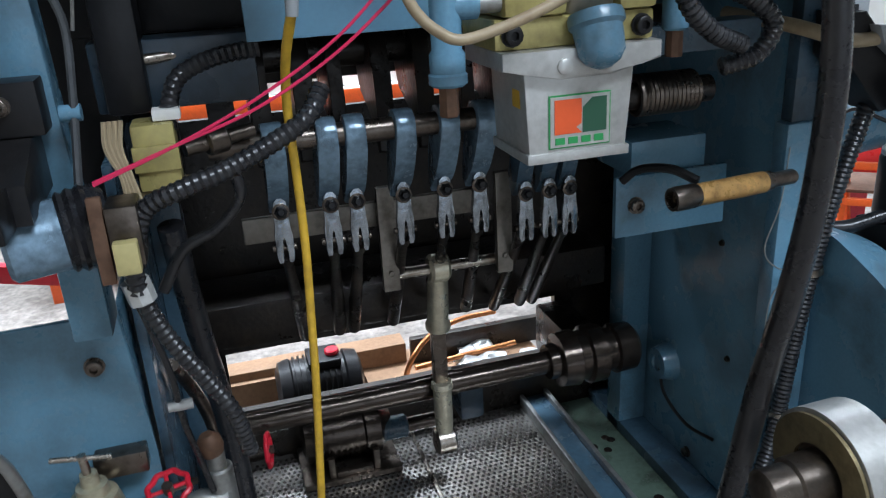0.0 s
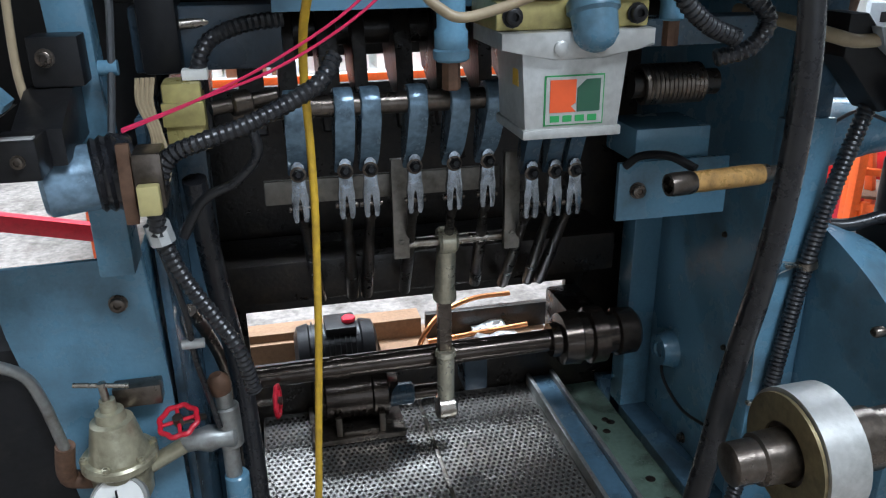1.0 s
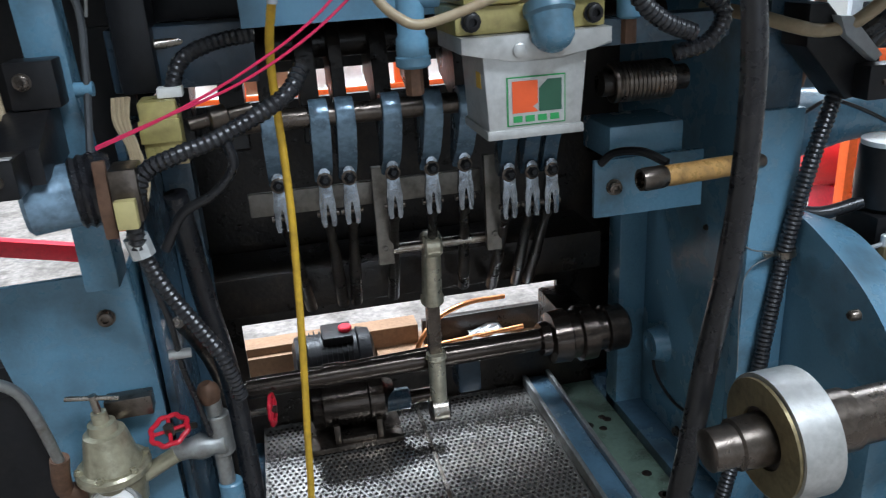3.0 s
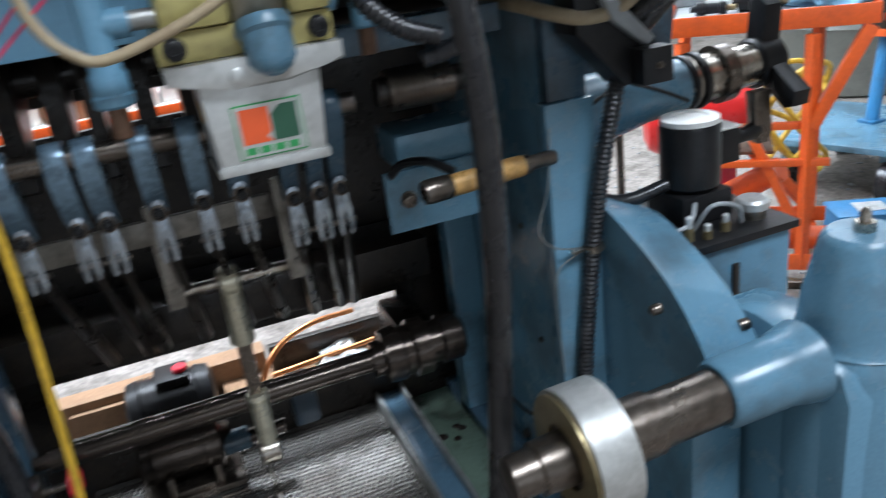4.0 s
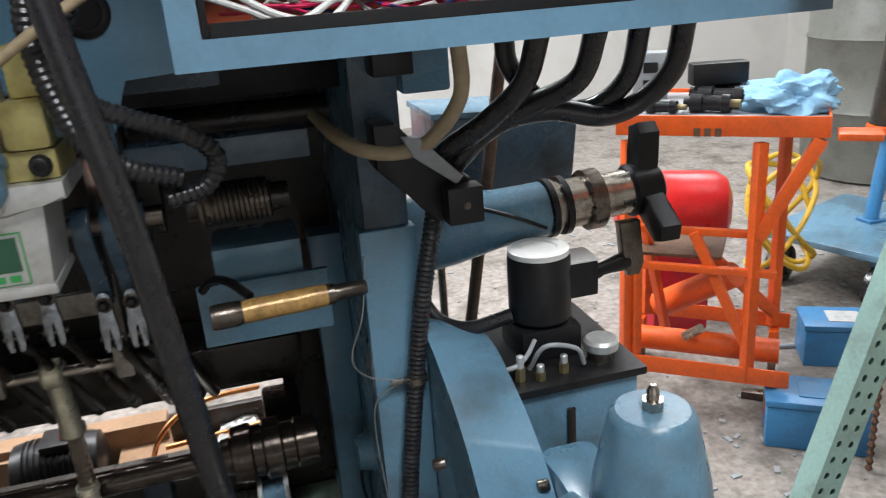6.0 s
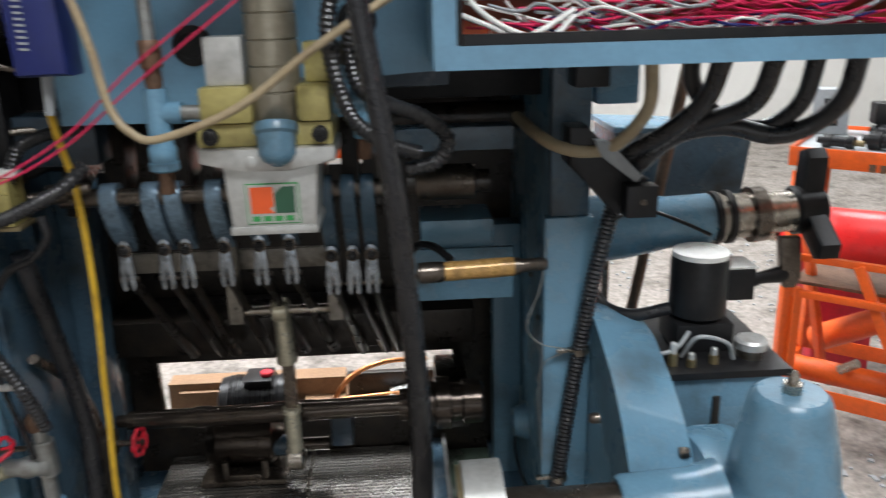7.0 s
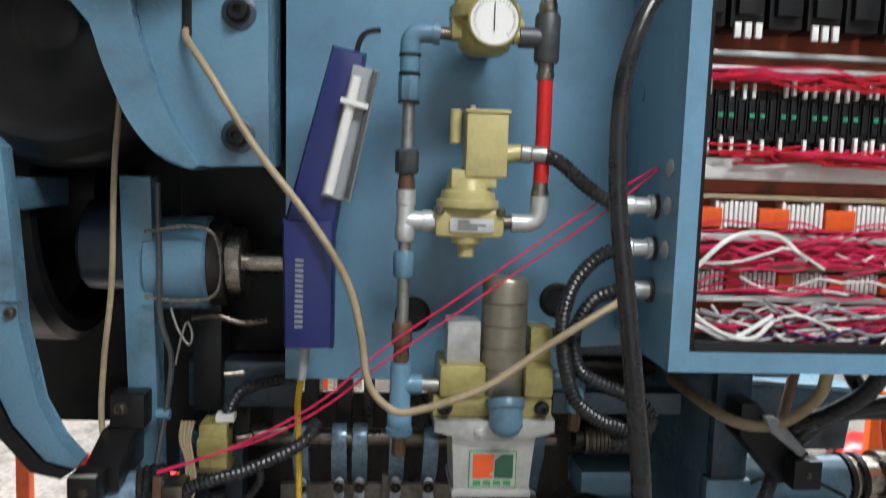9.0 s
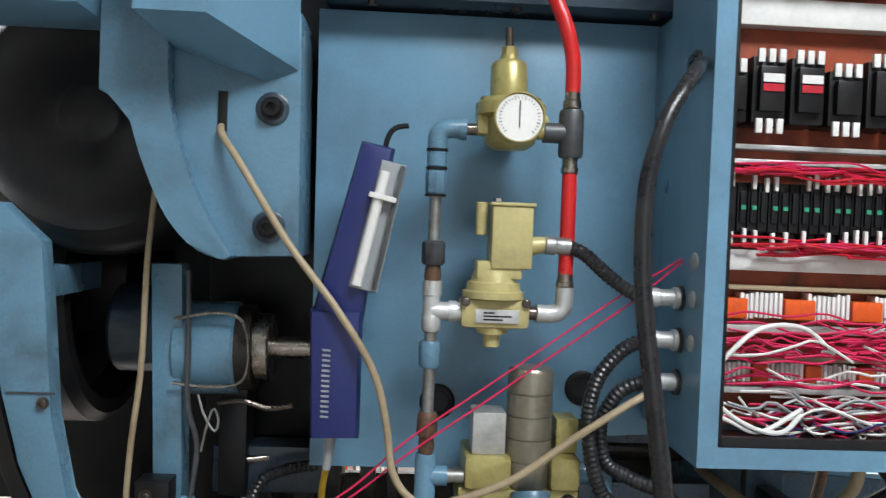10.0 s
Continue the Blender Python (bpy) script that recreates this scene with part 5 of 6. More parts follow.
gv = thing("gate_valve", (0.25, 1.21, 0.0), "grey gate valve with pink-red handwheel", "valve")
handwheel(gv, (0.199, 1.185, 0.832), (-0.1, -0.35, 0.93), 0.03, RED)
part("valve_stem", cyl(B(), (0.199, 1.185, 0.832), (0.235, 1.22, 0.812), 0.006, None, 10), DARK_STEEL, gv)
part("valve_body", lathe(B(), (0.19, 1.21, 0.775), (0.285, 1.21, 0.775), [(0, 0.015), (0.01, 0.02), (0.03, 0.018), (0.05, 0.024), (0.07, 0.018), (0.09, 0.02), (0.095, 0.016)], 16), ZINC, gv)
part("riser_pipe", cyl(B(), (0.275, 1.22, 0.0), (0.27, 1.22, 0.86), 0.0145, None, 14), ZINC, gv)
part("riser_elbow", lathe(B(), (0.268, 1.22, 0.855), (0.262, 1.22, 0.89), [(0, 0.017), (0.01, 0.02), (0.025, 0.019), (0.035, 0.01)], 14), RUST, gv)
part("riser_tee", cyl(B(), (0.274, 1.22, 0.75), (0.272, 1.22, 0.83), 0.021, None, 14, 0.003), ZINC, gv)
part("riser_tee", cyl(B(), (0.275, 1.22, 0.63), (0.275, 1.22, 0.69), 0.021, None, 14, 0.003), BLUE, gv)
gv2 = thing("oil_valve", (0.33, 1.515, 0.3), "small oily valve with pink-red handwheel", "valve")
handwheel(gv2, (0.35, 1.515, 0.64), (1, -0.15, 0.05), 0.032, RED)
part("valve_stem", cyl(B(), (0.285, 1.52, 0.635), (0.355, 1.515, 0.64), 0.008, None, 10), DARK_STEEL, gv2)
part("valve_body", box(B(), 0.235, 0.29, 1.49, 1.55, 0.6, 0.665, 0.008), DARK, gv2)
part("valve_pipe", cyl(B(), (0.262, 1.52, 0.306), (0.262, 1.52, 0.6), 0.018, None, 14), DARK, gv2)
part("valve_pipe", tube(B(), [(0.26, 1.52, 0.66), (0.25, 1.5, 0.76), (0.23, 1.45, 0.86), (0.22, 1.35, 0.95)], 0.012, 10), DARK_STEEL, gv2)

# ---- under the cam shaft and behind the slot ----
und = thing("feed_motor", (0.53, 2.15, 0.0), "black oily gear motor with red button behind a slot", "motor")
part("motor_case", lathe(B(), (0.4, 2.12, 0.41), (0.64, 2.12, 0.41), [(0, 0.06), (0.01, 0.085), (0.04, 0.092), (0.045, 0.086), (0.19, 0.086), (0.195, 0.092), (0.23, 0.085), (0.24, 0.06)], 32), BLACK, und)
for fx_ in range(9):
    part("cooling_fin", ring(B(), (0.452 + fx_ * 0.0155, 2.12, 0.41), (0.456 + fx_ * 0.0155, 2.12, 0.41), 0.094, 0.084, 28), BLACK, und)
part("terminal_case", box(B(), 0.49, 0.58, 2.06, 2.16, 0.49, 0.515, 0.006), BLACK, und)
part("red_button", cyl(B(), (0.56, 2.1, 0.515), (0.56, 2.1, 0.53), 0.02, None, 16, 0.003), RED, und)
part("motor_stand", box(B(), 0.44, 0.6, 2.04, 2.2, 0.0, 0.32, 0.004), DARK, und)
crate = solo("cardboard_box", box(box(B(), 0.2, 0.8, 2.225, 2.3, 0.091, 0.435, 0.004), 0.24, 0.42, 2.205, 2.2245, 0.15, 0.41, 0.002), BOARD, "worn brown cardboard box behind a press", "box")
tray = thing("parts_tray", (0.95, 2.15, 0.0), "grey steel tray holding clear plastic and a copper tube", "tray")
part("tray_base", box(B(), 0.66, 1.2, 2.0, 2.3, 0.36, 0.372, 0.002), BOARD, tray)
part("tray_rim", box(B(), 0.66, 1.2, 1.99, 1.999, 0.36, 0.4, 0.002), WHITE_ZINC, tray)
part("tray_stand", box(B(), 0.7, 1.15, 2.05, 2.25, 0.0, 0.36, 0.004), DARK, tray)
part("tray_back", box(B(), 0.81, 1.28, 2.2, 2.225, 0.373, 0.455, 0.003), DARK, tray)
part("copper_bar", cyl(B(), (0.8, 2.12, 0.405), (1.12, 2.13, 0.42), 0.008, None, 12), COPPER, tray)
part("steel_bar", cyl(B(), (0.74, 2.06, 0.39), (1.02, 2.07, 0.395), 0.012, None, 12), STEEL, tray)
part("label_strip", box(B(), 0.76, 0.86, 1.985, 1.9895, 0.366, 0.398), PAPER, tray)
solo("copper_tube", tube(B(), [(0.76, 2.1, 0.38), (0.79, 2.1, 0.45), (0.85, 2.12, 0.5), (0.95, 2.15, 0.52), (1.08, 2.2, 0.5)], 0.008, 10), COPPER, "bent copper tube behind a slot", "tube")
rngc = random.Random(8)
bm = B()
for k in range(9):
    x, y = rngc.uniform(0.95, 1.15), rngc.uniform(2.04, 2.2)
    bmesh.ops.create_icosphere(bm, subdivisions=2, radius=rngc.uniform(0.025, 0.045), matrix=Matrix.Translation((x, y, 0.395)) @ Matrix.Diagonal((1.3, 1.0, 0.55, 1)))
for v in bm.verts:
    v.co += Vector(noise.noise_vector(v.co * 40)) * 0.018
solo("crumpled_plastic", bm, WHITE_ZINC, "crumpled shiny plastic wrap in a tray", "plastic wrap", kind="stuff")
low = thing("oil_pump", (0.52, 1.7, 0.356), "oily black pump under a cam shaft", "pump")
part("pump_body", lathe(B(), (0.43, 1.81, 0.455), (0.65, 1.81, 0.455), [(0, 0.04), (0.006, 0.062), (0.03, 0.068), (0.034, 0.062), (0.15, 0.062), (0.154, 0.07), (0.19, 0.07), (0.2, 0.055), (0.22, 0.04)], 28), OIL_BLACK, low)
for fx_ in range(7):
    part("pump_fin", ring(B(), (0.472 + fx_ * 0.015, 1.81, 0.455), (0.476 + fx_ * 0.015, 1.81, 0.455), 0.0665, 0.06, 28), OIL_BLACK, low)
for bx_ in (0.49, 0.6):
    part("pump_bracket", box(B(), bx_ - 0.008, bx_ + 0.008, 1.73, 1.745, 0.376, 0.43, 0.003), DARK_STEEL, low)
part("pump_foot", box(B(), 0.42, 0.66, 1.72, 1.89, 0.36, 0.3755, 0.004), DARK_STEEL, low)
part("pump_cap", cyl(B(), (0.621, 1.78, 0.45), (0.69, 1.78, 0.45), 0.03, None, 20, 0.004), GREASY_BLUE, low)
part("pump_link", cyl(B(), (0.69, 1.78, 0.45), (0.78, 1.78, 0.45), 0.02, None, 14), OIL_BLACK, low)
part("pump_guard", box(B(), 0.5, 0.59, 1.728, 1.746, 0.3765, 0.39, 0.003), DARK_STEEL, low)

# ---- under the cabinet, right ----
br = thing("hose_bracket", (1.42, 1.2, 1.27), "black hose bracket with lit top painted pale on a column", "bracket")
part("bracket_body", prism(B(), [(1.33, 1.43), (1.365, 1.43), (1.4, 1.385), (1.48, 1.33), (1.48, 1.27), (1.42, 1.262), (1.37, 1.32), (1.33, 1.36)], "y", 1.19, 1.262, 0.004), BLACK, br)
# paler grey plate: light falling on the bracket's top, put in as colour
part("lit_bracket_top", prism(B(), [(1.37, 1.41), (1.395, 1.408), (1.462, 1.34), (1.45, 1.328), (1.385, 1.378)], "y", 1.165, 1.1895, 0.003), GREY_CASE, br)
part("bracket_nose", box(B(), 1.43, 1.488, 1.15, 1.1895, 1.265, 1.325, 0.003), BLACK, br)
bolt(br, (1.46, 1.15, 1.295), (0, -1, 0), 0.005)
solo("column_wire", tube(B(), [(1.305, 1.258, 1.2), (1.29, 1.25, 1.1), (1.262, 1.245, 1.02), (1.29, 1.24, 0.98), (1.345, 1.24, 0.962), (1.3, 1.25, 0.93), (1.29, 1.255, 0.86), (1.3, 1.258, 0.7)], 0.0014, 6), ZINC, "thin pale wire tied round a blue column", "wire")
HOSES = [([(1.44, 1.08, 1.556), (1.45, 1.12, 1.47), (1.41, 1.17, 1.40), (1.36, 1.19, 1.385), (1.31, 1.2, 1.395), (1.28, 1.27, 1.41), (1.268, 1.42, 1.42)], 0.012, BEIGE),
         ([(1.56, 1.08, 1.556), (1.55, 1.12, 1.48), (1.5, 1.16, 1.42), (1.44, 1.2, 1.37), (1.42, 1.22, 1.32)], 0.0175, RUBBER),
         ([(1.64, 1.06, 1.556), (1.63, 1.1, 1.48), (1.57, 1.15, 1.44), (1.49, 1.19, 1.40), (1.43, 1.23, 1.3)], 0.0175, RUBBER),
         ([(1.72, 1.08, 1.556), (1.72, 1.12, 1.47), (1.67, 1.15, 1.425), (1.6, 1.17, 1.44), (1.55, 1.18, 1.5), (1.54, 1.17, 1.556)], 0.016, RUBBER),
         ([(1.78, 1.06, 1.556), (1.78, 1.09, 1.48), (1.74, 1.12, 1.43), (1.68, 1.13, 1.415), (1.6, 1.15, 1.43), (1.52, 1.18, 1.41), (1.45, 1.21, 1.34)], 0.0175, RUBBER)]
for pts, r, mt in HOSES:
    solo("loom_hose", tube(B(), pts, r, 12, 0.012), mt, "thick dark cable loom hanging under a cabinet" if mt is RUBBER else "grimy tan hose hanging under a cabinet", "hose", "cable looms")
solo("grey_duct", box(B(), 1.405, 1.49, 1.3, 1.6, 1.455, 1.75, 0.008), BLUE, "blue-grey duct behind a column", "duct")
solo("black_duct", box(B(), 1.34, 1.404, 1.2, 1.261, 1.5, 1.555, 0.004), BLACK, "black duct under a cabinet", "duct")
gbin = thing("grey_bin", (1.72, 1.83, 0.09), "dark blue-grey steel cover behind a cylinder", "cover")
part("cover_body", prism(B(), [(1.56, 1.14), (1.9, 1.14), (1.918, 1.305), (1.562, 1.327)], "y", 1.72, 1.95, 0.008), GREASY_BLUE, gbin)
for lx_ in (1.6, 1.86):
    part("cover_leg", cyl(B(), (lx_, 1.9, 0.09), (lx_, 1.9, 1.145), 0.011, None, 12), DARK_STEEL, gbin)
part("cover_lid", prism(B(), [(1.556, 1.328), (1.922, 1.306), (1.923, 1.32), (1.556, 1.342)], "y", 1.715, 1.955, 0.003), BLUE, gbin)
solo("red_pipe", cyl(B(), (1.48, 1.72, 0.0), (1.7, 1.62, 1.5), 0.014, None, 12), RUST, "slanting dark red pipe", "pipe")
solo("motor_hose", tube(B(), [(1.58, 1.3, 1.02), (1.5, 1.32, 1.0), (1.45, 1.36, 1.01), (1.42, 1.4, 1.06)], 0.014, 12), RUBBER, "black hose from a pump motor", "hose")
for pts in ([(1.6, 1.24, 0.99), (1.57, 1.21, 0.975), (1.54, 1.2, 0.965), (1.5, 1.22, 0.96), (1.47, 1.28, 0.985)], [(1.58, 1.22, 0.945), (1.6, 1.19, 1.0), (1.66, 1.19, 0.985), (1.68, 1.2, 0.945)]):
    solo("grey_wire", tube(B(), pts, 0.0045, 8), GREY_CASE, "thin grey cable on a tank lid", "wire", "tank wires")
for x, y, h in ((1.555, 1.2, 0.05), (1.59, 1.19, 0.03), (1.64, 1.2, 0.035)):
    f = thing("lid_fitting", (x, y, 0.937), "small brass and steel fitting on a tank lid", "fitting", "lid fittings")
    part("fitting_hex", cyl(B(), (x, y, 0.937), (x, y, 0.937 + h * 0.5), 0.01, None, 6), BRONZE, f)
    part("fitting_cap", cyl(B(), (x, y, 0.937 + h * 0.5), (x, y, 0.937 + h), 0.007, None, 12, 0.002), WHITE_ZINC, f)
solo("swivel_clamp", prism(B(), [(1.83, 1.15), (1.875, 1.15), (1.885, 1.06), (1.875, 1.035), (1.85, 1.035), (1.84, 1.06)], "y", 1.345, 1.373, 0.006), DARK_STEEL, "dark clamp hanging from a cylinder collar", "clamp")
solo("plug_connector", lathe(B(), (1.762, 1.34, 1.06), (1.85, 1.36, 1.065), [(0, 0.012), (0.006, 0.016), (0.02, 0.016), (0.022, 0.013), (0.05, 0.015), (0.07, 0.018), (0.09, 0.018)], 14), BLACK, "black plug between a motor box and a clamp", "connector")
solo("cylinder_wire", tube(B(), [(1.44, 1.344, 1.2), (1.52, 1.36, 1.225), (1.56, 1.36, 1.215), (1.62, 1.36, 1.19), (1.68, 1.362, 1.16)], 0.004, 8), BLACK, "black wire lying on a blue cylinder", "wire")
for p, d, r in (((1.505, 1.0, 0.86), (1, -0.3, 0.2), 0.011), ((1.358, 1.02, 0.93), (-1, 0, 0), 0.01)):
    solo("arm_bolt", lathe(B(), p, Vector(p) + Vector(d).normalized() * 0.018, [(0, r), (0.014, r), (0.018, r * 0.7)], 10), DARK_STEEL, "dark bolt head on a blue casting", "bolt", "casting bolts")

# ---- cabinet contents ----
rngw = random.Random(21)
YB = CY1 - 0.031
part("floor_shelf", box(B(), CX0 + 0.036, CX1 - 0.036, CY0 + 0.03, CY1 - 0.035, CZ0 + 0.005, CZ0 + 0.02), BLACK, cab)
for z, h, mt in ((2.112, 0.009, WHITE_ZINC), (2.085, 0.009, WHITE_ZINC), (1.903, 0.038, WHITE), (1.852, 0.008, BEIGE), (1.776, 0.014, WHITE_ZINC), (1.722, 0.01, BEIGE), (1.662, 0.012, WHITE_ZINC), (2.36, 0.05, WHITE)):
    part("wire_duct", box(B(), CX0 + 0.022, CX1 - 0.022, YB - 0.034, YB, z - h / 2, z + h / 2, 0.002), mt, cab)


def shared(name, first, x, z, store={}):
    """The next of a row of alike pieces, on one mesh."""
    ob = new(name, first.data)
    ob.parent = cab
    ob.matrix_parent_inverse = first.matrix_parent_inverse.copy()
    ob.location = (x, 0, z)
    return ob


relay0 = part("relay", box(box(box(B(), CX0 + 0.03, CX0 + 0.047, YB - 0.05, YB, 1.955, 2.045, 0.002), CX0 + 0.033, CX0 + 0.044, YB - 0.056, YB - 0.05, 1.972, 2.028, 0.001), CX0 + 0.032, CX0 + 0.045, YB - 0.042, YB, 1.94, 1.955, 0.001), BLACK, cab)
chip0 = part("relay_light", box(B(), CX0 + 0.034, CX0 + 0.043, YB - 0.0585, YB - 0.0565, 1.995, 2.003), GREENBIT, cab)
tag0 = part("wire_tag", box(B(), CX0 + 0.035, CX0 + 0.042, YB - 0.06, YB - 0.052, 2.03, 2.056, 0.001), WHITE, cab)
tag1 = part("wire_tag", box(B(), CX0 + 0.035, CX0 + 0.042, YB - 0.06, YB - 0.052, 1.936, 1.962, 0.001), WHITE, cab)
for k in range(1, 40):
    x = k * 0.0195
    shared("relay", relay0, x, 0)
    if k % 3:
        shared("relay_light", chip0, x, 0)
    if rngw.random() < 0.85:
        shared("wire_tag", tag0, x + rngw.uniform(-0.004, 0.004), rngw.uniform(-0.004, 0.008))
    if rngw.random() < 0.85:
        shared("wire_tag", tag1, x + rngw.uniform(-0.004, 0.004), rngw.uniform(-0.008, 0.004))
term0 = part("terminal", box(B(), CX0 + 0.03, CX0 + 0.0365, YB - 0.03, YB, 1.795, 1.842, 0.001), WHITE, cab)
term1 = part("terminal", box(B(), CX0 + 0.03, CX0 + 0.0365, YB - 0.03, YB, 1.676, 1.712, 0.001), WHITE, cab)
oran0 = part("orange_terminal", box(B(), CX0 + 0.03, CX0 + 0.06, YB - 0.036, YB, 1.795, 1.832, 0.002), ORANGE, cab)
oran1 = part("orange_terminal", box(B(), CX0 + 0.03, CX0 + 0.06, YB - 0.036, YB, 1.678, 1.71, 0.002), ORANGE, cab)
for k in range(1, 84):
    x = 0.0092 * k
    (shared("orange_terminal", oran0, x, 0) if k % 14 in (6, 9) else None) if 5 < k % 14 < 11 else shared("terminal", term0, x, rngw.uniform(-0.003, 0.003))
    (shared("orange_terminal", oran1, x, 0) if k % 11 in (3,) else None) if 2 < k % 11 < 6 else shared("terminal", term1, x, rngw.uniform(-0.003, 0.003))
# contactors and fuse holders above
for k in range(11):
    x = CX0 + 0.046 + k * 0.0705
    tall = 0.12 if k % 3 else 0.1
    c = part("contactor", box(box(B(), x, x + 0.062, YB - 0.07, YB, 2.15, 2.15 + tall, 0.004), x + 0.008, x + 0.054, YB - 0.085, YB - 0.0705, 2.17, 2.13 + tall, 0.003), BLACK, cab)
    for j in range(3):
        part("contactor_screw", box(B(), x + 0.006 + j * 0.019, x + 0.018 + j * 0.019, YB - 0.078, YB - 0.0705, 2.15 + tall - 0.012, 2.15 + tall + 0.012, 0.001), WHITE, c)
        if k % 2:
            part("contactor_screw", box(B(), x + 0.006 + j * 0.019, x + 0.018 + j * 0.019, YB - 0.078, YB - 0.0705, 2.132, 2.158, 0.001), WHITE, c)
    if k in (1, 2, 5):
        part("label_strip", box(B(), x + 0.012, x + 0.05, YB - 0.0875, YB - 0.0855, 2.205, 2.218), RED, c)
        part("label_strip", box(B(), x + 0.012, x + 0.05, YB - 0.0875, YB - 0.0855, 2.221, 2.236), WHITE, c)
    part("upper_contactor", box(B(), x - 0.005, x + 0.06, YB - 0.08, YB, 2.41, 2.52, 0.005), BLACK, cab)


def wires(name, mat, count, zs, r, seed, bow):
    g = random.Random(seed)
    bm = B()
    for _ in range(count):
        z = g.choice(zs) + g.uniform(-0.012, 0.012)
        x0 = g.uniform(CX0 + 0.04, CX1 - 0.25)
        L = g.uniform(0.08, 0.3)
        y = g.uniform(YB - 0.085, YB - 0.04)
        n = 5
        pts = [(x0 + L * i / (n - 1) + g.uniform(-0.01, 0.01), y + g.uniform(-0.008, 0.008), z + g.uniform(-bow, bow)) for i in range(n)]
        tube(bm, pts, r, 5, 0.02)
    ob = part(name, bm, mat, cab)
    ob["kind"] = "stuff"
    return ob


wires("red_wiring", MAGENTA, 150, [1.745, 1.755, 1.69, 1.735, 1.64, 1.62, 1.60, 1.61, 1.93, 2.065, 1.76, 1.79], 0.0022, 3, 0.012)
wires("white_wiring", WHITE, 22, [1.74, 1.65, 1.625, 1.605, 1.595, 1.69], 0.0026, 5, 0.022)
wires("grey_wiring", GREY_CASE, 20, [1.74, 1.64, 1.61], 0.003, 6, 0.02)
wires("blue_wiring", LAMP_BLUE, 8, [1.6, 1.62], 0.0022, 9, 0.015)
wires("dark_red_wiring", RED, 60, [2.068, 2.062, 1.932, 1.925], 0.0025, 11, 0.006)
for pts in ([(1.12, 1.04, 1.68), (1.16, 1.03, 1.74), (1.22, 1.035, 1.785), (1.3, 1.045, 1.785), (1.36, 1.05, 1.74)], [(1.12, 1.04, 1.7), (1.14, 1.03, 1.65), (1.2, 1.025, 1.61), (1.26, 1.03, 1.6), (1.3, 1.04, 1.63)],
            [(1.11, 1.05, 1.64), (1.16, 1.03, 1.62), (1.22, 1.03, 1.6), (1.3, 1.04, 1.64)]):
    part("white_cable", tube(B(), pts, 0.0045, 8), WHITE, cab)

# orange cover hanging open at the cabinet's far end
solo("orange_cover", prism(B(), [(1.86, 1.62), (1.94, 1.58), (2.2, 1.52), (2.2, 1.95), (1.9, 1.95)], "y", 0.86, 0.9, 0.008), ORANGE, "orange painted cover at a cabinet corner", "cover")

# ---- the shop behind: cart, rack, boxes ----
FIRST_FAR = set(bpy.data.objects)
cart = thing("orange_cart", (2.72, 2.5, 0.0), "orange-painted steel shop cart with grimy top", "cart")
CO, CU, CV = Vector((2.315, 2.25, 0)), Vector((0.78, -0.626, 0)).normalized() * 0.88, Vector((0.626, 0.78, 0)).normalized() * 0.9
CM = Matrix(((CU.x, CV.x, 0, CO.x), (CU.y, CV.y, 0, CO.y), (0, 0, 1, CO.z), (0, 0, 0, 1)))


def cbox(x0, x1, y0, y1, z0, z1, bev=0.003):
    return box(B(), x0, x1, y0, y1, z0, z1, bev, CM)


def cbar(a, b, w):
    m, h = axis_matrix(CM @ Vector(a), CM @ Vector(b))
    return box(B(), -w, w, -w, w, 0, h, 0.003, m)


part("top_rim", cbox(-0.02, 0.68, -0.02, -0.012, 1.02, 1.083), ORANGE, cart)
part("top_rim", cbox(-0.02, 0.68, 0.55, 0.558, 1.02, 1.083), ORANGE, cart)
part("top_rim", cbox(-0.02, -0.012, -0.012, 0.55, 1.02, 1.083), ORANGE, cart)
part("top_rim", cbox(0.672, 0.68, -0.012, 0.55, 1.02, 1.083), ORANGE, cart)
part("top_plate", cbox(-0.012, 0.672, -0.012, 0.55, 1.055, 1.07), GREY_CASE, cart, "grimy steel top plate")
for x, y in ((0.02, 0.0), (0.47, 0.0), (0.02, 0.5), (0.55, 0.5)):
    part("leg", cbar((x, y, 0.2), (x, y, 1.0), 0.017), ORANGE, cart)
part("brace", cbar((0.48, 0.0, 0.7), (0.655, 0.0, 1.015), 0.02), ORANGE, cart)
part("brace", cbar((0.02, 0.03, 0.98), (0.14, 0.25, 0.24), 0.014), ORANGE, cart)
part("brace", cbar((0.55, 0.5, 0.25), (0.3, 0.25, 0.55), 0.02), ORANGE, cart)
part("base_rail", cbox(-0.06, 0.62, -0.02, -0.012, 0.19, 0.25), ORANGE, cart)
part("base_rail", cbox(-0.06, 0.62, 0.5, 0.508, 0.19, 0.25), ORANGE, cart)
part("cross_tube", cyl(B(), CM @ Vector((0.0, 0.1, 0.27)), CM @ Vector((0.58, 0.1, 0.27)), 0.042, None, 20), ORANGE, cart)
part("mid_rail", cbar((0.02, 0.0, 0.58), (0.55, 0.0, 0.58), 0.012), ORANGE, cart)
part("mid_rail", cbar((0.02, 0.03, 0.7), (0.47, 0.03, 0.7), 0.012), ORANGE, cart)
part("brace", cbar((0.26, 0.02, 0.7), (0.47, 0.02, 0.3), 0.016), ORANGE, cart)
part("post", cbar((0.06, 0.0, 0.25), (0.06, 0.0, 0.6), 0.014), ORANGE, cart)
part("inner_shelf", cbox(0.04, 0.36, 0.04, 0.3, 0.6, 0.612), RUST, cart, "rusty brown shelf plate")
part("jack", cyl(B(), CM @ Vector((0.1, 0.35, 0.3)), CM @ Vector((0.4, 0.2, 0.5)), 0.05, 0.045, 20), ORANGE, cart)
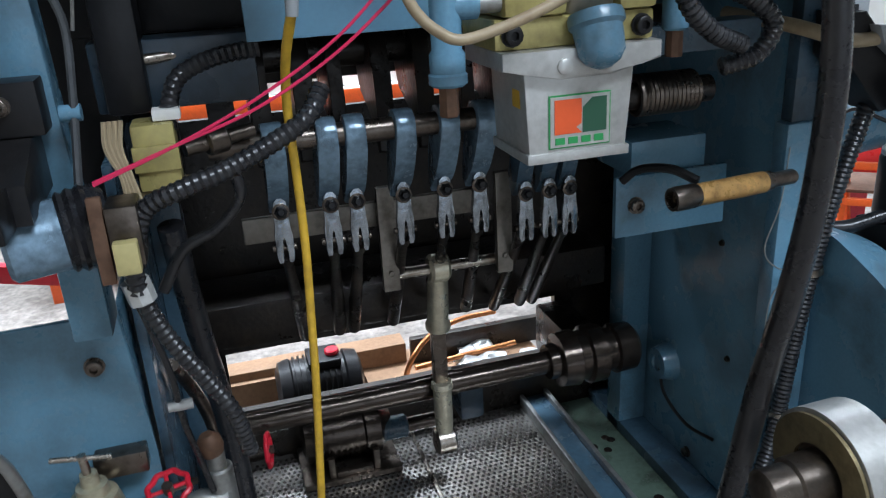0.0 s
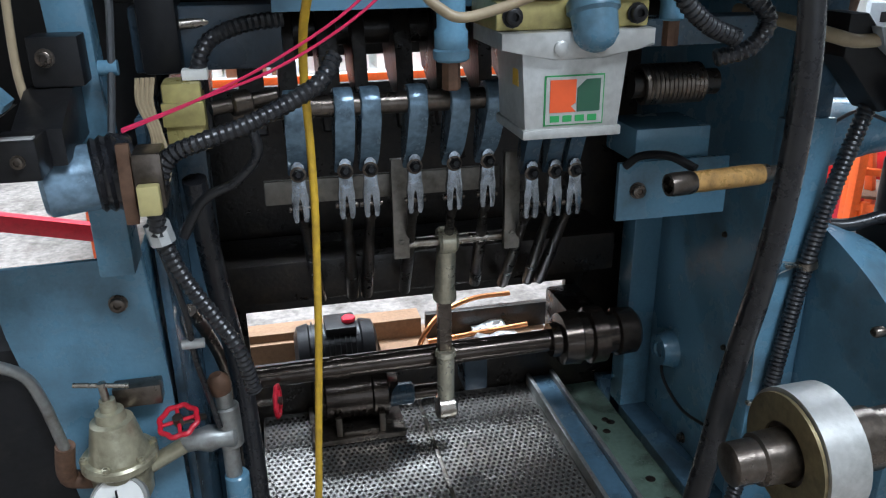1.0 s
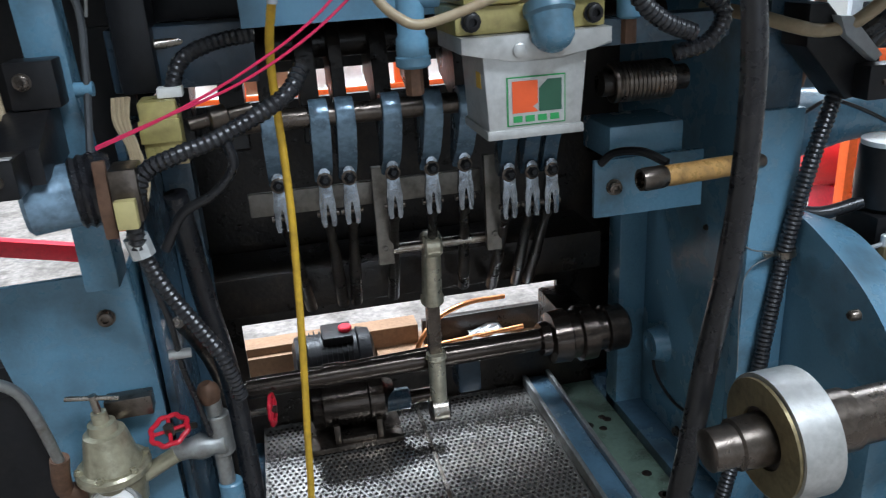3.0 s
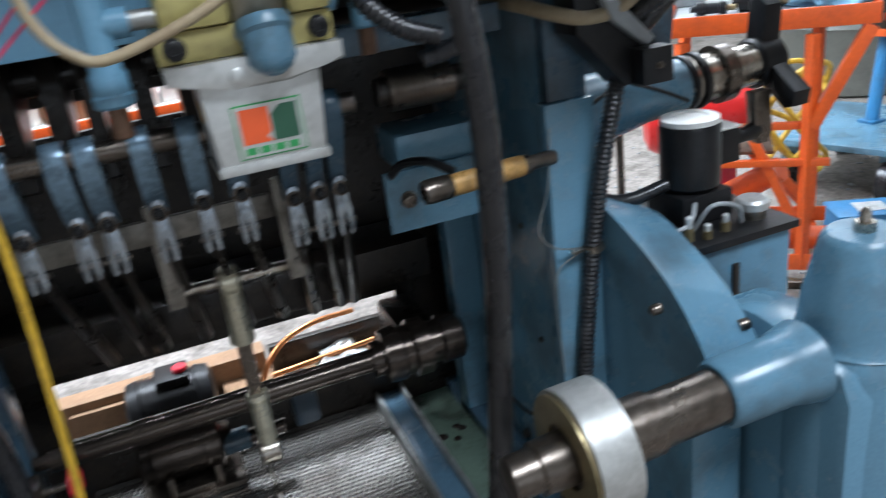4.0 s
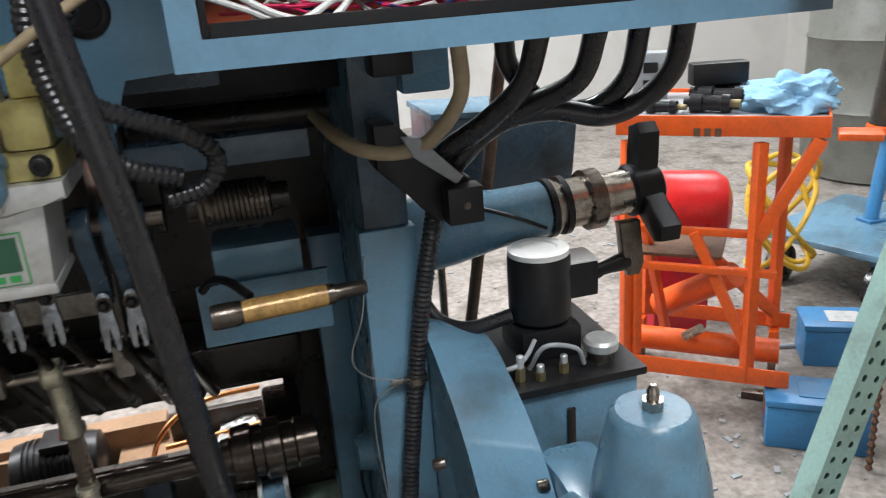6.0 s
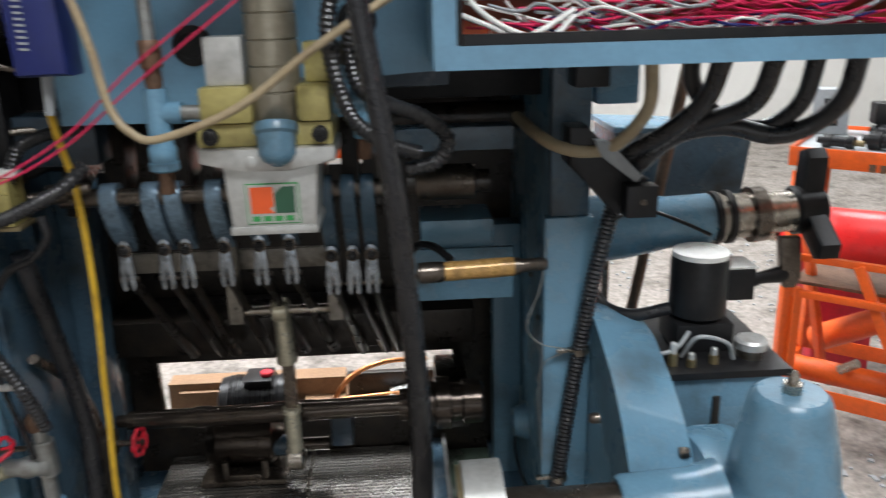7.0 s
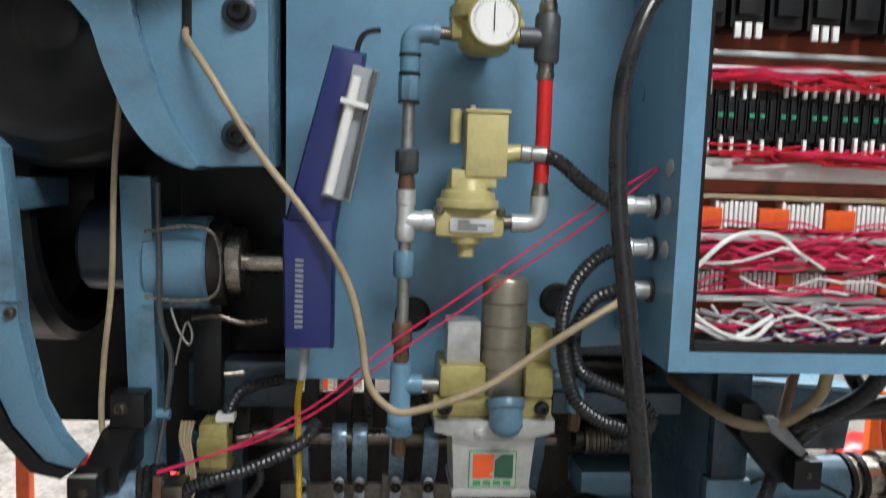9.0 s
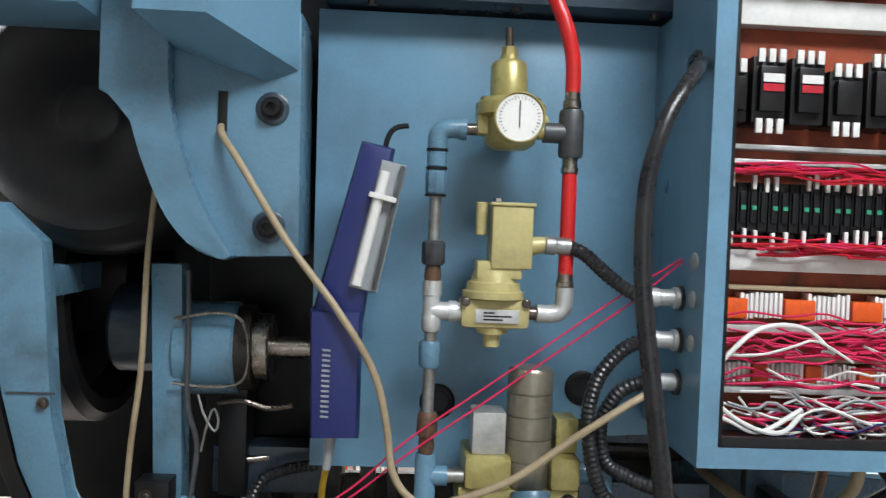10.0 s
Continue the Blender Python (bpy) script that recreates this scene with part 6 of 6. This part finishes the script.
part("jack_pin", cyl(B(), CM @ Vector((0.24, 0.05, 0.31)), CM @ Vector((0.3, 0.02, 0.36)), 0.016, None, 12), STEEL, cart)
for x, y in ((0.0, 0.04), (0.56, 0.04), (0.0, 0.48), (0.56, 0.48)):
    c = part("castor_fork", cbox(x - 0.02, x + 0.02, y - 0.03, y + 0.03, 0.07, 0.19), ORANGE, cart)
    part("castor_wheel", cyl(B(), CM @ Vector((x - 0.016, y, 0.05)), CM @ Vector((x + 0.016, y, 0.05)), 0.05, None, 20, 0.006), RUST, c)
for k in range(3):
    part("print_bar", cbox(0.25 + k * 0.035, 0.272 + k * 0.035, -0.0225, -0.0205, 1.02, 1.045, 0), RUST, cart)
part("outrigger", cbox(0.7, 0.83, -0.06, 0.05, 1.02, 1.04), ORANGE, cart)

# things on the cart
rngp = random.Random(5)
PARTS = [((0.2, 0.12), (0.36, 0.1), 0.03), ((0.22, 0.2), (0.4, 0.18), 0.036), ((0.2, 0.3), (0.38, 0.27), 0.036), ((0.24, 0.4), (0.44, 0.36), 0.034), ((0.05, 0.1), (0.18, 0.08), 0.022)]
for (a, b, r) in PARTS:
    p0, p1 = CM @ Vector((*a, 1.071 + r)), CM @ Vector((*b, 1.071 + r))
    L = (p1 - p0).length
    sp = thing("spindle_part", p0 - Vector((0, 0, r)), "black oily turned machine part lying on a cart", "machine part", "spare parts")
    part("spindle_body", lathe(B(), p0, p1, [(0, r * 0.5), (0.02, r * 0.5), (0.02, r), (L * 0.4, r), (L * 0.42, r * 0.8), (L * 0.8, r * 0.8), (L * 0.82, r), (L, r * 0.9)], 20), BLACK, sp)
    part("spindle_tip", cyl(B(), p1, p1 + (p1 - p0).normalized() * 0.03, r * 0.45, None, 12), BRONZE, sp)
p = CM @ Vector((0.3, 0.26, 1.14))
solo("black_solenoid", box(B(), -0.09, 0.09, -0.035, 0.035, 0, 0.07, 0.008, Matrix.Translation((p.x, p.y, 1.141)) @ Matrix.Rotation(-0.3, 4, "Z")), BLACK, "black block lying on spare parts", "machine part")
p = CM @ Vector((0.03, 0.42, 1.05))
sb = thing("socket_box", (p.x, p.y, 1.071), "grey electrical socket box on a cart", "socket box")
part("box_case", box(B(), -0.06, 0.06, -0.04, 0.04, 0, 0.16, 0.006, Matrix.Translation((p.x, p.y, 1.071)) @ Matrix.Rotation(-0.5, 4, "Z")), GREY_CASE, sb)
for dz in (0.05, 0.11):
    part("socket", box(B(), -0.025, 0.025, -0.045, -0.0405, dz - 0.018, dz + 0.018, 0.003, Matrix.Translation((p.x, p.y, 1.071)) @ Matrix.Rotation(-0.5, 4, "Z")), BLACK, sb)
bm = B()
bmesh.ops.create_icosphere(bm, subdivisions=5, radius=1.0)
for v in bm.verts:
    n1 = noise.noise(v.co * 1.7) * 0.45 + noise.noise(v.co * 4.1) * 0.22 + abs(noise.noise(v.co * 9)) * 0.12
    v.co = v.co * (1 + n1)
    q = Vector((v.co.x * 0.16, v.co.y * 0.13, max(-0.4, v.co.z) * 0.075 + 0.03))
    v.co = CM @ (Vector((0.56, 0.2, 1.071)) + q)
solo("blue_rag", bm, RAG_BLUE, "crumpled pale blue shop rag on a cart", "rag")

# red fuel can, yellow rope, dolly, drum
can = thing("red_gas_can", (2.9, 3.05, 0.0), "shiny red round tank under a cart", "gas can")
part("can_body", lathe(B(), (2.75, 3.1, 0.55), (3.15, 2.85, 0.55), [(0, 0.08), (0.02, 0.13), (0.06, 0.15), (0.4, 0.15), (0.45, 0.12), (0.47, 0.06)], 32), RED_HOSE, can)
part("can_stand", box(B(), 2.82, 3.08, 2.88, 3.08, 0.0, 0.42, 0.01), RED, can)
solo("silver_cap", lathe(B(), (2.68, 3.1, 0.6), (2.72, 3.08, 0.6), [(0, 0.06), (0.03, 0.06), (0.045, 0.03)], 20), STEEL, "bright steel lid beside a red tank", "lid")
rg = random.Random(13)
pts = [(3.55 + 0.16 * math.cos(i * 0.85) + rg.uniform(-0.02, 0.02), 3.0 + 0.1 * math.sin(i * 0.85), 0.42 + 0.25 * math.sin(i * 0.6) + rg.uniform(-0.03, 0.03)) for i in range(34)]
solo("yellow_rope", tube(B(), pts, 0.013, 8, 0.03), YELLOW, "tangled bright yellow rope hanging by a cart", "rope")
dolly = thing("blue_dolly", (3.96, 2.92, 0.0), "blue platform dolly with post and dark pipe sleeve", "dolly")
DM = Matrix.Translation((3.96, 2.92, 0)) @ Matrix.Rotation(radians(21), 4, "Z")
part("platform", box(B(), -0.4, 0.4, -0.31, 0.31, 0.24, 0.27, 0.004, DM), BLUE, dolly)
part("push_post", cyl(B(), (4.0, 2.93, 0.27), (4.07, 2.94, 0.72), 0.033, None, 16), SHOP_BLUE, dolly)
part("post_foot", box(B(), 3.955, 4.045, 2.885, 2.975, 0.27, 0.285, 0.004), SHOP_BLUE, dolly)
part("collar", cyl(B(), (4.069, 2.94, 0.69), (4.072, 2.94, 0.725), 0.11, None, 24, 0.004), ORANGE, dolly, "orange collar")
part("pipe_sleeve", cyl(B(), (4.072, 2.94, 0.7255), (4.18, 2.95, 1.75), 0.1, None, 24), DARK, dolly, "oil-dark pipe sleeve")
for x in (-0.32, 0.32):
    for y in (-0.23, 0.23):
        part("wheel", cyl(B(), DM @ Vector((x, y - 0.03, 0.1)), DM @ Vector((x, y + 0.03, 0.1)), 0.1, None, 24, 0.01), RUBBER, dolly)
        part("wheel_fork", box(B(), x - 0.02, x + 0.02, y - 0.04, y + 0.04, 0.19, 0.24, 0.003, DM), BLUE, dolly)
sdrum = thing("steel_drum", (5.46, 4.42, 0.0), "large dull grey steel drum", "drum")
part("drum_shell", lathe(B(), (5.46, 4.42, 0.0), (5.46, 4.42, 1.38), [(0, 0.47), (0.02, 0.5), (0.45, 0.51), (0.47, 0.525), (0.49, 0.51), (0.92, 0.51), (0.94, 0.525), (0.96, 0.51), (1.36, 0.5), (1.38, 0.49)], 40), DRUM_GREY, sdrum)
part("drum_rim", ring(B(), (5.46, 4.42, 1.36), (5.46, 4.42, 1.4), 0.512, 0.485, 40), DARK_STEEL, sdrum)
part("drum_lid", cyl(B(), (5.46, 4.42, 1.381), (5.46, 4.42, 1.388), 0.484, None, 40), DRUM_GREY, sdrum)
for (x, y, a, s) in ((3.42, 2.42, -0.5, 1.0), (2.93, 1.98, -0.6, 1.05)):
    m = Matrix.Translation((x, y, 0)) @ Matrix.Rotation(a, 4, "Z")
    bx = thing("blue_box", (x, y, 0.0), "bright blue plastic box on the shop floor", "box", "blue boxes")
    part("box_body", box(B(), -0.15 * s, 0.15 * s, -0.09, 0.09, 0.0, 0.15, 0.01, m), SHOP_BLUE, bx)
    part("box_lid", box(B(), -0.155 * s, 0.155 * s, -0.095, 0.095, 0.151, 0.175, 0.006, m), SHOP_BLUE, bx)
    part("box_label", box(B(), -0.06, 0.06, -0.05, 0.05, 0.1755, 0.178, 0, m), WHITE_ZINC if s == 1 else SHOP_BLUE, bx)
solo("steel_offcut", box(B(), -0.16, 0.16, -0.02, 0.02, 0.0, 0.03, 0.003, Matrix.Translation((3.0, 2.2, 0)) @ Matrix.Rotation(-0.7, 4, "Z")), DARK_STEEL, "dark steel bar lying on concrete", "bar")
# rack upright with keyhole slots, leaning
rack = thing("rack_upright", (2.62, 1.6, 0.0), "pale green perforated rack upright", "rack post")
RM = Matrix.Translation((2.57, 1.6, 0)) @ Matrix.Rotation(radians(17), 4, "Y")


def holed_strip(bm, w, h0, h1, m, hole):
    """A strip w wide with two rows of round-topped holes through it, in short lengths."""
    step = 0.05
    z = h0
    k = 0
    while z < h1 - 0.001:
        cols = [(0.0, w * 0.5), (w * 0.5, w)]
        for ci, (a, b) in enumerate(cols):
            zc = z + step * 0.5
            cx = (a + b) / 2
            n = 10
            inner = [(cx + hole * math.cos(2 * math.pi * i / n), zc + hole * 1.35 * math.sin(2 * math.pi * i / n)) for i in range(n)]
            outer = []
            for i in range(n):
                ca, sa = math.cos(2 * math.pi * i / n), math.sin(2 * math.pi * i / n)
                f = min((b - a) / 2 / max(abs(ca), 1e-6), step / 2 / max(abs(sa), 1e-6))
                outer.append((cx + ca * f, zc + sa * f))
            vi = [bm.verts.new(m @ Vector((x, 0, zz))) for x, zz in inner]
            vb = [bm.verts.new(m @ Vector((x, 0.004, zz))) for x, zz in inner]
            vo = [bm.verts.new(m @ Vector((x, 0, zz))) for x, zz in outer]
            corners = [bm.verts.new(m @ Vector((x, 0, zz))) for x, zz in ((b, z + step), (a, z + step), (a, z), (b, z))]
            for i in range(n):
                j = (i + 1) % n
                bm.faces.new((vi[i], vi[j], vo[j], vo[i]))
                bm.faces.new((vi[j], vi[i], vb[i], vb[j]))
            for c, i in ((0, 1), (1, 3), (2, 6), (3, 8)):
                bm.faces.new((vo[i], vo[i + 1], corners[c]))
        z += step
        k += 1
    bmesh.ops.remove_doubles(bm, verts=bm.verts, dist=0.0003)
    return bm


part("front_web", holed_strip(B(), 0.085, 0.0, 1.75, RM, 0.0085), GREEN_POST, rack, smooth=False)
part("side_flange", box(B(), 0.085, 0.089, 0.0, 0.07, 0.0, 1.75, 0, RM), GREEN_POST, rack)
part("side_flange", box(B(), -0.004, 0.0, 0.0, 0.07, 0.0, 1.75, 0, RM), GREEN_POST, rack)
part("back_shade", box(B(), 0.0, 0.085, 0.066, 0.07, 0.0, 1.75, 0, RM), GREEN_POST, rack)
wb = thing("wooden_pallet", (3.0, 1.3, 0.0), "stacked worn pine boards behind a rack", "boards")
for k in range(4):
    part("board", box(B(), 2.82, 3.6, 1.0 + 0.02 * k, 1.5, 0.06 + k * 0.13, 0.11 + k * 0.13, 0.004), WOOD, wb)
    for x in (2.9, 3.4):
        part("block", box(B(), x, x + 0.08, 1.1, 1.45, 0.0 if k == 0 else 0.112 + (k - 1) * 0.13, 0.058 + k * 0.13, 0.002), WOOD, wb)
solo("hanging_chain", tube(B(), [(2.98, 1.75, 1.5), (2.97, 1.75, 1.2), (2.96, 1.75, 0.9), (2.95, 1.75, 0.5), (2.95, 1.75, 0.01)], 0.012, 6, 0.014, 0.5), RUST, "rusty chain hanging by a rack", "chain")
solo("shop_lead", tube(B(), [(3.1, 2.6, 0.012), (3.4, 2.5, 0.012), (3.55, 2.3, 0.012), (3.5, 2.0, 0.012), (3.7, 1.8, 0.012)], 0.008, 8), GREY_CASE, "grey cable lying on concrete floor", "cable")
solo("yellow_hose", tube(B(), [(3.95, 2.45, 1.3), (3.8, 2.42, 1.24), (3.66, 2.4, 1.13), (3.62, 2.4, 1.0), (3.64, 2.4, 0.82), (3.7, 2.42, 0.4), (3.75, 2.45, 0.02)], 0.012, 10), YELLOW, "yellow hose hanging by a rack", "hose")
# made-up rack; its pale boxes stand for the bright light in the upper slot
shelf = thing("slot_backdrop", (0.55, 4.0, 0.0), "made-up orange and white rack giving bright slot gaps", "shelf")
for x in (-0.5, 0.28, 1.05, 1.7):
    part("shelf_post", box(B(), x, x + 0.05, 3.86, 3.9, 0.0, 1.3, 0.003), ORANGE, shelf)
for z in (0.3, 0.82):
    part("shelf_board", box(B(), -0.5, 1.75, 3.901, 4.5, z, z + 0.03, 0.003), WHITE, shelf)
    part("shelf_beam", box(B(), -0.5, 1.75, 3.84, 3.8595, z - 0.03, z + 0.035, 0.003), ORANGE, shelf)
sg = random.Random(8)
for z in (0.331, 0.851):
    x = -0.44
    while x < 1.6:
        w_, t_ = sg.uniform(0.09, 0.22), sg.uniform(0.14, 0.3)
        solo("backdrop_box", box(B(), x, x + w_, 3.92 + sg.uniform(0, 0.06), 4.3, z, z + t_, 0.006), sg.choice((PAPER, WHITE, PAPER, BOARD, WHITE)), "pale box added as bright ground behind a slot", "box", "boxes on the shelf")
        x += w_ + sg.uniform(0.008, 0.05)
# left background
lf = thing("red_stand", (-0.9, 2.9, 0.0), "orange-red steel stand behind a press", "stand")
part("upright", box(B(), -0.9, -0.85, 2.9, 2.95, 0.0, 1.25, 0.004), ORANGE, lf)
part("upright", box(B(), -1.5, -1.45, 3.1, 3.15, 0.0, 1.25, 0.004), ORANGE, lf)
part("rail", box(B(), -1.5, -0.85, 2.96, 3.0, 0.9, 0.95, 0.004), WHITE, lf)
part("rail", prism(B(), [(-0.85, 0.62), (-0.3, 0.5), (-0.3, 0.56), (-0.85, 0.68)], "y", 2.9, 2.94, 0.003), RED, lf)
die = thing("die_fixture", (-0.2, 1.25, 0.0), "oily grey-brass die fixture beside a pedestal", "machine fixture")
part("fixture_base", box(B(), -0.5, 0.03, 1.28, 1.6, 0.0, 0.8, 0.01), BLACK, die)
part("fixture_table", box(B(), -0.5, 0.0, 1.27, 1.5, 0.801, 0.86, 0.01), BLACK, die)
part("fixture_shelf", box(B(), -0.5, -0.12, 1.06, 1.2695, 0.86, 0.9, 0.006), BLACK, die)
part("fixture_block", prism(B(), [(-0.5, 0.975), (-0.06, 0.975), (-0.015, 1.0), (-0.01, 1.04), (-0.03, 1.076), (-0.5, 1.076)], "y", 1.2, 1.24, 0.006), GREY_BAR, die)
part("fixture_body", lathe(B(), (-0.2, 1.13, 0.96), (-0.2, 1.13, 1.09), [(0, 0.05), (0.01, 0.058), (0.03, 0.058), (0.034, 0.046), (0.08, 0.042), (0.085, 0.055), (0.11, 0.055), (0.13, 0.035)], 28), OLD_BRASS, die)
part("fixture_boss", lathe(B(), (-0.07, 1.2, 1.015), (-0.07, 1.165, 1.015), [(0, 0.03), (0.02, 0.028), (0.03, 0.02), (0.035, 0.019)], 20), OLD_BRASS, die)
part("fixture_arm", cyl(B(), (-0.15, 1.14, 1.0), (-0.075, 1.16, 1.01), 0.014, None, 14), OLD_BRASS, die)
part("fixture_pad", box(B(), -0.4, -0.14, 1.14, 1.24, 0.9005, 0.9595, 0.006), DARK_STEEL, die)
part("fixture_dome", lathe(B(), (-0.2, 1.13, 1.09), (-0.2, 1.13, 1.115), [(0, 0.034), (0.012, 0.034), (0.02, 0.026), (0.025, 0.01)], 24), OLIVE, die)
part("fixture_fitting", lathe(B(), (-0.12, 1.1, 0.94), (-0.055, 1.1, 0.94), [(0, 0.016), (0.015, 0.016), (0.016, 0.022), (0.03, 0.022), (0.031, 0.018), (0.06, 0.02), (0.065, 0.012)], 12), RUST, die)
part("fixture_valve", box(B(), -0.22, -0.12, 1.08, 1.13, 0.905, 0.957, 0.006), ALU, die)
for bx_, bz_ in ((-0.035, 1.0), (-0.04, 1.05), (-0.13, 1.05)):
    bolt(die, (bx_, 1.2, bz_), (0, -1, 0), 0.01)

die.location.x -= 0.03

# litter on the floor that nobody could count
g = random.Random(31)
bm = B()
for _ in range(700):
    x, y = g.uniform(1.9, 5.0), g.uniform(0.8, 4.5)
    s = g.uniform(0.004, 0.018)
    m = Matrix.Translation((x, y, 0.003)) @ Matrix.Rotation(g.uniform(0, 6), 4, "Z") @ Matrix.Diagonal((s * g.uniform(0.6, 2.5), s, 0.006, 1))
    bmesh.ops.create_cube(bm, size=1, matrix=m)
ob = part("floor_swarf", bm, GREY_CASE, None, "", False)
tagged(ob, "scattered metal chips and litter on concrete", "litter", kind="stuff")

# all of the things above were laid out from zero: set them on the floor
for ob_ in set(bpy.data.objects) - FIRST_FAR:
    if ob_.parent is None:
        ob_.location.z += 0.09
        if ob_ is not cart and ob_.name.split(".")[0] not in ("spindle_part", "black_solenoid", "socket_box", "blue_rag", "floor_swarf", "slot_backdrop", "backdrop_box", "die_fixture", "blue_dolly", "steel_drum"):
            w_ = WORLD_OF[ob_].translation if ob_.type == "EMPTY" else sum((Vector(c_) for c_ in ob_.bound_box), Vector()) / 8
            ob_.location.x -= (w_.x - 1.05) * 0.055
            ob_.location.y -= w_.y * 0.055
